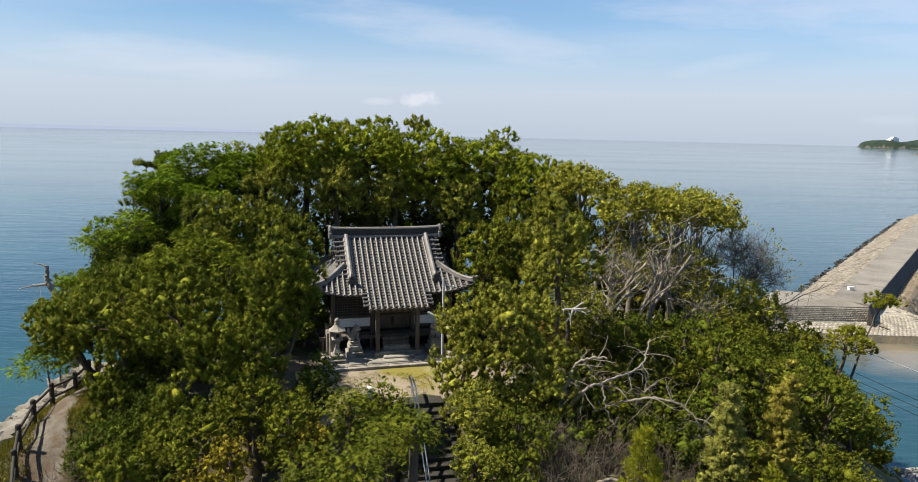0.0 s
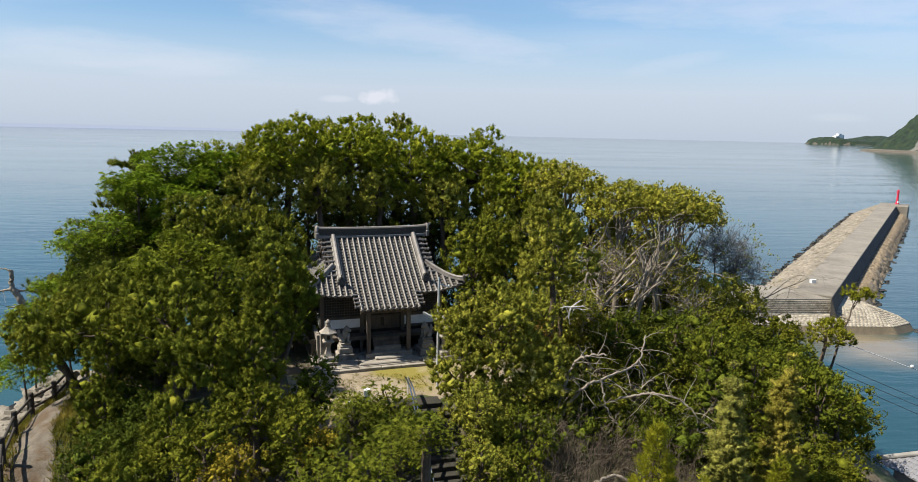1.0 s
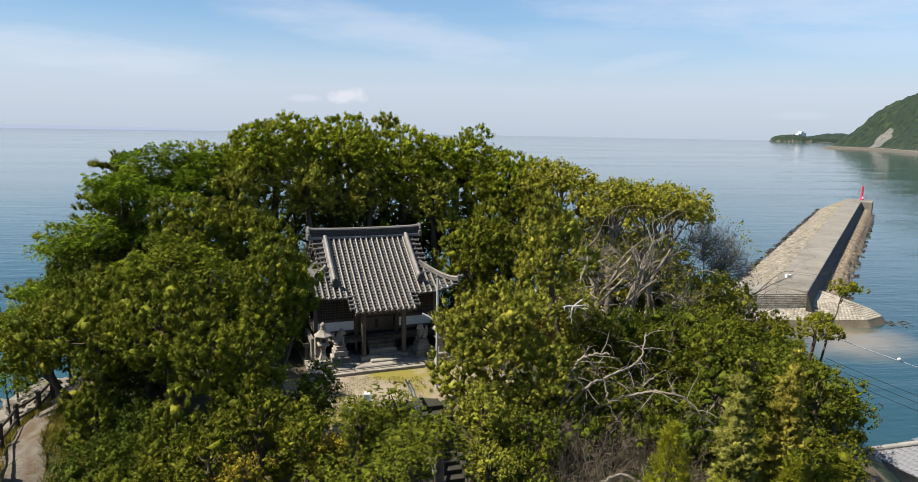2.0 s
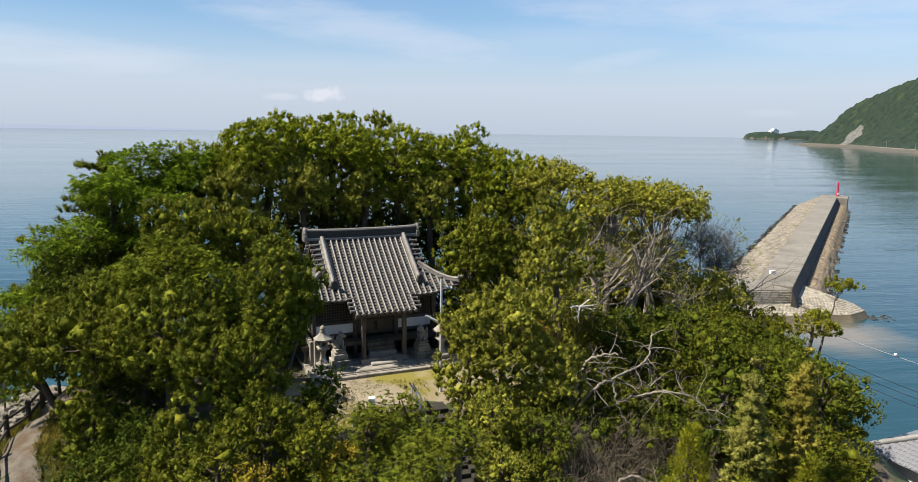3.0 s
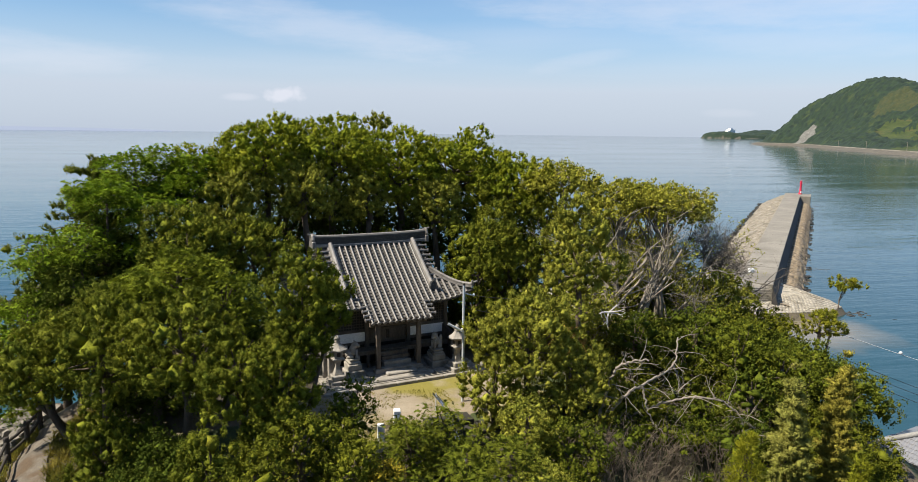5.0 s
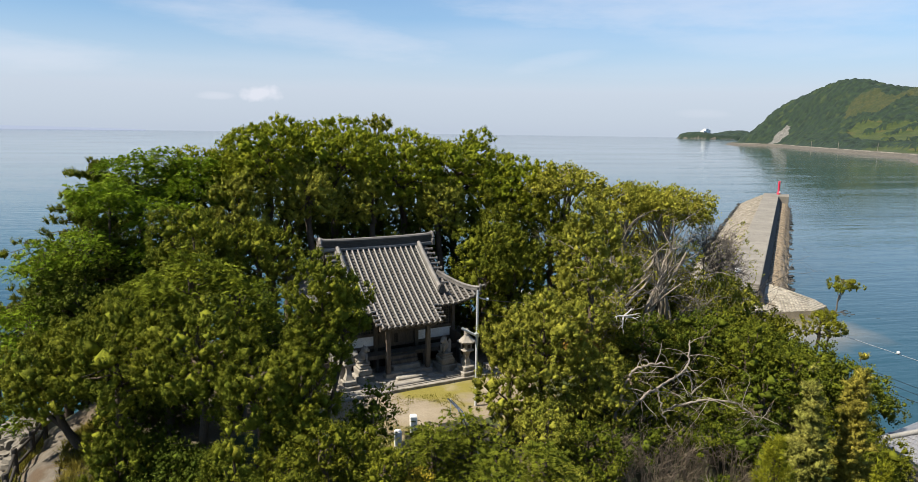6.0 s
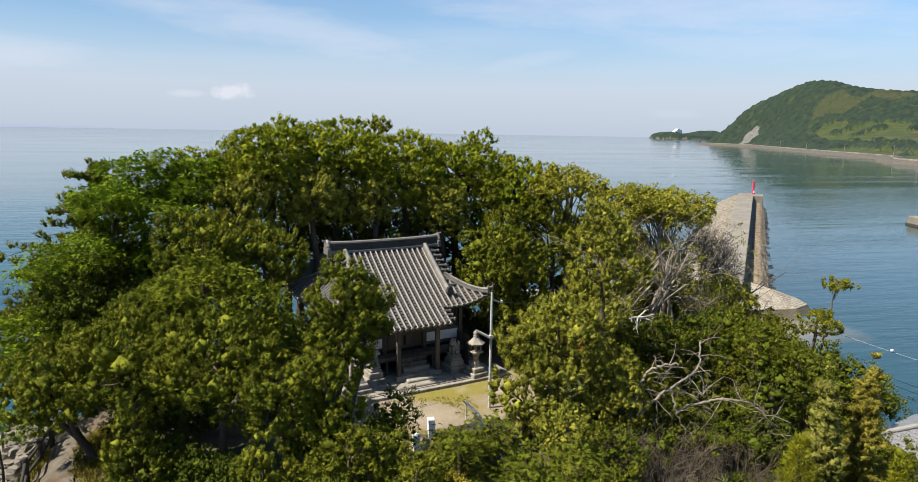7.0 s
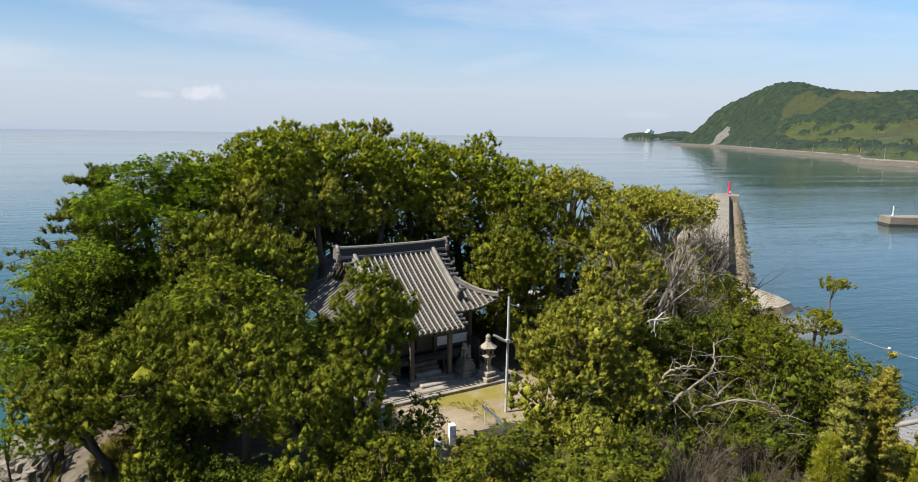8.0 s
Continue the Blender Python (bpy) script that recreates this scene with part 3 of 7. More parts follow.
# ---- headland across the bay ----
WOODS = surface("far_woods", (0.005, 0.014, 0.010), (0.014, 0.029, 0.013), 0.12, 0.95, 0.0, 0.3, c3=(0.026, 0.040, 0.013), c3_at=0.57)
FIELD = surface("far_terraced_field", (0.038, 0.052, 0.014), (0.023, 0.036, 0.010), 0.05, 0.95, 0.0, 0.3, c3=(0.059, 0.055, 0.021), c3_at=0.56, stretch=(1, 1, 9))
BAMBOO = surface("far_bamboo_grove", (0.036, 0.040, 0.014), (0.021, 0.031, 0.012), 0.14, 0.95, 0.0, 0.4)
SCREE = surface("bare_rock_slide", (0.130, 0.127, 0.117), (0.095, 0.092, 0.085), 0.12, 0.95, 0.0, 0.3)
BEACH = surface("stony_beach", (0.098, 0.086, 0.069), (0.066, 0.058, 0.046), 0.2, 0.95, 0.0, 0.5)

SEA_WALL = surface("stained_sea_wall", (0.170, 0.155, 0.130), (0.110, 0.100, 0.082), 0.06, 0.9, 0.0, 0.4, c3=(0.075, 0.070, 0.055), c3_at=0.5)

COAST = [(900, -260), (640, 40), (479, 400), (585, 570), (680, 765), (790, 985), (895, 1190), (900, 1330), (1040, 1460), (1520, 1540)]


def coast_line(step):
    """The shore as a smooth run of points."""
    out = []
    p = [Vector((*q, 0)) for q in COAST]
    for i in range(1, len(p) - 2):
        n = max(2, int((p[i + 1] - p[i]).length / step))
        for k in range(n):
            t = k / n
            out.append(0.5 * ((2 * p[i]) + (p[i + 1] - p[i - 1]) * t + (2 * p[i - 1] - 5 * p[i] + 4 * p[i + 1] - p[i + 2]) * t * t + (3 * p[i] - p[i - 1] - 3 * p[i + 1] + p[i + 2]) * t ** 3))
    return out


SHORE = np.array([(q.x, q.y) for q in coast_line(20)])


def inland(x, y):
    """Signed distance behind the headland's shore (right-hand side of its run), roughly."""
    x, y = np.asarray(x, float), np.asarray(y, float)
    a, b = SHORE[:-1], SHORE[1:]
    best, sign = np.full(x.shape, 1e9), np.ones(x.shape)
    for (x0, y0), (x1, y1) in zip(a, b):
        ex, ey = x1 - x0, y1 - y0
        t = np.clip(((x - x0) * ex + (y - y0) * ey) / (ex * ex + ey * ey), 0, 1)
        qx, qy = x - x0 - t * ex, y - y0 - t * ey
        d = np.hypot(qx, qy)
        s = np.sign(ey * qx - ex * qy)
        sign = np.where(d < best, s, sign)
        best = np.minimum(d, best)
    return best * sign


rng0 = np.random.default_rng(5)
CLUMPS = rng0.uniform(0, 1, (64, 64, 3))


def crowns(x, y, s):
    """Relief of tree crowns, s metres wide."""
    gx, gy = np.floor(x / s).astype(int), np.floor(y / s).astype(int)
    best = np.full(np.shape(x), 9.0)
    top = np.zeros(np.shape(x))
    for i in (-1, 0, 1):
        for j in (-1, 0, 1):
            c = CLUMPS[(gx + i) % 64, (gy + j) % 64]
            d = np.hypot((gx + i + c[..., 0]) * s - x, (gy + j + c[..., 1]) * s - y) / s
            top = np.where(d < best, c[..., 2], top)
            best = np.minimum(d, best)
    return np.sqrt(np.clip(1 - (best / 0.85) ** 2, 0, 1)) * (0.55 + 0.6 * top)


def bump_hill(x, y, cx, cy, rx, ry, h, turn=0.0, power=1.0):
    c, s = math.cos(turn), math.sin(turn)
    u, w = ((x - cx) * c + (y - cy) * s) / rx, (-(x - cx) * s + (y - cy) * c) / ry
    return h * np.exp(-np.power(u * u + w * w, power))


def bare_hill(x, y, d):
    """The headland's ground without its woods."""
    core = bump_hill(x, y, 959, 1233, 118, 265, 114, 0.23) + bump_hill(x, y, 1183, 877, 207, 252, 78, 0.2) + bump_hill(x, y, 1150, 560, 330, 260, 20) + bump_hill(x, y, 973, 1190, 86, 94, 35)
    return np.where(d > 0, 3.2 + core * smooth01(d / 160.0) + 0.03 * np.clip(d, 0, 400), np.maximum(-2.0, 3.2 + d * 0.45))


def field_share(x, y, d):
    """How far the ground is cleared for fields: a strip along the shore, and meadows half-way up with clumps of trees left standing."""
    h = bare_hill(x, y, d)
    shore = np.minimum(np.minimum((d - 12) / 6, (52 - d) / 8), (760 - y) / 25)
    meadow = np.minimum(np.minimum((d - 80) / 9, (45 - h) / 6), (1010 - y) / 20)
    clump = np.sin(x * 0.052 + 2.0 * np.sin(y * 0.041)) * np.cos(y * 0.063 + x * 0.021)
    return smooth01(np.clip(np.maximum(shore, meadow), 0, 1)) * (1 - smooth01((clump - 0.7) / 0.15))


def field_mask(x, y, d):
    return field_share(x, y, d) + 0.4 * (crowns(x, y, 9.0) - 0.5) > 0.5


def hill_height(x, y):
    d = inland(x, y)
    wood = smooth01((d - 16) / 12.0) * (1 - 0.95 * field_share(x, y, d))
    return bare_hill(x, y, d) + wood * (7.0 * crowns(x, y, 11.0) + 3.5 * crowns(x + 40, y + 17, 6.5))


def build_headland():
    v, f = grid(np.arange(440, 1500, 3.6), np.arange(300, 1480, 3.6), lambda x, y: 0 * x)
    v[:, :2] += np.random.default_rng(3).uniform(-1.3, 1.3, (len(v), 2))
    v[:, 2] = hill_height(v[:, 0], v[:, 1])
    c = v[f].mean(1)
    di = inland(c[:, 0], c[:, 1])
    keep = (di > -14) & (di < 330)
    f = f[keep]
    ob = arrays("headland", v, f, WOODS, smooth=True)
    for m in (FIELD, BAMBOO, SCREE, BEACH):
        ob.data.materials.append(m)
    c = v[f].mean(1)
    d = inland(c[:, 0], c[:, 1])
    idx = np.zeros(len(f), np.int32)
    idx[field_mask(c[:, 0], c[:, 1], d)] = 1
    ragged = 12 * np.sin(c[:, 0] * 0.09) + 9 * np.sin(c[:, 1] * 0.13 + 1.0)
    bam = np.zeros(len(f), bool)
    for x, y, r in ((958, 1029, 36), (925, 795, 32), (1010, 975, 32)):
        bam |= np.hypot(c[:, 0] - x, c[:, 1] - y) + ragged < r
    idx[bam] = 2
    # the slide: a grey wedge that widens towards the shore
    along = (c[:, 0] - 905) * 0.85 + (c[:, 1] - 1195) * 0.52
    across = -(c[:, 0] - 905) * 0.52 + (c[:, 1] - 1195) * 0.85
    slide = (along > 8) & (along < 42) & (np.abs(across) < 24 - 0.3 * along)
    idx[slide] = 3
    idx[d < 9] = 4
    ob.data.polygons.foreach_set("material_index", idx)
    tagged(ob, "wooded headland with terraced fields and a bare rock slide", "headland", kind="structure")


build_headland()


def build_cape():
    """The low further cape with its white hotel."""
    def zf(x, y):
        u = (x - 2180) / 262
        w = (y - 3260 - (x - 1985) * 0.1) / 160
        e = np.clip(1 - np.abs(u) ** 3 - w * w, 0, 1)
        return -1 + 40 * np.sqrt(e) * (0.75 + 0.25 * np.sin(x * 0.02)) + np.where(e > 0.08, 9 * crowns(x, y, 26.0), 0)
    v, f = grid(np.arange(1830, 2500, 12.0), np.arange(3080, 3460, 12.0), zf)
    c = v[f].mean(1)
    f, c = f[c[:, 2] > -0.8], c[c[:, 2] > -0.8]
    ob = arrays("cape", v, f, WOODS, smooth=True)
    ob.data.materials.append(BEACH)
    ob.data.polygons.foreach_set("material_index", np.where(c[:, 2] < 5, 1, 0).astype(np.int32))
    tagged(ob, "low wooded cape with a pale rocky foot", "cape", kind="structure")
    hotel = thing("hotel", Matrix.Translation((2050, 3240, 37)) @ Matrix.Rotation(radians(38), 4, "Z"), "white hotel on top of the far cape", "building")
    bm = boxed(-34, 40, -10, 10, -8, 9)
    part("wall", bm, LAMP_WHITE, hotel)
    part("wing", boxed(-58, -34, -9, 9, -8, 3), LAMP_WHITE, hotel)
    part("roof", boxed(-20, 16, -8, 8, 9, 15), LAMP_WHITE, hotel)


build_cape()


def ribbon(name, line, profile, material, label, category):
    """A profile of (offset inland, height) swept along a plan line."""
    p = np.array(line, float)
    d = np.gradient(p, axis=0)
    d /= np.linalg.norm(d, axis=1, keepdims=True)
    nrm = np.stack([d[:, 1], -d[:, 0]], -1)
    vs = np.stack([np.concatenate([p + nrm * o, np.full((len(p), 1), h)], 1) for o, h in profile], 1)
    k = len(profile)
    i, j = np.meshgrid(np.arange(len(p) - 1), np.arange(k - 1), indexing="ij")
    a = (i * k + j).ravel()
    return tagged(arrays(name, vs.reshape(-1, 3), np.stack([a, a + k, a + k + 1, a + 1], -1), material), label, category, kind="structure")


ribbon("sea_wall", SHORE, [(3, -1), (4, 1.6), (5.5, 2.0), (6, 4.6), (7.2, 4.6), (7.4, 4.1), (14, 4.1), (14.2, 3.0)], SEA_WALL, "grey concrete sea wall and coast road below the headland", "sea wall")
for i in range(6):
    k = 14 + 7 * i
    if k < len(SHORE) - 1:
        x, y = SHORE[k] + np.array([9.0, -4.0])
        pole = thing("utility_pole", Matrix.Translation((x, y, 5)), "grey concrete utility pole by the coast road", "pole", "poles along the coast road")
        tube("post", [(0, 0, -1.5), (0, 0, 9)], [0.35, 0.25], CONCRETE, pole)
        part("crossarm", boxed(-1.1, 1.1, -0.12, 0.12, 8.0, 8.25), CONCRETE, pole)

# ---- pier ----
PIER_DIR, PIER_RIGHT = Vector((0.6225, 0.7826, 0)).normalized(), Vector((0.7826, -0.6225, 0)).normalized()


def pier(s, n, z=0.0):
    return PIER_DIR * s + PIER_RIGHT * (n - 0.5) + Vector((0, 0, z))


PIER = Matrix.Translation(PIER_RIGHT * -0.5) @ Matrix(((PIER_RIGHT.x, PIER_DIR.x, 0, 0), (PIER_RIGHT.y, PIER_DIR.y, 0, 0), (0, 0, 1, 0), (0, 0, 0, 1)))


def stone_mesh(rng, n=1, sx=1.0, sy=1.0, sz=1.0):
    """A rough block: a jittered, bevelled box as 26 quads."""
    g = np.array([-1, -0.72, 0.72, 1])
    pts, faces, seen = [], [], {}

    def vid(p):
        if p not in seen:
            seen[p] = len(pts)
            q = np.array(p)
            on = np.sum(np.abs(q) > 0.99)
            pts.append(q * (0.86 if on == 3 else 0.95 if on == 2 else 1.0))
        return seen[p]
    gi = [-1, 1]
    for ax in range(3):
        for sgn in gi:
            o = [k for k in range(3) if k != ax]
            cs = []
            for a, b in ((-1, -1), (1, -1), (1, 1), (-1, 1)):
                p = [0, 0, 0]
                p[ax], p[o[0]], p[o[1]] = sgn, a * 0.8, b * 0.8
                cs.append(vid(tuple(p)))
            faces.append(cs if sgn > 0 else cs[::-1])
    for a in range(3):
        o = [k for k in range(3) if k != a]
        for s0 in gi:
            for s1 in gi:
                cs = []
                for e, (p0, p1) in ((-1, (1, 0.8)), (1, (1, 0.8)), (1, (0.8, 1)), (-1, (0.8, 1))):
                    p = [0, 0, 0]
                    p[a], p[o[0]], p[o[1]] = e * 0.8, s0 * p0, s1 * p1
                    cs.append(vid(tuple(p)))
                faces.append(cs)
    pts = np.array(pts)
    return pts * np.array([sx, sy, sz]), np.array(faces)


def stones(name, places, material, seed, label="", parent=None, tilt=0.3):
    """Many rough stones in one mesh: places are (x, y, z, size, flat)."""
    rng = np.random.default_rng(seed)
    base, faces = stone_mesh(rng)
    vs, fs = [], []
    for i, (x, y, z, s, flat) in enumerate(places):
        q = base * s * np.array([rng.uniform(0.8, 1.35), rng.uniform(0.7, 1.1), flat * rng.uniform(0.8, 1.2)])
        q = q + rng.normal(0, 0.09 * s, q.shape)
        t = rng.uniform(0, 6.28)
        c, sn = math.cos(t), math.sin(t)
        tl = rng.uniform(-tilt, tilt)
        q = np.stack([q[:, 0], q[:, 1] * math.cos(tl) - q[:, 2] * math.sin(tl), q[:, 1] * math.sin(tl) + q[:, 2] * math.cos(tl)], 1)
        q = np.stack([q[:, 0] * c - q[:, 1] * sn, q[:, 0] * sn + q[:, 1] * c, q[:, 2]], 1)
        vs.append(q + (x, y, z))
        fs.append(faces + i * len(base))
    return arrays(name, np.concatenate(vs), np.concatenate(fs), material, parent, label)


def cobbled(name, at, us, vs, cell, relief, material, parent, label="", lift=(0, 0, 1)):
    """A surface of fitted stones as one sheet: at(u, v) gives its places, each stone swells a little above its joints."""
    U, V = np.meshgrid(us, vs)
    X, Y, Z = at(U, V)
    w = relief * (np.minimum(crowns(U, V * 1.25, cell), 0.62) - 0.5) + 0.3 * relief * (crowns(U + 31, V + 17, cell * 0.5) - 0.6)
    v = np.stack([X + lift[0] * w, Y + lift[1] * w, Z + lift[2] * w], -1).reshape(-1, 3)
    nx = len(us)
    i, j = np.meshgrid(np.arange(nx - 1), np.arange(len(vs) - 1))
    a = (j * nx + i).ravel()
    return arrays(name, v, np.stack([a, a + 1, a + 1 + nx, a + nx], -1), material, parent, label)


def blocks(name, at, span_u, span_v, cell_u, cell_v, proud, material, parent, label, seed):
    """Rows of fitted, slightly uneven blocks over a surface at(u, v), each with sloping edges and open joints."""
    rng = np.random.default_rng(seed)
    us, vs = np.arange(span_u[0], span_u[1], cell_u), np.arange(span_v[0], span_v[1], cell_v)
    U, V = np.meshgrid(us, vs)
    U = U + (np.arange(len(vs))[:, None] % 2) * cell_u * 0.5 + rng.normal(0, 0.06 * cell_u, U.shape)
    V = V + rng.normal(0, 0.05 * cell_v, U.shape)
    U, V = U.ravel(), V.ravel()
    n = len(U)

    def place(u, v):
        return np.stack(np.broadcast_arrays(*at(u, v)), -1).astype(float)

    e = 0.02
    out = np.cross(place(U + e, V) - place(U - e, V), place(U, V + e) - place(U, V - e))
    out = unit(out * np.sign(out[:, 2:3] + 1e-9))
    rise = proud * rng.uniform(0.5, 1.3, n)
    rows = []
    for level, inset in ((0, 0.46), (1, 0.36)):
        for a, b in ((-1, -1), (1, -1), (1, 1), (-1, 1)):
            p = place(U + a * cell_u * (inset + rng.normal(0, 0.025, n)), V + b * cell_v * (inset + rng.normal(0, 0.025, n)))
            rows.append(p + out * ((rise + rng.normal(0, 0.2 * proud, n)) if level else np.full(n, -0.06))[:, None])
    v = np.stack(rows, 1).reshape(-1, 3)
    f = np.array([(4, 5, 6, 7), (0, 1, 5, 4), (1, 2, 6, 5), (2, 3, 7, 6), (3, 0, 4, 7)])
    return tagged(arrays(name, v, (f[None] + 8 * np.arange(n)[:, None, None]).reshape(-1, 4), material, parent, label), kind="stuff")


def build_pier():
    top = 3.4
    pr = thing("pier", PIER, "long concrete pier with a rubble bank, running out from the knoll", "pier")
    slab = part("walkway", boxed(-12.9, -8.85, 84, 221, 0, top, 0.08), CONCRETE, pr, "worn grey concrete walkway")
    # joints between the cast bays show as thin low strips
    for s in range(95, 217, 11):
        part("joint", boxed(-12.85, -8.9, s - 0.03, s + 0.03, top - 0.1, top + 0.005), SHADED_WET_WALL, pr)
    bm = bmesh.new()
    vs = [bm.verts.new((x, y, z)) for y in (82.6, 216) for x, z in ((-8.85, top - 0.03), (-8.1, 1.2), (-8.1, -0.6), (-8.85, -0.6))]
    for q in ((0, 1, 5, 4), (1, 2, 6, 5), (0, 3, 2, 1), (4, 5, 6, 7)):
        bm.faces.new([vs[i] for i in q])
    part("side_wall", bm, SHADED_WET_WALL, pr, "weed-stained battered side wall, coloured darker for its shaded face")
    part("pier_head", boxed(-13.1, -6.1, 216, 225, -0.6, top + 0.02, 0.1), CONCRETE, pr, "wider concrete head of the pier")
    cobbled("bank", lambda u, v: (u + 0.2 * np.sin(v * 0.7), v, np.interp(u, (-20.6, -17, -14, -12.5), (-0.9, 1.1, 2.6, 2.9))), np.arange(-20.8, -12.7, 0.4), np.arange(84, 224.2, 0.6), 0.95, 0.06, RUBBLE, pr, "sloping bank of fitted pale rubble")
    bank_z = lambda u: np.interp(u, (-20.6, -17, -14, -12.5), (-0.9, 1.1, 2.6, 2.9))
    blocks("bank_stone", lambda u, v: (u, v, bank_z(u)), (-20.2, -12.9), (85, 224), 0.95, 0.85, 0.16, RUBBLE, pr, "fitted rubble stones of the bank", 31)
    berm_z = lambda u: np.interp(u, (-8.2, -6.8, -5.2), (1.5, 1.2, -0.7))
    blocks("berm_stone", lambda u, v: (u, v, berm_z(u)), (-7.9, -5.3), (84, 215.5), 0.62, 0.6, 0.14, BERM_STONE, pr, "brown stones of the berm", 32)
    cobbled("berm", lambda u, v: (u + 0.15 * np.sin(v * 0.6), v, np.interp(u, (-8.2, -6.8, -5.2), (1.5, 1.2, -0.7))), np.arange(-8.25, -5.1, 0.3), np.arange(83, 216.2, 0.5), 0.7, 0.06, BERM_STONE, pr, "low berm of rubble along the water")
    rng = np.random.default_rng(8)
    place = []
    for i in range(520):
        v = 86 + 137 * rng.uniform()
        place.append((-18.9 - rng.uniform(0, 1.1) ** 1.5, v, -0.1 + rng.uniform(0, 0.16), rng.uniform(0.12, 0.27), 0.6))
    for i in range(200):
        v = 86 + 130 * rng.uniform()
        place.append((-5.9 + rng.uniform(0, 0.8), v, -0.1 + rng.uniform(0, 0.1), rng.uniform(0.15, 0.35), 0.4))
    tagged(stones("weedy_rubble", place, SHADED_WET_WALL, 3, "dark weed-covered stones at the waterline", pr), kind="stuff")
    # landing where the pier meets the quay: a flat concrete apron with a steep cobbled face
    ld = thing("pier_landing", Matrix.Identity(4), "flat concrete landing with a cobbled face between quay and pier", "landing")
    left, right = pier(84.3, -18.5), pier(86, -8.95)
    corners = [(31.5, 71.6), (44.75, 71.6), (right.x, right.y), (left.x, left.y)]
    bm = bmesh.new()
    low = [bm.verts.new((x, y, -0.5)) for x, y in corners]
    high = [bm.verts.new((x, y, 3.02 if k < 2 else top - 0.02)) for k, (x, y) in enumerate(corners)]
    bm.faces.new(high)
    for k in range(4):
        bm.faces.new((low[k], low[(k + 1) % 4], high[(k + 1) % 4], high[k]))
    part("slab", bm, CONCRETE, ld, "worn grey concrete top")
    cobbled("face", lambda u, v: (u, 71.56 - (3.0 - v) * 0.45, v), np.arange(31.5, 44.8, 0.13), np.arange(1.2, 3.05, 0.11), 0.3, 0.03, PALE_STONE, ld, "steep face of grey cobbles", (0, -1, 0))
    blocks("face_cobble", lambda u, v: (u, 71.52 - (3.0 - v) * 0.45, v), (31.7, 44.7), (1.75, 2.95), 0.27, 0.18, 0.025, RUBBLE, ld, "grey cobbles of the steep face", 33)
    crate = thing("crate", Matrix.Translation((46.6, 78.3, top)), "white plastic fish crate standing on the pier", "crate")
    part("bin", boxed(-0.3, 0.3, -0.24, 0.24, 0, 0.42, 0.04), LAMP_WHITE, crate)
    part("rim", boxed(-0.33, 0.33, -0.27, 0.27, 0.38, 0.45, 0.02), LAMP_WHITE, crate)
    # beacon
    at = pier(222.5, -9.0, top + 0.02)
    bc = thing("harbour_beacon", Matrix.Translation(at), "slim red harbour beacon on the pier head", "beacon")
    bm = bmesh.new()
    lathe(bm, [(0.5, 0), (0.5, 0.35), (0.32, 0.45), (0.26, 3.1), (0.4, 3.2), (0.4, 3.35), (0.22, 3.4)], 14)
    part("tower", bm, RED, bc)
    bm = bmesh.new()
    lathe(bm, [(0.28, 3.4), (0.28, 3.8), (0.36, 3.84), (0.1, 4.05)], 12)
    part("lantern", bm, RED, bc)
    part("door", boxed(-0.22, 0.22, -0.66, -0.36, 0.4, 0.95), LAMP_WHITE, bc)
    # pale stone quay in front of the pier's foot
    q = thing("stone_quay", Matrix.Translation((0.8, 0.2, 0)), "pale fitted-stone quay at the foot of the pier", "quay")
    line = np.array([(14, 69.7), (26, 69.0), (36, 68.6), (44, 68.2), (49.5, 68.0), (52.6, 69.6), (53.6, 73), (53.6, 79)])
    inward = np.array([(0, 1), (0, 1), (0, 1), (0, 1), (-0.25, 0.97), (-0.75, 0.7), (-1, 0.1), (-1, 0)], float)
    dist = np.concatenate([[0], np.cumsum(np.hypot(*np.diff(line, axis=0).T))])

    def quay_at(u, v, z):
        px, py = np.interp(u, dist, line[:, 0]), np.interp(u, dist, line[:, 1])
        nx, ny = np.interp(u, dist, inward[:, 0]), np.interp(u, dist, inward[:, 1])
        return px + nx * v, py + ny * v, z

    cobbled("slope", lambda u, v: quay_at(u, v, np.interp(v, (0.3, 3.6, 4.4, 10), (0.75, 1.9, 1.95, 1.9))), np.arange(0, dist[-1], 0.5), np.arange(0.3, 4.7, 0.4), 0.55, 0.03, RUBBLE, q, "pale fitted stones of the quay")
    slope_z = lambda v: np.interp(v, (0.3, 3.6, 4.4, 10), (0.75, 1.9, 1.95, 1.9))
    blocks("quay_stone", lambda u, v: quay_at(u, v, slope_z(v)), (0.4, dist[-1] - 0.4), (0.45, 4.5), 0.44, 0.32, 0.035, PALE_STONE, q, "pale fitted stones in rows", 34)
    cobbled("top", lambda u, v: quay_at(u, v, 1.9 + 0 * u), np.arange(0, dist[-1], 0.5), np.arange(4.6, 10.1, 0.5), 1.2, 0.06, PALE_STONE, q, "level top of the quay")
    cobbled("foot", lambda u, v: quay_at(u, v, np.interp(v, (-0.7, 0.32), (-0.8, 0.72))), np.arange(0, dist[-1], 0.22), np.arange(-0.7, 0.34, 0.17), 0.7, 0.08, TIDE_STONE, q, "tide-stained brown foot of the quay", (0, -0.7, 0.7))
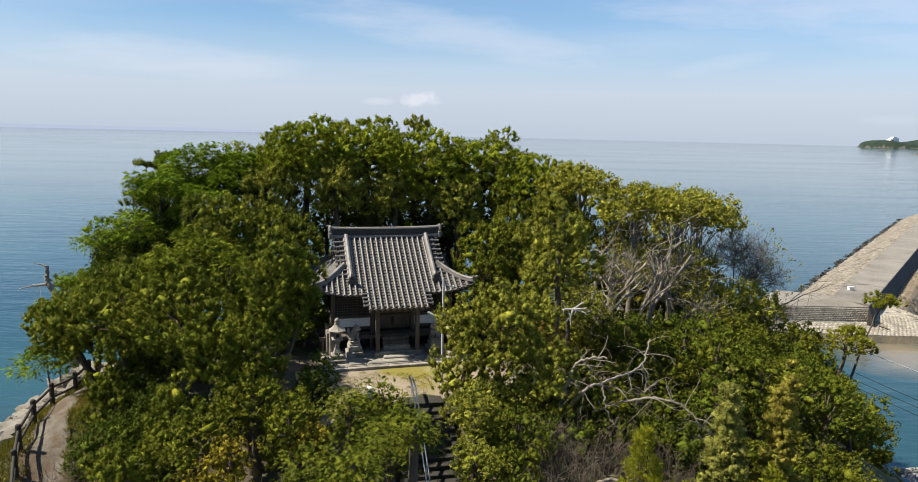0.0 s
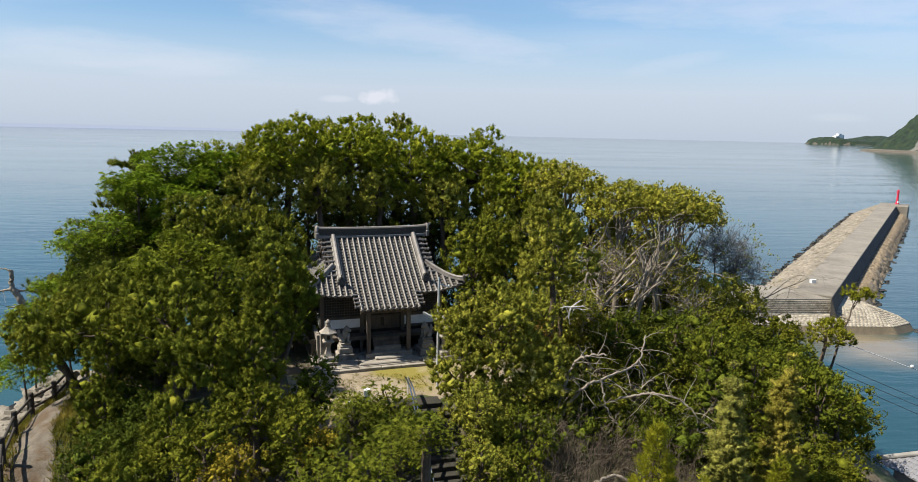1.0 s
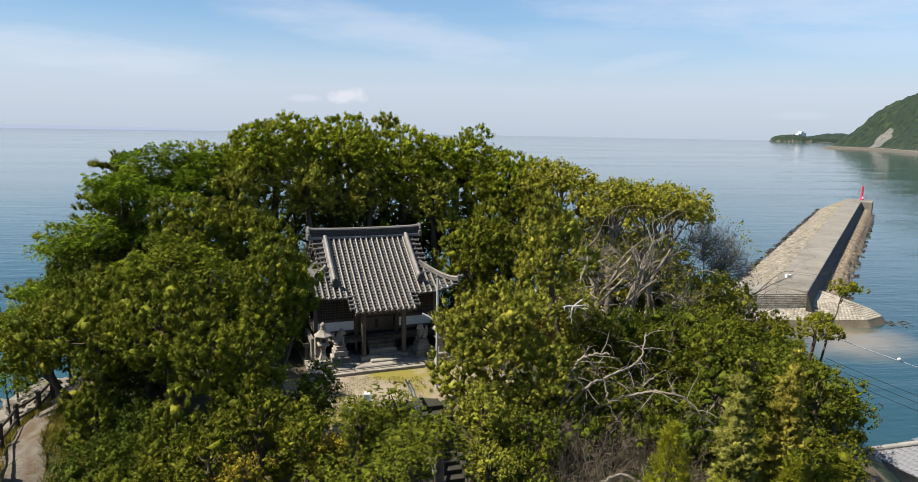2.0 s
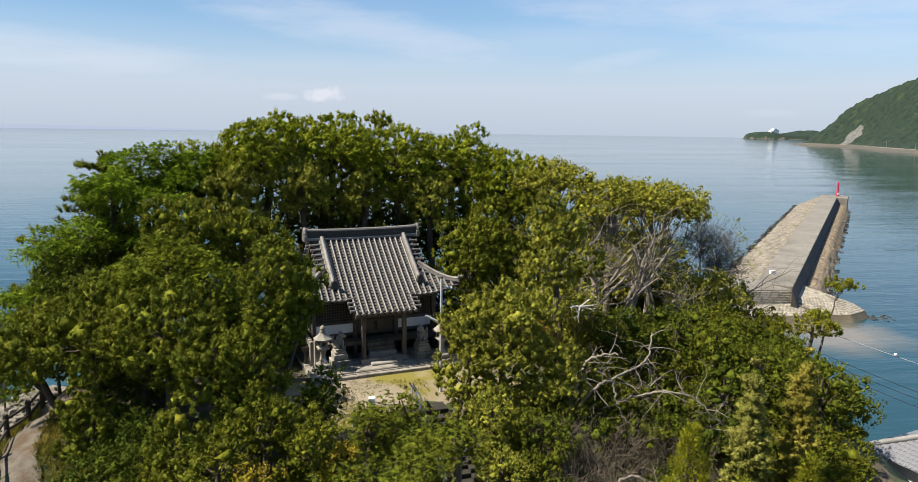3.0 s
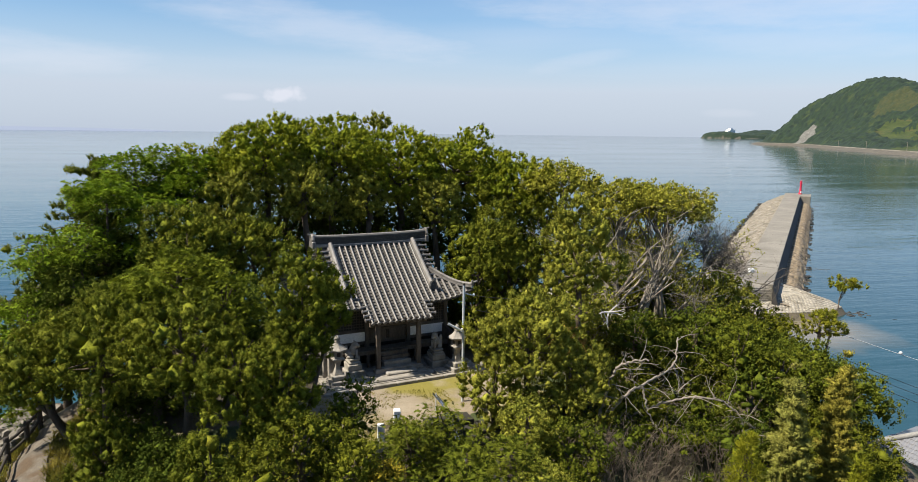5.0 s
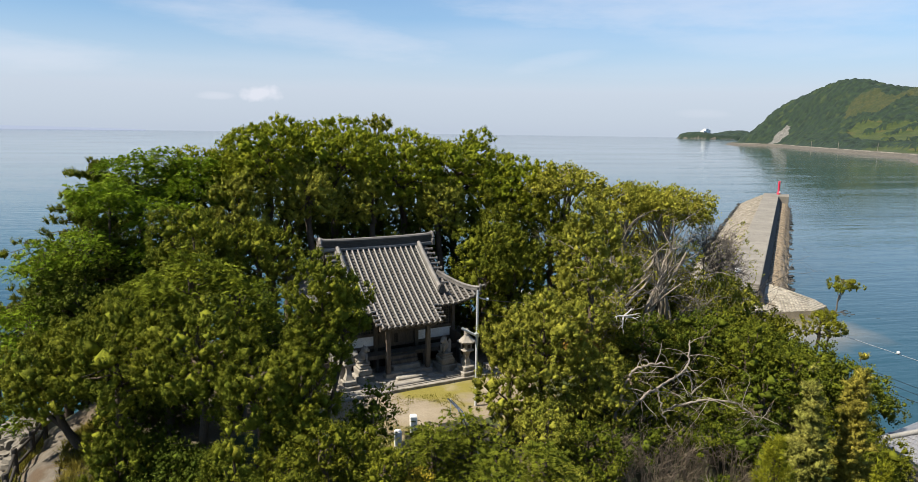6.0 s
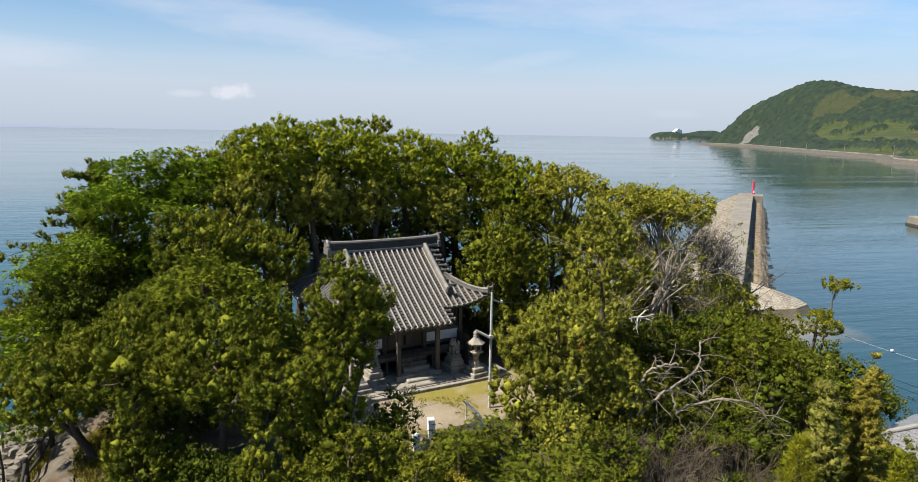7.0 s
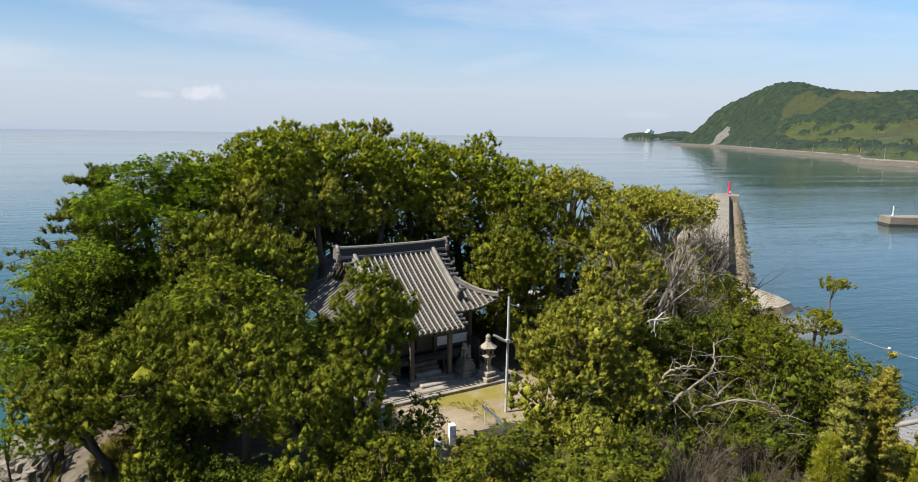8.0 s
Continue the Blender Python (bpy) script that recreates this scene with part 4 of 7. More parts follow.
    # dark weedy stones in the shallows off the corner
    place = [(53.2 + 3.2 * abs(rng.normal(0, 0.6)), 69.2 + rng.normal(0, 0.9), -0.1, rng.uniform(0.12, 0.28), 0.4) for i in range(60)]
    tagged(stones("shallows_rubble", place, SHADED_WET_WALL, 6, "dark weedy stones in the shallows by the quay"), category="stones", kind="stuff")
    # the other arm of the harbour
    arm = thing("breakwater", Matrix.Translation((139.0, 130.6, 0)) @ Matrix.Rotation(radians(-21), 4, "Z"), "low pale concrete harbour arm across the water", "pier")
    part("wall", boxed(0, 60, 0, 5, -0.6, 2.2, 0.12), CONCRETE, arm)
    part("footing", boxed(-0.3, 60, -0.35, 5.3, -0.8, 0.5, 0.1), SHADED_WET_WALL, arm)
    mk = thing("marker_post", Matrix.Translation((141.6, 132.2, 2.2)), "white marker post on the harbour arm", "post")
    tube("shaft", [(0, 0, -0.05), (0, 0, 2.4)], [0.14, 0.12], LAMP_WHITE, mk)
    part("base", boxed(-0.3, 0.3, -0.3, 0.3, 0, 0.25, 0.03), LAMP_WHITE, mk)


build_pier()


# ---- shrine ----
RU, RF, RB, GA, PORCH = 4.08, 3.45, 3.0, 2.43, 4.3   # half width, front and rear eaves, gable, porch eave


def fall(d):
    """Roof height d metres out from the ridge."""
    return 15.12 - 0.78 * d + 0.02 * d * d


def roof_z(u, v):
    k = abs(v) if v <= 0 else v * RF / RB
    d = k
    if abs(u) > GA:
        d = max(k, RF - (RU - abs(u)))
    z = fall(d)
    if k < 3.7:
        cu, cv = max(0.0, (abs(u) - 2.4) / 1.85), max(0.0, (k - 1.6) / 1.9)
        z += 0.5 * min(1.0, cu) ** 1.6 * min(1.0, cv) ** 1.6
    return z


def sweep(bm, pts, prof, cap=True):
    """Sweep a profile of (sideways, up) along points."""
    loops = []
    for i, p in enumerate(pts):
        a, b = pts[max(0, i - 1)], pts[min(len(pts) - 1, i + 1)]
        d = (Vector(b) - Vector(a)).normalized()
        side = d.cross(Vector((0, 0, 1))).normalized()
        up = side.cross(d).normalized()
        loops.append([bm.verts.new(Vector(p) + side * s + up * h) for s, h in prof])
    for a, b in zip(loops, loops[1:]):
        for i in range(len(prof)):
            j = (i + 1) % len(prof)
            bm.faces.new((a[i], b[i], b[j], a[j]))
    if cap:
        bm.faces.new(loops[0])
        bm.faces.new(loops[-1][::-1])
    return bm


HALF = [(0.055 * math.cos(a), 0.08 * math.sin(a)) for a in np.linspace(0, math.pi, 7)]


def round_row(pts, lift=0.02):
    """A row of round cover tiles bedded end to end in one run, each stepping a little at its joint, with a disc at the eave."""
    bm = bmesh.new()
    prev = None
    for a, b in zip(pts, pts[1:]):
        a, b = Vector(a), Vector(b)
        d = (b - a).normalized()
        side = d.cross(Vector((0, 0, 1))).normalized()
        up = side.cross(d).normalized()
        for p, k in ((a, 1.0), (b, 1.004)):
            ring = [bm.verts.new(p + side * s * k + up * (h * k + lift)) for s, h in HALF]
            if prev:
                for i in range(6):
                    bm.faces.new((prev[i], prev[i + 1], ring[i + 1], ring[i]))
            prev = ring
    bm.faces.new(prev)
    e, d = Vector(pts[-1]), (Vector(pts[-1]) - Vector(pts[-2])).normalized()
    lathe(bm, [(0.088, -0.02), (0.088, 0.03), (0.06, 0.04)], 10, Matrix.Translation(e + Vector((0, 0, 0.02))) @ d.to_track_quat("Z", "Y").to_matrix().to_4x4())
    return bm


TILE_MESH = []


def single_tiles(roof, run):
    """Cover tiles one by one down a row, all on one mesh; the last carries the round end."""
    if not TILE_MESH:
        for last in (False, True):
            bm = bmesh.new()
            l0 = [bm.verts.new((sx, 0, h)) for sx, h in HALF]
            l1 = [bm.verts.new((sx * 1.004, -0.262, h * 1.004)) for sx, h in HALF]
            for i in range(6):
                bm.faces.new((l0[i], l1[i], l1[i + 1], l0[i + 1]))
            bm.faces.new([bm.verts.new(q.co) for q in l1[::-1]])
            if last:
                lathe(bm, [(0.09, 0.0), (0.09, 0.05), (0.06, 0.06)], 10, Matrix.Translation((0, -0.24, 0.0)) @ Matrix.Rotation(math.pi / 2, 4, "X"))
            bm.normal_update()
            for face in bm.faces:
                face.smooth = len(face.verts) == 4
            me = bpy.data.meshes.new("cover_tile")
            bm.to_mesh(me)
            bm.free()
            me.materials.append(TILE)
            TILE_MESH.append(me)
    for k, (a, b) in enumerate(zip(run, run[1:])):
        a, b = Vector(a), Vector(b)
        y = (a - b).normalized()
        x = y.cross(Vector((0, 0, 1))).normalized()
        z = x.cross(y)
        ob = new("cover_tile", TILE_MESH[1 if k == len(run) - 2 else 0])
        ob.parent = roof
        m = Matrix((x, y, z)).transposed().to_4x4()
        ob.matrix_local = Matrix.Translation(a + z * 0.02) @ m @ Matrix.Diagonal((1, (b - a).length * 1.04 / 0.262, 1, 1))


def pan_row(pts, half):
    """Flat pan tiles between two rows of cover tiles: overlapping, slightly hollow courses."""
    bm = bmesh.new()
    prev = None
    for a, b in zip(pts, pts[1:]):
        a, b = Vector(a), Vector(b)
        d = (b - a).normalized()
        side = d.cross(Vector((0, 0, 1))).normalized()
        up = side.cross(d).normalized()
        for p, lf in ((a, -0.018), (b, 0.022)):
            ring = [bm.verts.new(p + side * s * half + up * (h + lf)) for s, h in ((-1, 0.012), (0, -0.012), (1, 0.012))]
            if prev:
                bm.faces.new((prev[0], prev[1], ring[1], ring[0]))
                bm.faces.new((prev[1], prev[2], ring[2], ring[1]))
            prev = ring
    return bm


def line_pts(fn, t0, t1, step):
    n = max(1, round(abs(t1 - t0) / step))
    return [fn(t0 + (t1 - t0) * i / n) for i in range(n + 1)]


def build_roof(sh):
    roof = part("roof", roof_shell(), WOOD, sh, "boarded under-roof and eaves of weathered wood")
    P = 0.283
    rows = 15
    for i in range(-rows, rows + 1):
        for what, off in (("round", 0.0), ("pan", 0.5)):
            u = (i + off) * P
            if abs(u) > RU - 0.04:
                continue
            start = 0.0 if abs(u) < GA else abs(u) - (RU - RF)
            end = PORCH if abs(u) < 1.5 else RF
            if end - start < 0.15:
                continue
            front = line_pts(lambda t: (u, -t, roof_z(u, -t)), start, end, 0.25)
            back = line_pts(lambda t: (u, t, roof_z(u, t)), start * RB / RF, RB, 0.25)
            if what == "pan":
                front = line_pts(lambda t: (u, -t, roof_z(u, -t)), start, end, 0.16)
            for run in (front, back):
                if what == "round" and run is front and abs(i) <= 7:
                    single_tiles(roof, run)
                elif what == "round":
                    part("cover_run", round_row(run), TILE, roof)
                else:
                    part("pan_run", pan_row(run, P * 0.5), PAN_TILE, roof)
    for side in (-1, 1):
        for j in range(-12, 11):
            for what, off in (("round", 0.0), ("pan", 0.5)):
                v = (j + off) * P
                k = abs(v) if v <= 0 else v * RF / RB
                start = GA - 0.1 if k < GA - (RU - RF) else k + (RU - RF)
                if v < -RF + 0.03 or v > RB - 0.03 or RU - start < 0.15:
                    continue
                run = line_pts(lambda t: (side * t, v, roof_z(side * max(t, GA + 0.01), v)), start, RU, 0.25)
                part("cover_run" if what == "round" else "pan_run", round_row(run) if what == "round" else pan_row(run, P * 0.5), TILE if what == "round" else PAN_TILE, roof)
    # main ridge in layers, rising a little to its ends
    ridge_z = lambda u: 15.08 + 0.06 * (abs(u) / 2.95) ** 3
    pts = [(u, 0, ridge_z(u)) for u in np.linspace(-2.92, 2.92, 25)]
    prof = [(0.20, -0.05)]
    for h, w in ((0.07, 0.20), (0.07, 0.165), (0.13, 0.18), (0.13, 0.15), (0.20, 0.165), (0.20, 0.14), (0.27, 0.155), (0.27, 0.13), (0.34, 0.145), (0.34, 0.17), (0.40, 0.17), (0.44, 0.10), (0.47, 0.0)):
        prof.append((w, h))
    prof = prof + [(-w, h) for w, h in prof[-2::-1]]
    part("ridge", sweep(bmesh.new(), pts, prof), RIDGE_DARK, roof, "tall layered ridge of grey tiles")
    part("ridge_cap", sweep(bmesh.new(), [(x, y, z + 0.43) for x, y, z in pts], [(0.1, 0.0), (0.08, 0.035), (0, 0.055), (-0.08, 0.035), (-0.1, 0.0)]), RIDGE_TILE, roof, "pale row of round tiles on top of the ridge")
    part("ridge_foot", sweep(bmesh.new(), pts, [(0.245, -0.06), (0.245, 0.03), (0.2, 0.05), (-0.2, 0.05), (-0.245, 0.03), (-0.245, -0.06)]), RIDGE_TILE, roof, "pale foot course of the ridge")
    for s in (-1, 1):
        bm = bmesh.new()
        lathe(bm, [(0.27, -0.07), (0.29, 0.0), (0.22, 0.07), (0.1, 0.09)], 8, Matrix.Translation((s * 2.98, 0, 15.42)) @ Matrix.Rotation(s * math.pi / 2, 4, "Y"))
        box(bm, -0.09, 0.09, -0.3, 0.3, 0, 0.34, 0.03, Matrix.Translation((s * 2.96, 0, 14.98)))
        lathe(bm, [(0.04, 0), (0.04, 0.36), (0.055, 0.38)], 8, Matrix.Translation((s * 2.8, 0, 15.6)) @ Matrix.Rotation(s * radians(80), 4, "Y"))
        part("ridge_end_tile", bm, TILE, roof)
        # descending ridges on the front slope
        u = s * 2.15
        run = line_pts(lambda t: (u, -t, roof_z(u, -t) + 0.02), 0.1, 2.78, 0.2)
        prof2 = [(0.13, -0.02), (0.13, 0.08), (0.1, 0.08), (0.11, 0.13), (0.09, 0.13), (0.1, 0.18), (0.075, 0.22), (0, 0.25)]
        prof2 = prof2 + [(-w, h) for w, h in prof2[-2::-1]]
        part("descending_ridge", sweep(bmesh.new(), run, prof2), RIDGE_TILE, roof, "pale-topped descending ridge")
        bm = bmesh.new()
        ez = roof_z(u, -2.82)
        box(bm, u - 0.2, u + 0.2, -2.92, -2.78, ez, ez + 0.26, 0.04)
        lathe(bm, [(0.17, -0.08), (0.19, 0.0), (0.13, 0.05)], 8, Matrix.Translation((u, -2.86, ez + 0.27)) @ Matrix.Rotation(math.pi / 2, 4, "X"))
        lathe(bm, [(0.06, 0), (0.06, 0.25), (0.08, 0.27)], 8, Matrix.Translation((u, -2.84, ez + 0.4)) @ Matrix.Rotation(radians(60), 4, "X"))
        part("ridge_end_tile", bm, RIDGE_DARK, roof)
        run = line_pts(lambda t: (u, t, roof_z(u, t) + 0.02), 0.1, 2.2, 0.2)
        part("descending_ridge", sweep(bmesh.new(), run, prof2), RIDGE_TILE, roof)
        # hip ridges down to the swept-up corners
        for f, e in ((-1, RF), (1, RB)):
            run = []
            for t in np.linspace(0, 1, 10):
                uu = GA - 0.05 + (RU - 0.05 - GA + 0.05) * t
                vv = f * (uu - (RU - RF)) * e / RF
                run.append((s * uu, vv, roof_z(s * uu, vv) + 0.03 + 0.07 * t ** 3))
            part("hip_ridge", sweep(bmesh.new(), run, [(w * 0.9, h * 0.85) for w, h in prof2]), RIDGE_TILE, roof, "curved hip ridge")
            bm = bmesh.new()
            x, y, z = run[-1]
            lathe(bm, [(0.13, -0.06), (0.15, 0.0), (0.1, 0.04)], 8, Matrix.Translation((x, y, z + 0.17)) @ Vector((s, f, 0.1)).to_track_quat("Z", "Y").to_matrix().to_4x4())
            lathe(bm, [(0.05, 0), (0.05, 0.22), (0.065, 0.24)], 8, Matrix.Translation((x, y, z + 0.2)) @ Vector((s, f, 0.5)).to_track_quat("Z", "Y").to_matrix().to_4x4())
            part("ridge_end_tile", bm, TILE, roof)
        # gable: verge tiles, barge board, boarded triangle
        for f in (-1, 1):
            for j in range(9):
                d = 0.18 + j * 0.27
                vv = f * d * (1 if f < 0 else RB / RF)
                z = fall(d)
                bm = bmesh.new()
                pts = [(s * (GA - 0.16), vv, z + 0.05), (s * (GA + 0.12), vv, z + 0.045), (s * (GA + 0.36), vv, z + 0.035)]
                part("verge_tile", round_row(pts, 0.0), TILE, roof)
            run = [(s * (GA + 0.22), f * d * (1 if f < 0 else RB / RF), fall(d) - 0.06) for d in np.linspace(0, 2.6, 9)]
            part("barge_board", sweep(bmesh.new(), run, [(0.04, -0.24), (0.04, 0.02), (-0.04, 0.02), (-0.04, -0.24)]), WOOD, roof)
        bm = bmesh.new()
        tri = [(s * GA, -1.75, 13.9), (s * GA, 1.5, 13.9), (s * GA, 0, 15.08)]
        a = [bm.verts.new(p) for p in tri]
        b = [bm.verts.new((p[0] - s * 0.06, p[1], p[2])) for p in tri]
        bm.faces.new(a)
        bm.faces.new(b[::-1])
        for i in range(3):
            bm.faces.new((a[i], b[i], b[(i + 1) % 3], a[(i + 1) % 3]))
        part("gable_board", bm, WOOD, roof)
        # porch verges
        for j in range(6):
            v = -RF - 0.02 - j * 0.22
            if v < -PORCH:
                break
            z = roof_z(s * 1.48, v)
            part("verge_tile", round_row([(s * 1.36, v, z + 0.05), (s * 1.5, v, z + 0.05), (s * 1.69, v, z + 0.03)], 0.0), TILE, roof)
    # rafters under the front eaves
    for i in range(-13, 14):
        u = i * 0.3
        e = PORCH - 0.1 if abs(u) < 1.5 else RF - 0.12
        s0 = 2.3 if abs(u) < 3.0 else 2.9
        run = [(u, -t, roof_z(u, -t) - 0.13) for t in (s0, (s0 + e) / 2, e)]
        part("rafter", sweep(bmesh.new(), run, [(0.03, -0.05), (0.03, 0.03), (-0.03, 0.03), (-0.03, -0.05)]), GREY_WOOD, roof)


def roof_shell():
    """Boarding a hand thick under the tiles."""
    bm = bmesh.new()
    us = np.concatenate([np.linspace(-RU, -GA - 0.01, 8), np.linspace(-GA + 0.01, GA - 0.01, 10), np.linspace(GA + 0.01, RU, 8)])
    vs = np.concatenate([np.linspace(-RF, 0, 15), np.linspace(0.2, RB, 12)])
    top = [[bm.verts.new((u, v, roof_z(u, v) - 0.02)) for v in vs] for u in us]
    low = [[bm.verts.new((u, v, roof_z(u, v) - 0.09)) for v in vs] for u in us]
    for g, flip in ((top, False), (low, True)):
        for i in range(len(us) - 1):
            for j in range(len(vs) - 1):
                q = (g[i][j], g[i + 1][j], g[i + 1][j + 1], g[i][j + 1])
                bm.faces.new(q[::-1] if flip else q)
    rim = [(i, 0) for i in range(len(us))] + [(len(us) - 1, j) for j in range(1, len(vs))] + [(i, len(vs) - 1) for i in range(len(us) - 2, -1, -1)] + [(0, j) for j in range(len(vs) - 2, 0, -1)]
    for (a, b), (c, d) in zip(rim, rim[1:] + rim[:1]):
        bm.faces.new((top[a][b], low[a][b], low[c][d], top[c][d]))
    pv = np.linspace(-PORCH + 0.03, -RF - 0.005, 5)
    t = [[bm.verts.new((u, v, roof_z(u, v) - 0.02 - k)) for v in pv] for u in (-1.5, 1.5) for k in (0, 0.08)]
    for j in range(4):
        bm.faces.new((t[0][j], t[2][j], t[2][j + 1], t[0][j + 1]))
        bm.faces.new((t[1][j], t[1][j + 1], t[3][j + 1], t[3][j]))
        bm.faces.new((t[0][j], t[0][j + 1], t[1][j + 1], t[1][j]))
        bm.faces.new((t[2][j], t[3][j], t[3][j + 1], t[2][j + 1]))
    bm.faces.new((t[0][0], t[1][0], t[3][0], t[2][0]))
    return bm


def lattice(sh, u0, u1, z0, z1, v, n, k):
    """A framed wooden lattice in front of a dark board."""
    win = part("lattice_window", boxed(u0, u1, v + 0.03, v + 0.05, z0, z1), BLACK_WOOD, sh)
    for i in range(n + 1):
        u = u0 + (u1 - u0) * i / n
        part("upright_bar", boxed(u - 0.014, u + 0.014, v - 0.012, v + 0.022, z0, z1), GREY_WOOD, win)
    for j in range(k + 1):
        z = z0 + (z1 - z0) * j / k
        part("cross_bar", boxed(u0, u1, v - 0.018, v + 0.018, z - 0.014, z + 0.014), GREY_WOOD, win)


FLOOR = 10.5


def build_shrine():
    sh = thing("shrine_hall", SHRINE, "small old wooden shrine hall with a grey tiled hip-and-gable roof", "shrine")
    build_roof(sh)
    # posts and walls
    for u in (-3.05, -1.05, 1.05, 3.05):
        part("wall_post", boxed(u - 0.1, u + 0.1, -2.42, -2.2, 9.7, 13.3, 0.015), GREY_WOOD, sh)
        part("wall_post", boxed(u - 0.1, u + 0.1, 2.1, 2.3, 9.7, 13.0, 0.015), GREY_WOOD, sh)
    for z0, z1 in ((10.62, 10.76), (11.22, 11.34), (12.38, 12.54), (12.9, 13.1)):
        part("rail", boxed(-3.0, 3.0, -2.37, -2.25, z0, z1, 0.01), GREY_WOOD, sh)
    for s in (-1, 1):
        a, b = (s * 1.15, s * 2.95) if s > 0 else (-2.95, -1.15)
        part("white_panel", boxed(a, b, -2.33, -2.29, 10.76, 11.22), PLASTER, sh, "white plaster panel")
        lattice(sh, a, b, 11.34, 12.38, -2.32, 14, 8)
        part("side_wall", boxed(min(s * 3.0, s * 3.08), max(s * 3.0, s * 3.08), -2.2, 2.1, 10.4, 13.3), WOOD, sh)
        for v in (-0.75, 0.7):
            part("wall_post", boxed(s * 3.05 - 0.1, s * 3.05 + 0.1, v - 0.1, v + 0.1, 9.7, 13.3, 0.015), GREY_WOOD, sh)
        part("side_panel", boxed(min(s * 3.085, s * 3.12), max(s * 3.085, s * 3.12), -2.1, -0.85, 10.76, 11.22), PLASTER, sh)
        part("veranda", boxed(min(s * 3.15, s * 3.75), max(s * 3.15, s * 3.75), -3.0, 2.0, FLOOR - 0.09, FLOOR), GREY_WOOD, sh)
    part("upper_wall", boxed(-3.0, 3.0, -2.3, -2.26, 12.54, 13.3), WOOD, sh)
    part("back_wall", boxed(-3.0, 3.0, 2.16, 2.24, 9.7, 13.0), WOOD, sh)
    part("under_floor", boxed(-3.0, 3.0, -2.1, -2.04, 9.6, 10.6), BLACK_WOOD, sh)
    # doors in the middle bay
    for a, b in ((-0.95, -0.01), (0.01, 0.95)):
        d = part("door", boxed(a, b, -2.32, -2.28, 10.62, 12.38), WOOD, sh, "dark panelled door with a lattice top")
        part("door_panel", boxed(a + 0.08, b - 0.08, -2.345, -2.32, 10.72, 11.35, 0.01), GREY_WOOD, d)
        for i in range(8):
            u = a + 0.08 + (b - a - 0.16) * i / 7
            part("bar", boxed(u - 0.013, u + 0.013, -2.345, -2.32, 11.5, 12.3), GREY_WOOD, d)
        for j in range(7):
            z = 11.5 + 0.8 * j / 6
            part("bar", boxed(a + 0.06, b - 0.06, -2.35, -2.33, z - 0.013, z + 0.013), GREY_WOOD, d)
    # veranda boards and their stub posts
    for i in range(30):
        u = -3.75 + i * 0.25
        part("veranda_board", boxed(u, u + 0.238, -3.05, -2.44, FLOOR - 0.06, FLOOR), GREY_WOOD, sh)
    part("veranda_beam", boxed(-3.75, 3.75, -3.02, -2.9, FLOOR - 0.2, FLOOR - 0.064), GREY_WOOD, sh)
    for u in (-3.6, -2.3, -1.2, 1.2, 2.3, 3.6):
        part("stub_post", boxed(u - 0.06, u + 0.06, -3.0, -2.88, 9.68, FLOOR - 0.2), GREY_WOOD, sh)
    # porch
    for u in (-1.0, 1.0):
        p = part("porch_post", boxed(u - 0.1, u + 0.1, -3.88, -3.68, 9.84, 12.24, 0.02), GREY_WOOD, sh)
        part("post_base", boxed(u - 0.17, u + 0.17, -3.95, -3.61, 9.62, 9.84, 0.02), STONE, p)
        part("bracket", boxed(u - 0.28, u + 0.28, -3.86, -3.7, 12.06, 12.2, 0.03), GREY_WOOD, p)
        part("tie_beam", boxed(u - 0.06, u + 0.06, -3.68, -2.42, 12.1, 12.28, 0.02), GREY_WOOD, sh)
    part("porch_beam", boxed(-1.4, 1.4, -3.85, -3.71, 11.84, 12.06, 0.02), GREY_WOOD, sh)
    part("porch_purlin", boxed(-1.48, 1.48, -3.85, -3.71, 12.24, 12.36, 0.02), GREY_WOOD, sh)
    part("eave_board", boxed(-1.48, 1.48, -PORCH + 0.03, -PORCH + 0.07, 12.1, 12.24), GREY_WOOD, sh)
    # stone and timber steps
    for i, (z, v0, v1, w, m) in enumerate(((9.86, -3.95, -3.6, 0.85, STONE), (10.06, -3.65, -3.35, 0.68, STONE), (10.24, -3.42, -3.15, 0.68, GREY_WOOD), (10.42, -3.25, -3.04, 0.68, GREY_WOOD))):
        part("step", boxed(-w, w, v0, v1, 9.6 if i < 2 else z - 0.2, z, 0.02), m, sh)
    # rear sanctuary roof behind the hall
    sanc = part("rear_hall", boxed(-1.6, 1.6, 2.6, 5.6, 9.5, 13.2), WOOD, sh, "dark boarded rear sanctuary")
    for s in (-1, 1):
        bm = bmesh.new()
        a = [bm.verts.new(p) for p in ((s * 0.0, 3.1, 14.5), (s * 0.0, 6.2, 14.5), (s * 2.9, 6.2, 12.65), (s * 2.9, 3.1, 12.65))]
        bmesh.ops.solidify(bm, geom=[bm.faces.new(a)], thickness=0.08)
        slope = part("rear_roof", bm, PAN_TILE, sh)
        for j in range(13):
            v = 3.2 + j * 0.24
            run = line_pts(lambda t: (s * t, v, 14.55 - 0.638 * t), 0.1, 2.9, 0.28)
            part("cover_run", round_row(run), TILE, slope)


build_shrine()


def shrine_m(u, v, z, turn=0.0):
    return SHRINE @ Matrix.Translation((u, v, z)) @ Matrix.Rotation(radians(turn), 4, "Z")


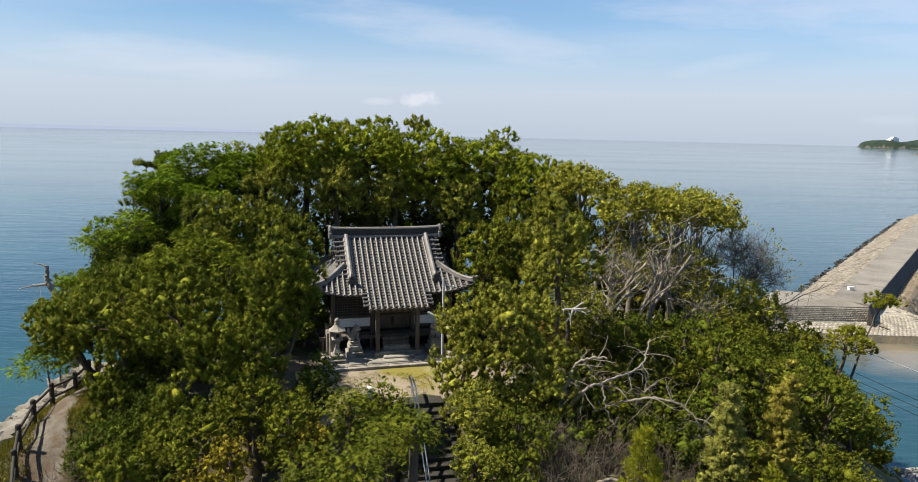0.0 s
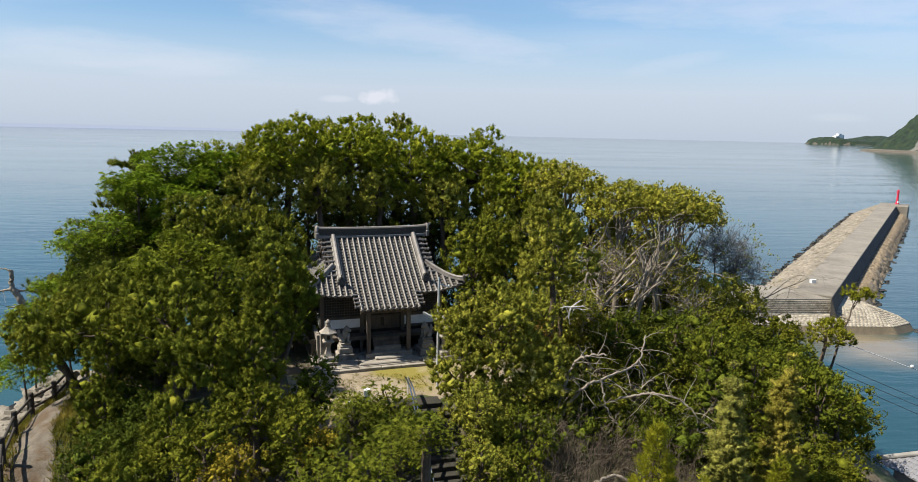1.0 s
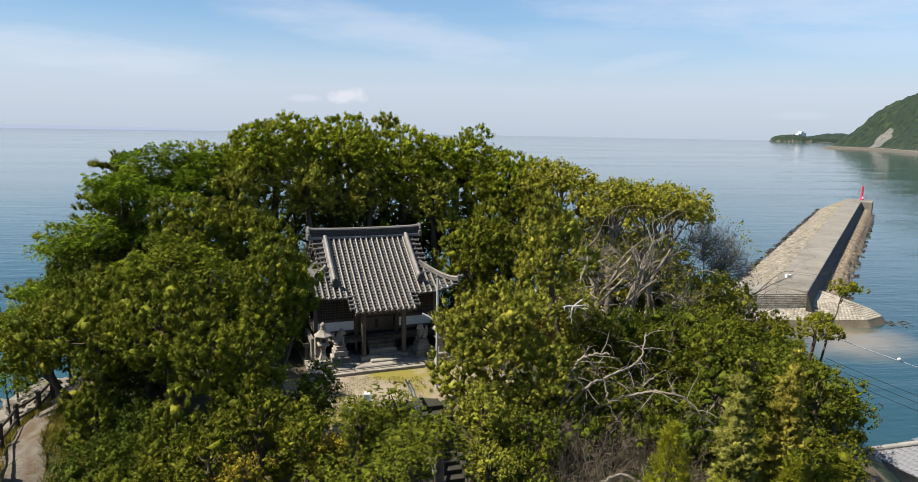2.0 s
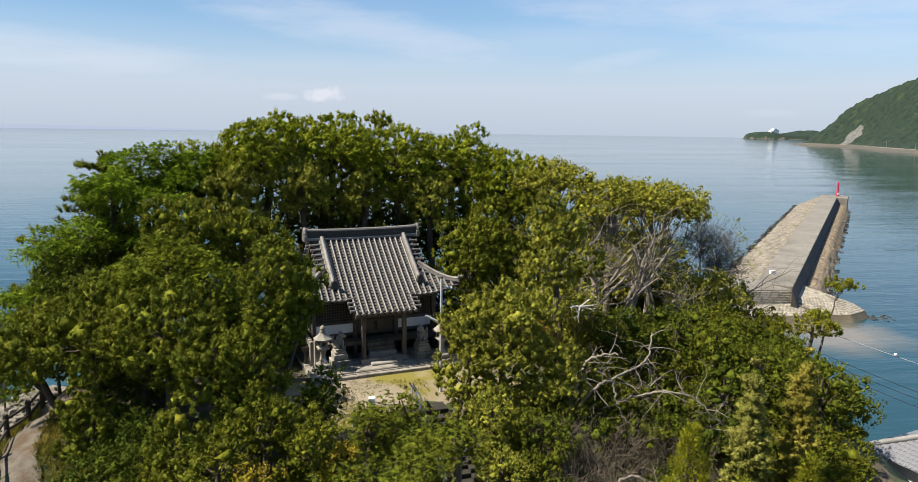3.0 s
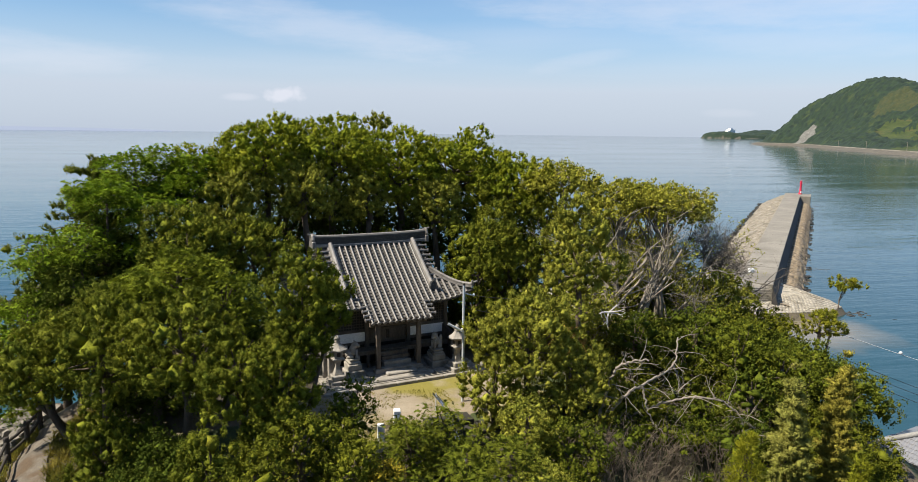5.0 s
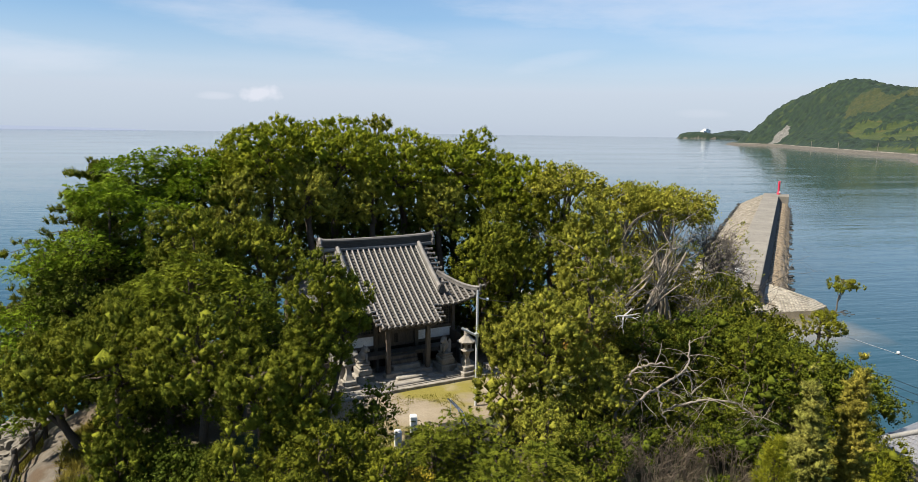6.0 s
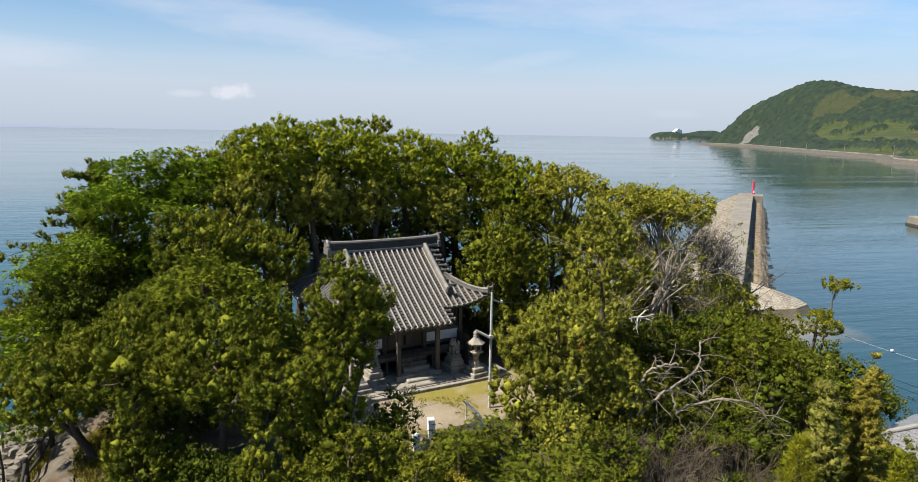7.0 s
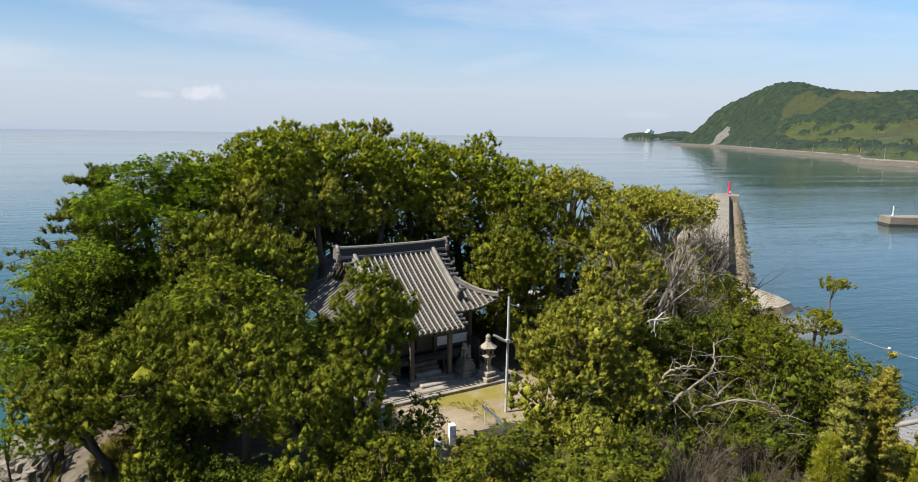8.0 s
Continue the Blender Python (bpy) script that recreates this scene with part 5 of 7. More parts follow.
# stone apron before the hall: rough slabs behind a long kerb
apron = thing("stone_apron", SHRINE @ Matrix.Translation((0, 0.4, 0)), "worn stone apron before the shrine hall", "paving")
part("bed", boxed(-3.7, 3.7, -5.3, 2.6, 9.2, 9.58), STONE, apron)
rngA = random.Random(4)
v0 = -5.22
for row in range(6):
    depth = rngA.uniform(0.36, 0.5)
    u = -3.68
    while u < 3.6:
        w = min(rngA.uniform(0.5, 1.3), 3.68 - u)
        bm = boxed(u + 0.012, u + w - 0.012, v0 + 0.012, v0 + depth - 0.012, 9.5, 9.6 + rngA.uniform(0.0, 0.055), 0.025)
        part("slab", bm, STONE, apron)
        u += w
    v0 += depth
u = -3.9
while u < 4.2:
    w = rngA.uniform(0.9, 1.5)
    part("kerb_stone", boxed(u, u + w - 0.015, -5.55, -5.32, 9.2, 9.56 + rngA.uniform(-0.01, 0.015), 0.02), STONE, apron)
    u += w
part("kerb_stone", boxed(4.0, 4.22, -5.3, -4.2, 9.2, 9.62, 0.02), STONE, apron)
part("landing_slab", boxed(-0.75, 0.75, -4.75, -4.15, 9.5, 9.74, 0.04), STONE, apron)
part("landing_slab", boxed(-1.6, 0.9, -5.2, -4.8, 9.5, 9.67, 0.04), STONE, apron)


def stone_lantern(m):
    ob = thing("stone_lantern", m, "pale granite lantern with a wide cap, beside the shrine steps", "stone lantern", "stone lanterns before the hall")
    part("plinth", boxed(-0.42, 0.42, -0.42, 0.42, -0.1, 0.2, 0.03), STONE, ob)
    part("base", boxed(-0.3, 0.3, -0.3, 0.3, 0.2, 0.42, 0.04), STONE, ob)
    bm = bmesh.new()
    lathe(bm, [(0.27, 0.42), (0.22, 0.52), (0.14, 0.72), (0.13, 0.84), (0.17, 1.0), (0.25, 1.1)], 4, turn=math.pi / 4)
    part("shaft", bm, STONE, ob)
    part("platform", boxed(-0.26, 0.26, -0.26, 0.26, 1.1, 1.2, 0.025), STONE, ob)
    fire = part("fire_box", boxed(-0.19, 0.19, -0.19, 0.19, 1.2, 1.5, 0.015), STONE, ob)
    for a in range(4):
        part("opening", boxed(-0.085, 0.085, -0.196, -0.188, 1.26, 1.44, m=Matrix.Rotation(a * math.pi / 2, 4, "Z")), BLACK_WOOD, fire)
    bm = bmesh.new()
    lathe(bm, [(0.22, 1.5), (0.43, 1.53), (0.45, 1.59), (0.31, 1.68), (0.2, 1.78), (0.12, 1.88)], 6, turn=math.pi / 6)
    part("cap", bm, STONE, ob)
    bm = bmesh.new()
    lathe(bm, [(0.12, 1.88), (0.14, 1.92), (0.09, 1.95), (0.13, 2.02), (0.13, 2.08), (0.07, 2.16), (0.02, 2.2)], 12)
    part("finial", bm, STONE, ob, smooth=True)
    return ob


lan = stone_lantern(shrine_m(-3.0, -4.1, 9.58))
copy_thing(lan, shrine_m(2.6, -4.62, 9.56, 8))


def blob(bm, c, r, seg=10):
    bmesh.ops.create_uvsphere(bm, u_segments=seg, v_segments=max(5, seg - 3), radius=1.0, matrix=Matrix.Translation(c) @ Matrix.Diagonal((*r, 1)))


def guardian(m, flip):
    """A seated guardian beast: one rough mesh, on its own stepped plinth."""
    pl = thing("statue_plinth", m, "stepped granite plinth under a guardian statue", "plinth", "plinths before the hall")
    part("foot", boxed(-0.42, 0.42, -0.5, 0.5, -0.05, 0.32, 0.03), STONE, pl)
    part("block", boxed(-0.32, 0.32, -0.4, 0.4, 0.32, 0.6, 0.03), STONE, pl)
    bm = bmesh.new()
    lathe(bm, [(0.38, 0.6), (0.4, 0.68), (0.3, 0.74), (0.38, 0.82)], 4, Matrix.Diagonal((0.95, 1.2, 1, 1)), math.pi / 4)
    part("top", bm, STONE, pl)
    bm = bmesh.new()
    s = 1 if flip else -1
    blob(bm, (0, 0.16, 0.2), (0.17, 0.2, 0.2))
    blob(bm, (0, 0.0, 0.36), (0.15, 0.17, 0.26))
    blob(bm, (0, -0.1, 0.62), (0.15, 0.16, 0.17))
    blob(bm, (0.02 * s, -0.24, 0.58), (0.09, 0.09, 0.08))
    for x in (-0.09, 0.09):
        lathe(bm, [(0.07, 0.0), (0.05, 0.12), (0.06, 0.4)], 8, Matrix.Translation((x, -0.17, 0)))
        blob(bm, (x, -0.22, 0.04), (0.07, 0.1, 0.05), 8)
        blob(bm, (x * 1.5, 0.1, 0.09), (0.08, 0.16, 0.1), 8)
        blob(bm, (x * 1.1, -0.06, 0.76), (0.04, 0.03, 0.06), 6)
    blob(bm, (0, 0.3, 0.42), (0.07, 0.09, 0.2), 8)
    st = part("guardian_statue", bm, STONE, smooth=True)
    st.matrix_world = m @ Matrix.Translation((0, 0, 0.81)) @ Matrix.Rotation(radians(-70 if flip else 70), 4, "Z") @ Matrix.Scale(1.0, 4)
    tagged(st, "weathered granite guardian beast seated on a plinth", "statue", "guardian statues before the hall")


guardian(shrine_m(-2.1, -3.45, 9.6), False)
guardian(shrine_m(1.95, -3.7, 9.6), True)

# stone posts of the precinct fence, and a board fence on the other side
sf = thing("stone_fence", shrine_m(-3.35, -3.2, 9.5), "row of square pale stone posts beside the hall", "stone fence")
for i in range(6):
    part("stone_post", boxed(-0.09, 0.09, i * 0.33 - 0.09, i * 0.33 + 0.09, -0.2, 1.3, 0.03), STONE, sf)
part("stone_rail", boxed(-0.05, 0.05, 0.1, 1.75, 0.5, 0.62), STONE, sf)
gp = thing("stone_pillar", shrine_m(-3.2, -3.75, 9.5), "single square stone pillar by the lantern", "pillar")
part("shaft", boxed(-0.13, 0.13, -0.13, 0.13, -0.2, 1.5, 0.02), STONE, gp)
bf = thing("board_fence", shrine_m(2.9, -3.5, 9.5), "weathered upright-board fence beside the hall", "fence")
for i in range(11):
    part("board", boxed(-0.02 + 0.01 * (i % 2), 0.02 + 0.01 * (i % 2), i * 0.2, i * 0.2 + 0.185, 0.0, 1.62 + 0.02 * (i % 3), 0.005), GREY_WOOD, bf)
for z in (0.4, 1.25):
    part("fence_rail", boxed(0.035, 0.08, 0, 2.2, z, z + 0.08), GREY_WOOD, bf)

# lamp pole in the yard
lp = thing("lamp_pole", Matrix.Translation((-0.5, 29.1, 9.4)), "slim grey steel pole with a tilted tube lamp", "lamp pole")
tube("pole", [(0, 0, -0.3), (0, 0, 2.5), (0, 0, 5.05)], [0.062, 0.058, 0.05], METAL, lp, sides=12)
part("cap", lathe(bmesh.new(), [(0.055, 5.03), (0.055, 5.09), (0.03, 5.11)], 12), BLACK_WOOD, lp)
part("bracket", boxed(-0.09, 0.09, -0.07, 0.07, 3.05, 3.2, 0.01), METAL, lp)
tube("tube_lamp", [(-0.05, 0, 3.1), (-0.3, -0.04, 3.24), (-0.66, -0.1, 3.46)], [0.05, 0.055, 0.05], LAMP_WHITE, lp, "white tube lamp", 10)
tube("insulator_arm", [(0, 0, 4.72), (0.25, 0.02, 4.62), (0.42, 0.03, 4.58)], 0.025, METAL, lp)
part("insulator", lathe(bmesh.new(), [(0.03, 0), (0.055, 0.03), (0.055, 0.09), (0.03, 0.12)], 10, Matrix.Translation((0.42, 0.03, 4.54))), LAMP_WHITE, lp)


# ---- trees and bushes ----
def fronds(rng, at, axis, length, pairs, leaf, width):
    """Pinnate leaves: leaflets in pairs along a drooping stalk."""
    n = len(at)
    ln = length * rng.uniform(0.7, 1.25, (n, 1))
    side = unit(np.cross(axis, np.array([0, 0, 1.0]) + rng.normal(0, 0.35, (n, 3))))
    vs = []
    for i in range(pairs):
        t = (i + 0.6) / pairs
        p = at + axis * ln * t - np.array([0, 0, 1.0]) * ln * 0.45 * t * t
        for s in (-1, 1):
            d = unit(side * s + axis * 0.35 + rng.normal(0, 0.22, (n, 3)))
            tip = p + d * leaf * (1.1 - 0.5 * t)
            w = unit(np.cross(d, np.cross(side, axis))) * width * 0.5
            vs.append(np.stack([p - w, p + w, tip], 1).reshape(-1, 3))
    v = np.concatenate(vs)
    return v, np.arange(len(v)).reshape(-1, 3)


OCT_V = np.array([(1, 0, 0), (-1, 0, 0), (0, 1, 0), (0, -1, 0), (0, 0, 1), (0, 0, -1)], float)
OCT_F = np.array([(0, 2, 4), (2, 1, 4), (1, 3, 4), (3, 0, 4), (2, 0, 5), (1, 2, 5), (3, 1, 5), (0, 3, 5)])


def knobs(rng, at, axis, radius, stretch, big):
    """The dense heart of each tuft: an uneven knob drawn out along its axis."""
    n = len(at)
    o = unit(OCT_V[None] + rng.normal(0, 0.3, (n, 6, 3))) * rng.uniform(0.6, 1.3, (n, 6, 1))
    along = (o * axis[:, None]).sum(-1, keepdims=True)
    o = o + axis[:, None] * along * (stretch - 1)
    # narrower towards the tip
    o = o * (1 - 0.28 * np.clip(along, 0, 1))
    v = at[:, None] + o * radius * big[:, None]
    return v.reshape(-1, 3), (OCT_F[None] + 6 * np.arange(n)[:, None, None]).reshape(-1, 3)


def sprays(rng, at, axis, count, radius, length, width, stretch, big):
    """Fine scaly sprays, flat and pointed, that bristle upwards from each tuft."""
    n = len(at) * count
    ax, big = np.repeat(axis, count, 0), np.repeat(big, count, 0)
    o = unit(rng.normal(0, 1, (n, 3)) + 0.75 * ax)
    along = (o * ax).sum(1, keepdims=True)
    p = np.repeat(at, count, 0) + (o + ax * along * (stretch - 1)) * radius * big * rng.uniform(0.45, 1.0, (n, 1))
    t = ax + rng.normal(0, 0.6, (n, 3))
    d = unit(unit(t - o * (t * o).sum(1, keepdims=True)) + 0.5 * o)
    w = unit(np.cross(d, o + 0.28 * rng.normal(0, 1, (n, 3)))) * width * rng.uniform(0.6, 1.3, (n, 1)) * 0.5
    ln = length * rng.uniform(0.55, 1.35, (n, 1))
    v = np.stack([p - w, p + w, p + d * ln], 1).reshape(-1, 3)
    return v, np.arange(n * 3).reshape(-1, 3)


def lobe_set(rng, centre, r, rz, n, size, shape):
    """Centres and radii of the clumps that make up a crown."""
    if shape == "tiers":
        # whorls of level branches round one stem, each with clumps along its outer part
        c, k = [(0, 0, rz)], [size * 0.6]
        tiers = max(4, int(2 * rz / (0.6 if r > 2 else 0.46)))
        for i in range(tiers):
            u = (i + 0.7) / tiers
            for b in range(int(3 + 9 * u) if r > 2 else 8):
                g = rng.uniform(0, 6.283)
                ln = r * u ** (0.6 if r > 2 else 1.0) * rng.uniform(0.6, 1.1)
                z = rz * (1 - 2 * u) + rng.normal(0, 0.26 if r > 2 else 0.14)
                for s in (0.22, 0.42, 0.63, 0.84, 1.0) if r > 2 else (0.35, 0.7, 1.0):
                    if ln * s > (0.25 if r > 2 else 0.08):
                        c.append((math.cos(g) * ln * s, math.sin(g) * ln * s, z + 0.16 * ln * s * s - 0.1 * ln * s))
                        k.append(size * rng.uniform(0.65, 1.1) * (1.1 - 0.35 * s))
        return centre + np.array(c), np.array(k)
    if shape == "cone":
        t = np.sort(rng.uniform(0, 1, n)) ** 0.9
        a = np.arange(n) * 2.4 + rng.uniform(0, 1, n)
        rad = r * (1.02 - t) * rng.uniform(0.55, 1.0, n)
        c = np.stack([np.cos(a) * rad, np.sin(a) * rad, (2 * t - 1) * rz], -1)
        return centre + c, size * (1.15 - 0.75 * t) * rng.uniform(0.8, 1.2, n)
    # directions spread evenly, so that the clumps stand apart with dark gaps between them
    i = np.arange(int(n * 1.35)) + 0.5
    h = 1 - 2 * i / len(i)
    a = i * 2.39996 + rng.uniform(0, 6)
    d = np.stack([np.cos(a) * np.sqrt(1 - h * h), np.sin(a) * np.sqrt(1 - h * h), h], -1)
    d = unit(d + rng.normal(0, 0.16, d.shape))
    d = d[d[:, 2] > -0.62]
    k = np.where(rng.uniform(0, 1, (len(d), 1)) < 0.72, rng.uniform(0.72, 1.12, (len(d), 1)), rng.uniform(0.4, 0.7, (len(d), 1)))
    if shape == "dome":
        d[:, 2] = np.abs(d[:, 2]) * 1.0 - 0.25
    c = d * k * np.array([r, r, rz])
    if shape == "pads":
        c[:, 2] = np.round(c[:, 2] / 0.7) * 0.7 + rng.normal(0, 0.12, len(c))
    return centre + c, size * rng.uniform(0.7, 1.25, len(d))


def tufts(rng, at, axis, count, radius, length, width, stretch, quad, shingle=False, big=None):
    """Little balls of leaves, drawn out along their axis: the knobbly surface of a crown."""
    n = len(at) * count
    o = unit(rng.normal(0, 1, (n, 3)) + 0.7 * np.repeat(axis, count, 0))
    big = np.repeat(rng.uniform(0.65, 1.35, (len(at), 1)) if big is None else big, count, 0)
    ax = np.repeat(axis, count, 0)
    along = (o * ax).sum(1, keepdims=True)
    o2 = o + ax * along * (stretch - 1)
    p = np.repeat(at, count, 0) + o2 * radius * big * rng.uniform(0.72, 1.0, (n, 1))
    if shingle:
        t = ax + rng.normal(0, 0.7, (n, 3))
        d = unit(unit(t - o * (t * o).sum(1, keepdims=True)) + 0.55 * o)
        side = unit(np.cross(d, o + 0.3 * rng.normal(0, 1, (n, 3))))
    else:
        d = unit(o + 0.5 * ax + rng.normal(0, 0.35, (n, 3)))
        side = unit(np.cross(d, rng.normal(0, 1, (n, 3))))
    ln = length * rng.uniform(0.6, 1.3, (n, 1))
    w = width * rng.uniform(0.7, 1.3, (n, 1)) * side * 0.5
    if quad:
        mid = p + d * ln * 0.45
        v = np.stack([p, mid + w, p + d * ln, mid - w], 1).reshape(-1, 3)
        i = np.arange(n)[:, None] * 4
        return v, np.concatenate([i + np.array([[0, 1, 2]]), i + np.array([[0, 2, 3]])], 0)
    v = np.stack([p - w, p + w, p + d * ln], 1).reshape(-1, 3)
    return v, np.arange(n * 3).reshape(-1, 3)


# density: tufts to the square metre of clump; ball: size of a tuft
STYLE = dict(
    juniper=dict(up=0.8, count=48, ball=0.14, length=0.075, width=0.036, stretch=1.5, density=9.0, squash=1.0, knob=0.74, sprays=True),
    cloud=dict(up=0.6, count=38, ball=0.165, length=0.08, width=0.044, stretch=1.2, density=7.4, squash=0.9, knob=0.72, sprays=True),
    broad=dict(up=0.5, count=21, ball=0.19, length=0.105, width=0.064, stretch=1.1, density=6.0, squash=0.9, quad=True, knob=0.55),
    bush=dict(up=0.55, count=21, ball=0.18, length=0.095, width=0.056, stretch=1.3, density=5.6, squash=0.9, quad=True, knob=0.48),
    pine=dict(up=0.9, count=24, ball=0.11, length=0.14, width=0.032, stretch=1.5, density=9.5, squash=0.6, knob=0.8, sprays=True),
    youngpine=dict(up=1.0, count=40, ball=0.06, length=0.2, width=0.022, stretch=2.2, density=11, squash=0.9),
    feather=dict(up=0.3, count=30, ball=0.1, length=0.075, width=0.03, stretch=2.0, density=15, squash=0.5, knob=0.8, sprays=True),
    shorepine=dict(up=0.9, count=30, ball=0.1, length=0.09, width=0.024, stretch=1.3, density=13, squash=0.6, knob=0.8, sprays=True),
    locust=dict(up=0.25, density=8, squash=0.55),
    twig=dict(up=0.6, count=8, ball=0.1, length=0.1, width=0.05, stretch=1.5, density=2.2, squash=0.8),
)


def limb(rng, a, b, r0, r1, bend=0.12, n=6):
    """A crooked limb from a to b."""
    a, b = np.asarray(a, float), np.asarray(b, float)
    ln = np.linalg.norm(b - a)
    t = np.linspace(0, 1, n)[:, None]
    off = np.cumsum(rng.normal(0, bend * ln / n, (n, 3)), 0)
    off = off - t * off[-1]
    p = a + (b - a) * t + off + np.array([0, 0, 1.0]) * (bend * ln * 0.5) * t * (1 - t)
    return tube_arrays(p, np.linspace(r0, r1, n), 5 if r0 > 0.06 else 4 if r0 > 0.02 else 3)


def tree(kind, x, y, top, r, leaf, label, category="tree", name="tree", seed=0, depth=None, lobes=None, size=None, shape="ball", bark=None, low=None, thick=None, group="", lean=(0, 0), rich=1.0, forked=None):
    """One tree: trunk with limbs, and a crown of clumps; top is the height of its tip, r the crown's radius."""
    rng = np.random.default_rng(1000 + seed)
    st = STYLE[kind]
    base = min(land_at(x, y), top - 1.0)
    depth = depth or min(top - base - 0.3, 2.4 * r)
    rz = depth / 2
    ob = thing(name, Matrix.Translation((x, y, base)), label, category, group)
    c = np.array([lean[0], lean[1], top - base - rz])
    size = size or ((0.6 if kind in ("juniper", "cloud") else 0.48) * r ** 0.5 if shape != "pads" else 0.42 * r ** 0.7)
    lobes = lobes or int(7 + (3.5 if kind in ("juniper", "cloud") else 5.6) * r ** 1.3 * max(1.0, rz / r))
    lc, lr = lobe_set(rng, c, r - 0.55 * size, rz - (0.5 if shape in ("tiers", "cone", "pads") else 0.8) * size, lobes, size, shape)
    r0 = thick or 0.05 + 0.05 * (top - base) ** 0.75 * 0.6
    fork = c - np.array([0, 0, rz * 0.45]) if forked is None else np.array([lean[0] * forked, lean[1] * forked, (top - base) * forked])
    pieces = [limb(rng, (0, 0, -0.4), fork, r0 * 1.25, r0 * 0.75, 0.1, 7), limb(rng, fork, c + np.array([0, 0, rz * 0.5]), r0 * 0.75, r0 * 0.25, 0.1)]
    for k in range(len(lc)):
        s = fork + (c - fork) * rng.uniform(0, 1.2)
        if shape == "tiers":
            s = np.array([c[0], c[1], lc[k][2] - 0.15])
        if r > 1.9 or k % 2 == 0:
            pieces.append(limb(rng, s, lc[k], r0 * 0.34, 0.012, 0.16, 5))
        if kind == "twig":
            for _ in range(9):
                a = s + (lc[k] - s) * rng.uniform(0.55, 1.0)
                pieces.append(limb(rng, a, a + (unit(rng.normal(0, 1, 3)) + np.array([0.25, 0, 0.45])) * rng.uniform(0.4, 0.95), 0.013, 0.004, 0.3, 4))
    v, f = merged(pieces)
    arrays("trunk", v, f, bark or BARK, ob, smooth=True)
    # tufts on the outside of each clump
    at, ax = [], []
    for k in range(len(lc)):
        n = int(st["density"] * rich * 12.6 * lr[k] ** 2) + 5
        d = unit(rng.normal(0, 1, (n, 3)))
        out = unit(lc[k] - c + 1e-6)
        d = d[((d @ out > -0.5) | (d[:, 2] > 0.3)) & ((d[:, 2] > -0.4) | (rng.uniform(0, 1, n) < 0.3)) & ((d[:, 1] < 0.35) | (rng.uniform(0, 1, n) < 0.15))]
        p = lc[k] + d * lr[k] * rng.uniform(0.7, 1.05, (len(d), 1)) * np.array([1, 1, st["squash"]])
        gap = (((p[:, None, :] - lc[None]) / np.array([1, 1, st["squash"]])) ** 2).sum(-1) / (lr ** 2)[None]
        gap[:, k] = 9
        ok = gap.min(1) > (0.7 if shape != "tiers" else 0.2)
        at.append(p[ok])
        ax.append(unit(d[ok] * (1 - st["up"] * 0.6) + np.array([0, 0, st["up"]]) + 0.25 * out))
    at, ax = np.concatenate(at), np.concatenate(ax)
    if kind == "locust":
        flat = unit(ax * np.array([1, 1, 0.35]) + rng.normal(0, 0.45, ax.shape) * np.array([1, 1, 0.4]))
        fine = 0.72 if r < 1.45 else 1.0
        v, f = fronds(rng, np.repeat(at, 4, 0) + rng.normal(0, 0.12, (len(at) * 4, 3)), unit(np.repeat(flat, 4, 0) + rng.normal(0, 0.55, (len(at) * 4, 3)) * np.array([1, 1, 0.5])), 0.3 * fine, 5, 0.115 * fine, 0.06 * fine)
    else:
        big = 0.5 + 1.15 * rng.uniform(0, 1, (len(at), 1)) ** 1.4
        # the near bushes carry finer leaves than the tall trees behind
        fine = float(np.clip(y / 29, 0.8, 1.22))
        count = int(st["count"] / fine ** 1.3)
        if "sprays" in st:
            v, f = sprays(rng, at, ax, count, st["ball"], st["length"] * fine, st["width"] * fine, st["stretch"], big)
        else:
            v, f = tufts(rng, at, ax, count, st["ball"], st["length"] * fine, st["width"] * fine, st["stretch"], st.get("quad", False), kind not in ("pine", "youngpine", "twig"), big)
        if "knob" in st:
            v2, f2 = knobs(rng, at, ax, st["ball"] * st["knob"], st["stretch"], big)
            v, f = np.concatenate([v, v2]), np.concatenate([f, f2 + len(v)])
    # the dense heart of each clump
    if kind in ("juniper", "cloud", "broad", "bush", "locust"):
        v2, f2 = knobs(rng, lc, np.tile([[0, 0, 1.0]], (len(lc), 1)), 0.32 if kind == "locust" else 0.52, st["squash"], lr[:, None])
        v, f = np.concatenate([v, v2]), np.concatenate([f, f2 + len(v)])
    # leaves inside the clumps
    if kind not in ("twig", "pine", "shorepine", "feather"):
        k = np.repeat(np.arange(len(lc)), ((7 if kind in ("juniper", "cloud") else 10) * lr ** 2).astype(int) + 1)
        q = lc[k] + unit(rng.normal(0, 1, (len(k), 3))) * (lr[k] * rng.uniform(0.3, 0.72, len(k)))[:, None] * np.array([1, 1, st["squash"]])
        v2, f2 = tufts(rng, q, np.tile([[0, 0, 1.0]], (len(k), 1)), 7, 0.22, 0.13, 0.09, 1.0, False)
        f2 = f2 + len(v)
        v, f = np.concatenate([v, v2]), np.concatenate([f, f2])
    arrays("crown", v, f, leaf, ob, smooth=True)
    return ob


SEED = [0]


def plant(kind, leaf, label, rows, category="tree", name="tree", group="", **k):
    """Rows of (x, y, top, radius)."""
    for x, y, top, r in rows:
        SEED[0] += 1
        tree(kind, x, y, top, r, leaf, label, category, name, SEED[0], group=group, **k)


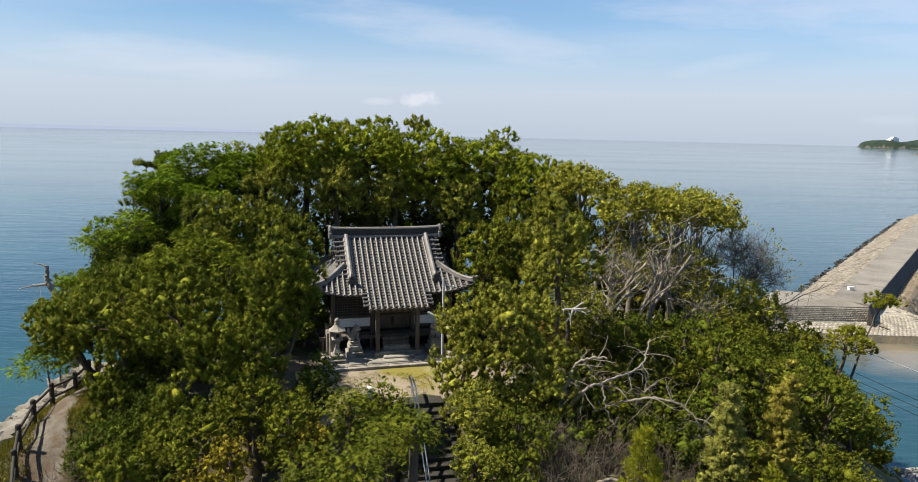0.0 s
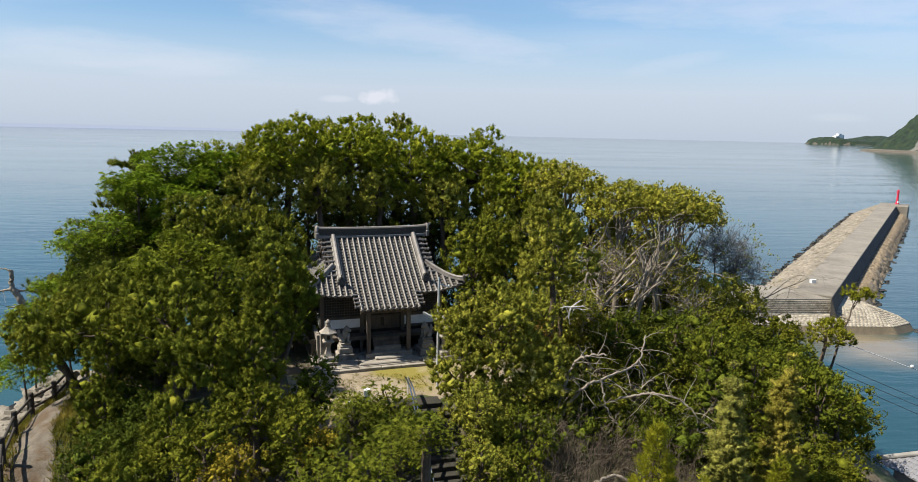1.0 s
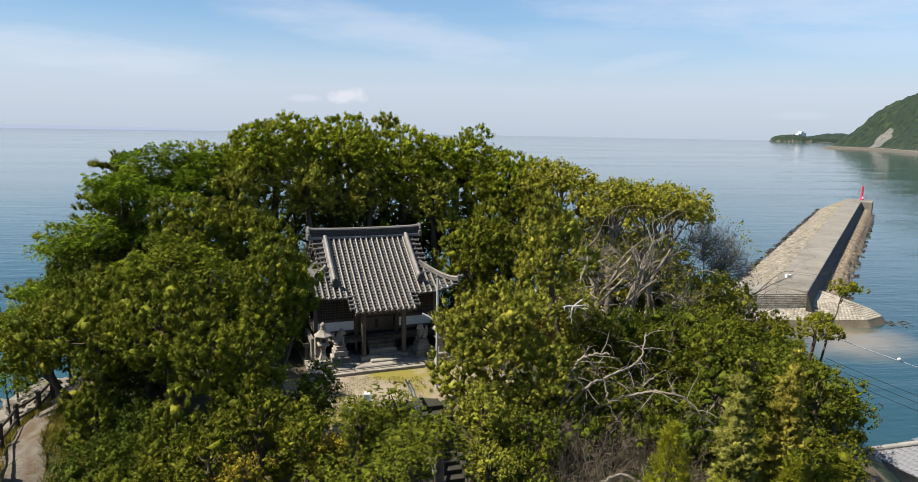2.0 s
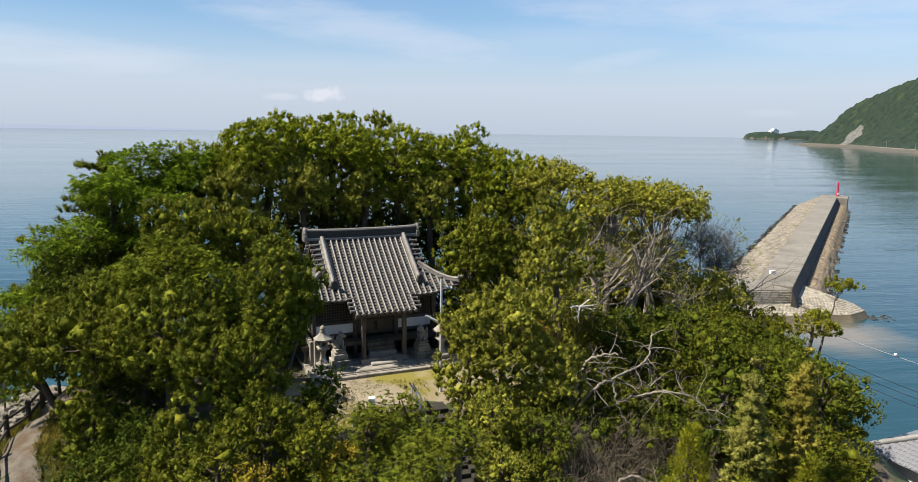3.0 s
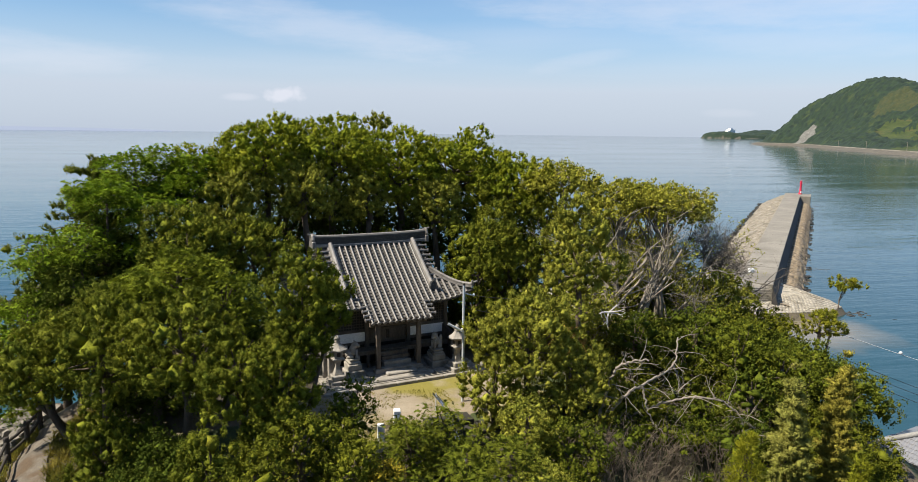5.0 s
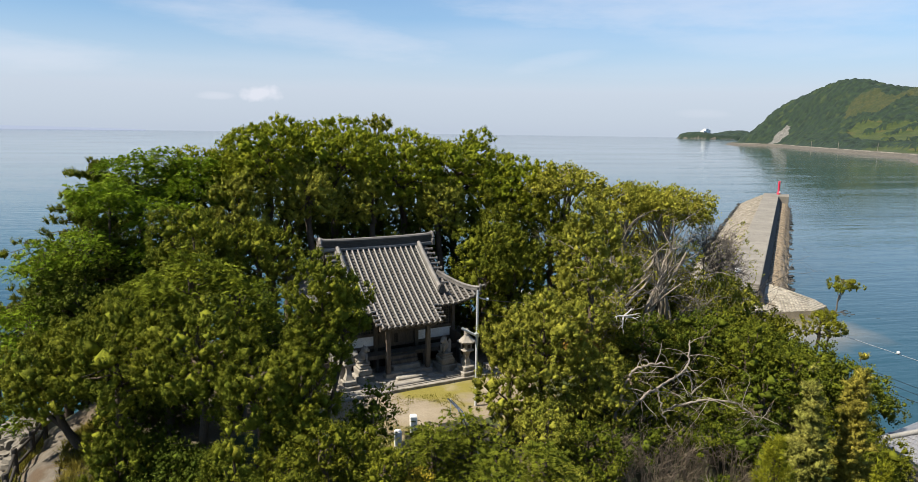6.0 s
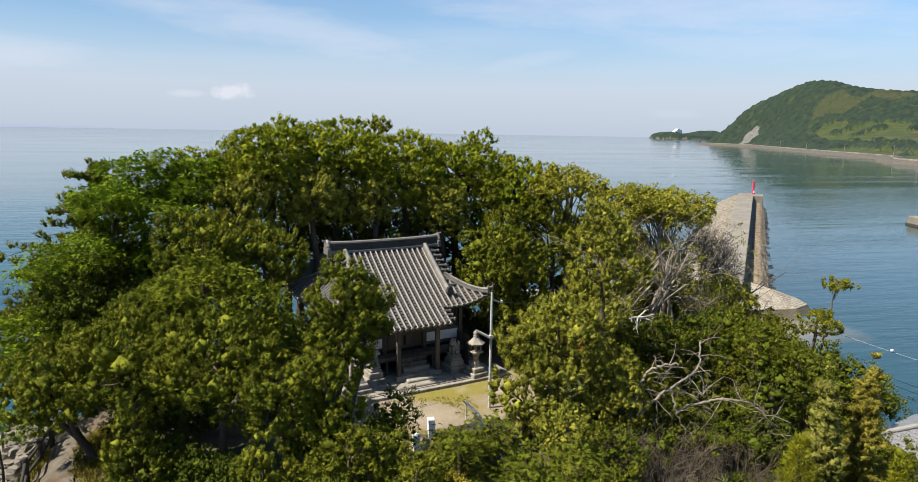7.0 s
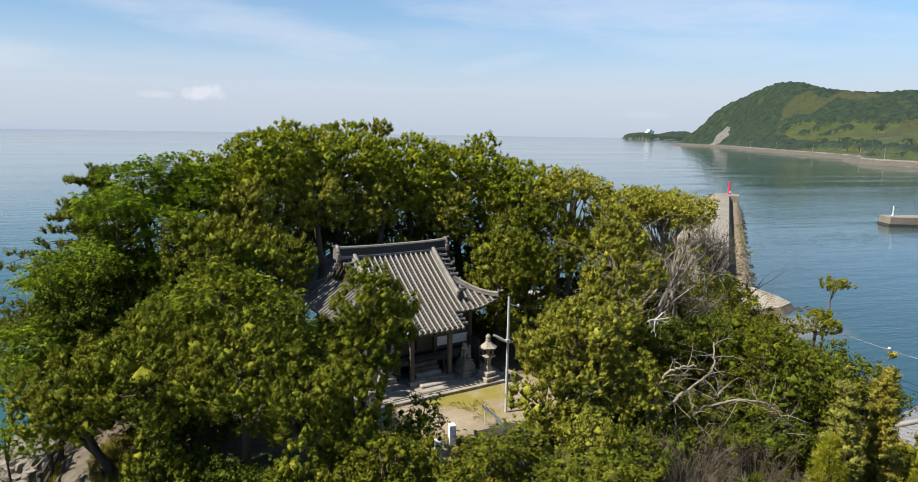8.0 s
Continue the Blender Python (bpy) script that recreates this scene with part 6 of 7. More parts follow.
# junipers and other evergreens in front of the hall
plant("juniper", JUNIPER, "dense dark-green juniper with tufted foliage on the knoll's edge", [
    (-13.8, 27.4, 15.0, 2.1), (-10.9, 26.4, 15.5, 2.0), (-13.5, 25.9, 12.2, 1.0)], depth=5.2)
plant("juniper", JUNIPER, "dense dark-green juniper leaning over the footpath", [(-15.2, 28.6, 13.9, 1.5)], depth=3.8, lean=(-0.9, -0.6))
plant("juniper", JUNIPER, "low dark-green juniper whose boughs hang over the fence", [(-15.4, 29.0, 12.7, 1.35)], depth=3.0, lean=(-1.2, -0.2))
plant("juniper", JUNIPER, "dense dark-green juniper beside the shrine yard", [
    (-8.9, 25.3, 14.2, 1.5), (-7.6, 24.3, 12.9, 1.3), (-7.5, 24.9, 14.0, 1.15)], depth=4.4)
plant("juniper", JUNIPER, "tall juniper standing before the shrine hall's corner", [(-7.9, 25.3, 16.9, 1.05)], depth=5.2, lean=(1.1, 0.45), thick=0.1, rich=1.3)
plant("juniper", JUNIPER, "slim juniper leaning towards the hall's eave", [(-7.6, 25.4, 16.1, 0.85)], depth=3.4, lean=(1.5, 0.6), thick=0.08, rich=1.3)
plant("juniper", OLIVE, "olive-green juniper with upright tufts beside the lamp pole", [(1.9, 27.7, 15.0, 2.0), (4.1, 27.0, 12.8, 1.6), (0.5, 27.5, 12.9, 1.2)], depth=5.4)
plant("juniper", OLIVE, "tall olive-green juniper with a reddish trunk beside the yard", [(4.5, 29.2, 18.0, 1.7)], depth=5.4, thick=0.17)
plant("juniper", JUNIPER, "green juniper with pointed tufts behind the hall's corner", [(1.7, 36.2, 16.4, 1.6), (3.4, 36.6, 15.6, 1.6), (4.0, 33.6, 13.0, 1.5)], depth=6.5)
plant("juniper", JUNIPER, "brownish-green juniper in the thick of the grove", [(-12.3, 35.0, 17.3, 1.9), (-9.6, 36.8, 16.4, 1.9)], depth=4.6)
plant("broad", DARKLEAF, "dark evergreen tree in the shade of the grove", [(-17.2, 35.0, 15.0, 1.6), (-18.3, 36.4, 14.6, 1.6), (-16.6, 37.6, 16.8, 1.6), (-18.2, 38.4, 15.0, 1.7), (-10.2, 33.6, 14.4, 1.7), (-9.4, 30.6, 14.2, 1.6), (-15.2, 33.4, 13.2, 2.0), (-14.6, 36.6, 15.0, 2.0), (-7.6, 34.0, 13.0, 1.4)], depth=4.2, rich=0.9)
# the tall grove behind the hall
plant("cloud", BROAD, "tall dark-green evergreen in the grove behind the hall", [
    (-9.2, 41.4, 21.6, 3.0), (-5.6, 42.2, 21.6, 3.1), (-1.9, 42.0, 20.9, 2.8), (1.6, 42.6, 20.8, 2.8), (4.7, 41.4, 19.6, 2.6)], depth=5.4, lobes=34)
plant("broad", BROAD, "tall broad-leaved evergreen at the seaward end of the grove", [(-11.8, 41.4, 20.4, 2.6)], depth=5.4)
plant("juniper", OLIVE, "tall olive-green conifer crown in the grove behind the hall", [
    (-7.2, 40.0, 19.4, 1.8), (-3.7, 40.4, 19.0, 1.6), (0.0, 40.2, 18.6, 1.6), (-10.8, 38.8, 18.6, 1.9)], depth=4.6)
plant("juniper", JUNIPER, "green juniper with pointed shoots in the grove", [(3.2, 39.4, 17.8, 1.8), (6.2, 38.8, 17.6, 1.7)], depth=6.4)
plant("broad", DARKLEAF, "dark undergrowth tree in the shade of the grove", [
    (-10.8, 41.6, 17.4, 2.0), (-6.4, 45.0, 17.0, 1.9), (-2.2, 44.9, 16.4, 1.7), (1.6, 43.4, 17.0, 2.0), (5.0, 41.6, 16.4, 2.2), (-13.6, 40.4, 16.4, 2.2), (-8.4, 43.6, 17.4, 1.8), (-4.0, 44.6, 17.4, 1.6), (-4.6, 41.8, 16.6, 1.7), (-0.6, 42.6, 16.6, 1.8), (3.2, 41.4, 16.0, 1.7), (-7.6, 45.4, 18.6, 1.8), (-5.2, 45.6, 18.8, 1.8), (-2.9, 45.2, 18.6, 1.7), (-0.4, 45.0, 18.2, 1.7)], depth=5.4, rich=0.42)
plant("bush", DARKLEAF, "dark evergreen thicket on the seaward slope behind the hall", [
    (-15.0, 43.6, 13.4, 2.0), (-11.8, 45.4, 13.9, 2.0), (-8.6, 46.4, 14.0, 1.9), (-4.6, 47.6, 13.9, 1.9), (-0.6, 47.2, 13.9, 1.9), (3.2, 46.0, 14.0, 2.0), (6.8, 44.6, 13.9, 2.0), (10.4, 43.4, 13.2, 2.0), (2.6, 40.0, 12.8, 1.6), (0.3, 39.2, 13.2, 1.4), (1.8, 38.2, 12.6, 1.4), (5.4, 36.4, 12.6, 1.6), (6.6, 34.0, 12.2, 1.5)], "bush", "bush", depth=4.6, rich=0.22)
plant("bush", GREENBUSH, "bright green bush standing in a gap behind the hall", [(-2.9, 39.6, 15.6, 1.1), (-5.4, 43.4, 14.2, 0.8)], "bush", "bush", depth=2.6)
plant("juniper", OLIVE, "slender tree whose tuft stands over the grove", [(-2.75, 46.0, 21.7, 0.7)], depth=1.4, lobes=9, thick=0.09)
plant("locust", BRIGHT, "bright green tree with feathery pinnate leaves on the seaward side", [
    (-15.5, 39.5, 19.7, 2.3), (-13.2, 39.8, 20.1, 2.3), (-13.6, 37.2, 18.0, 1.8)], depth=4.4, rich=1.1)
plant("locust", BRIGHT, "bright green pinnate-leaved tree hanging over the shore", [(-18.6, 35.6, 16.0, 1.3), (-17.0, 35.6, 16.6, 1.3), (-16.2, 37.0, 18.6, 1.5)], depth=2.6, thick=0.07)
plant("locust", MIDLEAF, "green pinnate-leaved tree among the junipers", [(-11.6, 29.6, 16.3, 1.7), (-9.9, 28.9, 15.5, 1.4), (-13.4, 30.4, 15.2, 1.5), (-12.4, 28.6, 15.3, 1.2)], depth=3.2)
plant("locust", BRIGHT, "young pinnate-leaved tree over the shore rocks", [(-19.4, 31.2, 10.6, 1.2), (-19.8, 33.2, 12.3, 1.4), (-19.0, 34.6, 13.6, 1.4)], depth=2.6, thick=0.05)
plant("pine", PINE, "dark pine with level layered branches on the seaward edge", [(-17.9, 40.9, 19.2, 5.6)], depth=9.0, shape="tiers", size=0.36, rich=1.2, thick=0.17)
plant("pine", PINE, "lower pine with level branches reaching over the shore", [(-18.6, 37.0, 15.4, 4.2)], depth=5.4, shape="tiers", size=0.36, thick=0.1, rich=1.2)
plant("broad", WINDLEAF, "wind-shaped broad-leaved tree with bare grey limbs below its crown", [
    (9.6, 36.8, 18.3, 2.5), (12.6, 38.0, 18.2, 2.6), (7.1, 39.1, 19.3, 2.3), (14.6, 40.6, 17.2, 2.1)], depth=2.9, shape="dome", bark=GREY_BARK, forked=0.35)
plant("broad", WINDLEAF, "olive-green tree behind the windswept limbs", [(8.8, 39.6, 16.8, 2.2), (11.4, 40.4, 16.4, 2.3), (14.0, 40.6, 14.8, 2.0), (10.6, 38.2, 14.6, 2.0), (13.6, 39.2, 13.2, 2.0)], depth=4.4, rich=0.8)
plant("broad", OLIVE, "yellow-green broad-leaved tree on the eastern slope", [
    (6.8, 33.0, 12.6, 1.3), (10.8, 33.0, 11.6, 1.5), (14.4, 36.0, 13.4, 1.8), (16.2, 36.8, 12.8, 1.9)], depth=4.4, rich=0.9)
plant("broad", GREENBUSH, "green broad-leaved tree on the eastern slope", [
    (8.4, 31.0, 11.5, 1.5), (11.4, 31.0, 11.6, 1.7), (14.4, 32.6, 12.0, 1.9), (17.3, 34.4, 11.3, 1.8), (12.8, 28.8, 12.0, 1.8)], depth=4.6, rich=0.9)
plant("bush", GREENBUSH, "green leafy thicket on the eastern slope", [
    (6.6, 28.8, 11.2, 1.4), (9.6, 28.4, 10.9, 1.7), (15.6, 29.8, 10.8, 1.9), (18.0, 31.8, 10.0, 1.6), (12.4, 25.8, 10.7, 1.7), (15.4, 26.6, 9.2, 1.7)], "bush", "bush", depth=4.0, rich=0.85)
plant("bush", GREENBUSH, "olive-green thicket low on the eastern slope", [
    (19.4, 37.6, 10.6, 2.0), (19.6, 34.8, 9.4, 1.5), (20.2, 31.6, 8.1, 1.2), (18.6, 29.2, 7.4, 1.3), (19.2, 30.6, 8.0, 1.3), (11.0, 23.6, 9.6, 1.4), (16.6, 28.0, 7.4, 1.4), (13.6, 23.2, 9.6, 1.4), (14.6, 24.6, 9.2, 1.4), (12.6, 21.6, 9.6, 1.2)], "bush", "bush", depth=3.6, rich=0.8)
# windswept twiggy trees with few leaves
plant("twig", OLIVE, "windswept thorny tree with bare grey twigs and few leaves", [(16.4, 39.4, 16.2, 2.7), (18.2, 40.4, 14.6, 2.3)], depth=4.2, bark=DARK_TWIG, lobes=60, rich=0.25, thick=0.05)
plant("twig", WINDLEAF, "half-bare tree with olive leaves on its outer twigs", [(8.2, 34.8, 15.8, 2.2), (11.4, 35.6, 15.6, 2.3), (6.8, 33.0, 13.4, 1.6), (12.8, 34.2, 13.4, 1.8)], depth=4.0, bark=DEAD, lobes=26, rich=2.2)
# pines on the eastern shore
plant("shorepine", SHORE_PINE, "small leaning shore pine with flat pads of needles", [(19.4, 33.2, 12.75, 1.15)], depth=0.9, shape="pads", lobes=15, thick=0.07, size=0.34, lean=(3.2, 1.9), forked=0.6)
plant("shorepine", SHORE_PINE, "dark twisted shore pine below the cables", [(19.3, 33.3, 11.7, 1.35)], depth=2.6, shape="ball", lobes=22, thick=0.12, size=0.36, lean=(0.9, 0.5))
# conifers low on the near slope
plant("feather", FEATHER, "feathery grey-green conifer on the near slope", [(9.15, 21.5, 13.3, 1.05)], depth=5.4, shape="tiers", size=0.28, thick=0.08)
plant("feather", OCHRE, "feathery conifer turning ochre on the near slope", [(11.0, 21.5, 13.55, 1.1)], depth=5.6, shape="tiers", size=0.28, thick=0.08)
plant("youngpine", YOUNGPINE, "young pine with upright yellow-green candles", [(5.6, 18.6, 12.4, 0.85), (6.6, 17.6, 11.3, 0.8), (9.4, 18.6, 11.2, 0.9)], depth=2.6, shape="cone", lobes=26, size=0.32)
plant("juniper", JUNIPER, "bushy pointed juniper below the yard", [(-9.5, 22.6, 12.0, 1.15), (-5.6, 22.9, 11.6, 1.0), (-10.9, 20.6, 10.4, 1.2)], "bush", "bush", depth=3.6)
plant("bush", GREENBUSH, "loose yellow-green bush below the yard", [(-6.9, 22.4, 12.5, 1.1), (-8.0, 20.6, 11.9, 1.0), (-5.2, 20.9, 12.3, 0.9)], "bush", "bush", depth=2.6, rich=0.7)
plant("locust", STAIRBUSH, "green pinnate-leaved bush beside the stone stair", [(-3.6, 22.6, 12.3, 1.2), (-2.2, 22.8, 12.2, 1.1), (-3.2, 24.9, 11.0, 0.9), (-2.8, 18.6, 12.0, 1.0), (-1.95, 20.8, 12.3, 0.9), (-4.2, 19.6, 11.4, 1.3)], "bush", "bush", depth=3.4)
plant("locust", STAIRBUSH, "small pinnate-leaved bush over the stair's edge", [(-1.1, 19.2, 12.5, 0.75)], "bush", "bush", depth=1.7)
plant("bush", OLIVE, "olive-green bush under the juniper beside the yard", [(5.4, 31.4, 13.7, 1.3), (0.9, 24.4, 11.3, 0.95), (0.9, 22.6, 10.2, 0.9), (2.7, 27.0, 11.4, 1.3), (1.3, 26.3, 10.9, 1.1)], "bush", "bush", depth=2.6)
plant("bush", GREENBUSH, "bright green bush beside the stone stair", [(1.9, 23.6, 9.8, 1.2), (1.3, 20.9, 8.8, 1.0), (1.4, 25.2, 10.2, 1.0)], "bush", "bush", depth=3.0)
plant("bush", YELLOW, "bush with yellowing leaves below the yard", [(-6.8, 19.8, 11.3, 0.8), (-4.5, 20.6, 11.7, 0.5), (-7.6, 19.4, 10.6, 0.7)], "bush", "bush", depth=2.2, rich=0.6)
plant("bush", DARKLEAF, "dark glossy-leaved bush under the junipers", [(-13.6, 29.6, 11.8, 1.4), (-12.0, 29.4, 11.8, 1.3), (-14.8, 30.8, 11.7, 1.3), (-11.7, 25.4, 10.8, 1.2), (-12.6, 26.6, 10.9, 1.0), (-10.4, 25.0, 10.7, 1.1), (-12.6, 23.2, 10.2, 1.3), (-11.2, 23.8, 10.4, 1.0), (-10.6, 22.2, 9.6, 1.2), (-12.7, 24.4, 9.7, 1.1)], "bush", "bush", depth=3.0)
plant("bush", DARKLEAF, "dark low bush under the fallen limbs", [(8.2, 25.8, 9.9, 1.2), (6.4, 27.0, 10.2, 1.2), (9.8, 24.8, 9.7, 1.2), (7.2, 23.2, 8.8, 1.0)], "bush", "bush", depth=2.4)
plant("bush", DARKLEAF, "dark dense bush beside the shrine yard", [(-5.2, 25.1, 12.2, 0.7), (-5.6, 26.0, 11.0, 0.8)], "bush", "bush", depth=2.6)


def scatter():
    """Bushes that cover the slopes, away from yard, stair and path."""
    rng = np.random.default_rng(77)
    kinds = [("bush", GREENBUSH, "green bush on the slope of the knoll"), ("bush", STAIRBUSH, "olive-green bush on the slope of the knoll"), ("bush", DARKLEAF, "dark green bush on the slope of the knoll"), ("broad", STAIRBUSH, "dull green bush on the slope of the knoll")]
    done = []
    for i in range(900):
        x, y = rng.uniform(2.2, 27), rng.uniform(15, 42)
        if rng.uniform() < 0.3:
            x, y = rng.uniform(-12.4, -2.5), rng.uniform(15, 20)
        z = land_at(x, y)
        if z < 0.9 or (x > 17.5 and y < 34) or x > 21 or x - 0.55 * y > 2.3 or (x < 8 and y > 26.8) or -3.2 < x < 1.6 or (2.6 < x < 6.4 and 18.5 < y < 25.5):
            continue
        if min([math.hypot(x - a, y - b) for a, b in done] or [9]) < 1.6:
            continue
        done.append((x, y))
        k = kinds[rng.integers(0, 4)]
        r = rng.uniform(1.2, 1.7)
        h = rng.uniform(2.2, 3.6)
        if math.hypot(x - 7, y - 25) < 3.2:
            h *= 0.5
        if 7 < x < 15 and y < 24.5:
            h *= 0.6
        if 6 < x < 14 and 32 < y < 37:
            h *= 0.7
        SEED[0] += 1
        tree(k[0], x, y, z + h, r, k[1], k[2], "bush", "bush", SEED[0], depth=h, rich=0.38)
        if len(done) > 80:
            break


scatter()


# ---- stair, rails and posts in the yard ----
STAIR_TOP, STAIR_DIR = Vector((-1.35, 27.5, 9.36)), Vector((0.2, -0.98, 0)).normalized()
STAIR = Matrix.Translation(STAIR_TOP) @ Matrix.Rotation(math.atan2(STAIR_DIR.x, -STAIR_DIR.y), 4, "Z")
stair = thing("stone_stair", STAIR, "mossy stone stair down from the shrine yard, darkened for the bushes' shade", "stair")
rngS = random.Random(9)
part("top_slab", boxed(-0.95, 0.95, -0.3, 0.45, -0.3, 0.03, 0.02), DARK_STEP, stair)
for i in range(22):
    y = -0.3 - 0.34 * (i + 1)
    z = -0.175 * (i + 1)
    part("step", boxed(-0.95, 0.95, y - 0.05, y + 0.36, z - 0.4, z + rngS.uniform(-0.012, 0.012), 0.02), DARK_STEP, stair)
    for s in (-1, 1):
        part("side_stone", boxed(s * 1.07 - 0.12, s * 1.07 + 0.12, y, y + 0.335, z - 0.4, z + 0.14 + rngS.uniform(-0.02, 0.02), 0.02), DARK_STEP, stair)
rail = thing("handrail", STAIR, "bright steel handrail along the stone stair", "handrail")
for dx in (-0.05, 0.1):
    tube("bar", [(-0.35 + dx, 0.75, 0.95 - 3 * abs(dx) * 0.6), (-0.35 + dx, -0.25, 0.9 - 3 * abs(dx) * 0.6), (-0.35 + dx, -7.6, 0.9 - 0.515 * 7.3 - 3 * abs(dx) * 0.6)], 0.036, BRIGHT_METAL, rail)
for k in (0, 2.2, 4.4, 6.6):
    tube("upright", [(-0.3, 0.7 - k, -0.4 - 0.5 * k), (-0.3, 0.7 - k, 0.9 - 0.5 * max(0, k - 0.9))], 0.024, METAL, rail)
for x, y, h in ((-3.45, 27.1, 0.78), (-4.1, 26.7, 0.62)):
    sp = thing("stone_marker", Matrix.Translation((x, y, land_at(x, y))), "short square white stone post at the yard's edge", "stone post", "stone posts at the yard's edge")
    part("shaft", boxed(-0.13, 0.13, -0.13, 0.13, -0.2, h - 0.05, 0.015), PLASTER, sp)
    bm = bmesh.new()
    lathe(bm, [(0.184, h - 0.05), (0.15, h - 0.01), (0.02, h)], 4, turn=math.pi / 4)
    part("cap", bm, PLASTER, sp)

# level sandy yard, a skin over the earth
yu, yv = np.arange(-5.0, 5.2, 0.4), np.arange(-9.8, -4.4, 0.4)
X, Y = np.meshgrid(yu, yv)
wx, wy = -3.83 + 0.9636 * X - 0.2672 * Y, 36.38 + 0.2672 * X + 0.9636 * Y
vv = np.stack([wx, wy, land(wx, wy) + 0.025 + 0.01 * wavy(wx * 2, wy * 2)], -1).reshape(-1, 3)
i, j = np.meshgrid(np.arange(len(yu) - 1), np.arange(len(yv) - 1))
a = (j * len(yu) + i).ravel()
tagged(arrays("yard", vv, np.stack([a, a + 1, a + 1 + len(yu), a + len(yu)], -1), YARD, smooth=True), "sandy yard with thin yellowing moss before the hall", "yard", kind="structure")

# ---- path with its timber fence on the seaward side ----
PATH_LINE = [(-13.6, 19.6), (-15.3, 22.6), (-15.9, 23.75), (-16.8, 25.9), (-17.4, 28.1), (-17.7, 30.6), (-17.6, 32.0)]
pl = np.array(PATH_LINE)
tt = np.linspace(0, len(pl) - 1, 40)
pc = np.stack([np.interp(tt, np.arange(len(pl)), pl[:, k]) for k in (0, 1)], -1)
dd = np.gradient(pc, axis=0)
dd /= np.linalg.norm(dd, axis=1, keepdims=True)
nn = np.stack([dd[:, 1], -dd[:, 0]], -1)
offs = np.linspace(-0.1, 1.4, 6)
vv = []
for k in range(len(pc)):
    for o in offs:
        q = pc[k] + nn[k] * (o + 0.08 * math.sin(k * 1.3 + o))
        vv.append((q[0], q[1], land_at(q[0], q[1]) + 0.1))
i, j = np.meshgrid(np.arange(len(offs) - 1), np.arange(len(pc) - 1))
a = (j * len(offs) + i).ravel()
tagged(arrays("path", np.array(vv), np.stack([a, a + 1, a + 1 + len(offs), a + len(offs)], -1), PATH_M, smooth=True), "worn pale footpath strewn with dry leaves", "path", kind="structure")
tf = thing("timber_fence", Matrix.Identity(4), "dark log fence along the seaward edge of the path", "fence")
posts = []
for k in (0, 8, 14, 21, 27, 33, 38):
    q = pc[k] - nn[k] * 0.15
    z = land_at(q[0], q[1])
    posts.append((q[0], q[1], z))
    bm = bmesh.new()
    lathe(bm, [(0.1, -0.4), (0.1, 1.12), (0.08, 1.16)], 9, Matrix.Translation((q[0], q[1], z)))
    part("post", bm, BLACK_WOOD, tf, smooth=False)
for p0, p1 in zip(posts, posts[1:]):
    for h in (0.95, 0.5):
        tube("rail", [(p0[0], p0[1], p0[2] + h), ((p0[0] + p1[0]) / 2, (p0[1] + p1[1]) / 2, (p0[2] + p1[2]) / 2 + h - 0.02), (p1[0], p1[1], p1[2] + h)], 0.055, BLACK_WOOD, tf)

# shore rocks below the path
rngR = np.random.default_rng(21)


def rock(x, y, z, s, seed):
    r = np.random.default_rng(seed)
    bm = bmesh.new()
    bmesh.ops.create_icosphere(bm, subdivisions=4 if y < 40 else 3, radius=1.0)
    sc = Vector((s * r.uniform(0.9, 1.5), s * r.uniform(0.8, 1.2), s * r.uniform(0.5, 0.8)))
    o = Vector(r.uniform(0, 50, 3))
    for vert in bm.verts:
        k = 1 + 0.28 * noise.noise(vert.co * 1.3 + o) + 0.16 * noise.noise(vert.co * 3.2 + o) + 0.05 * noise.noise(vert.co * 7.5 + o)
        # blocks parted by cracks
        gaps, cells = noise.voronoi(vert.co * 1.7 + o)
        k += 0.2 * noise.noise(cells[0] * 3.7) - 0.2 * (1 - min(1.0, (gaps[1] - gaps[0]) * 5))
        q = vert.co * k
        q = Vector((round(q.x * 3.2) / 3.2 * 0.45 + q.x * 0.55, q.y, round(q.z * 3.5) / 3.5 * 0.5 + q.z * 0.5))
        vert.co = Vector((q.x * sc.x, q.y * sc.y, q.z * sc.z))
    ob = part("rock", bm, ROCK)
    ob.matrix_world = Matrix.Translation((x, y, z)) @ Matrix.Rotation(r.uniform(0, 6), 4, "Z")
    tagged(ob, "pale weathered shore rock below the path", "rock", "shore rocks below the path")


for i in range(34):
    x, y = rngR.uniform(-25, -19.0), rngR.uniform(24, 37)
    z = land_at(x, y)
    rock(x, y, z + 0.35, rngR.uniform(0.8, 1.7), 100 + i)

for k, (x, y, q) in enumerate(((-27.8, 48.4, 1.9), (-25.8, 46.6, 1.6), (-29.6, 46.8, 1.5), (-27.0, 44.4, 1.4))):
    rock(x, y, 0.2, q, 140 + k)

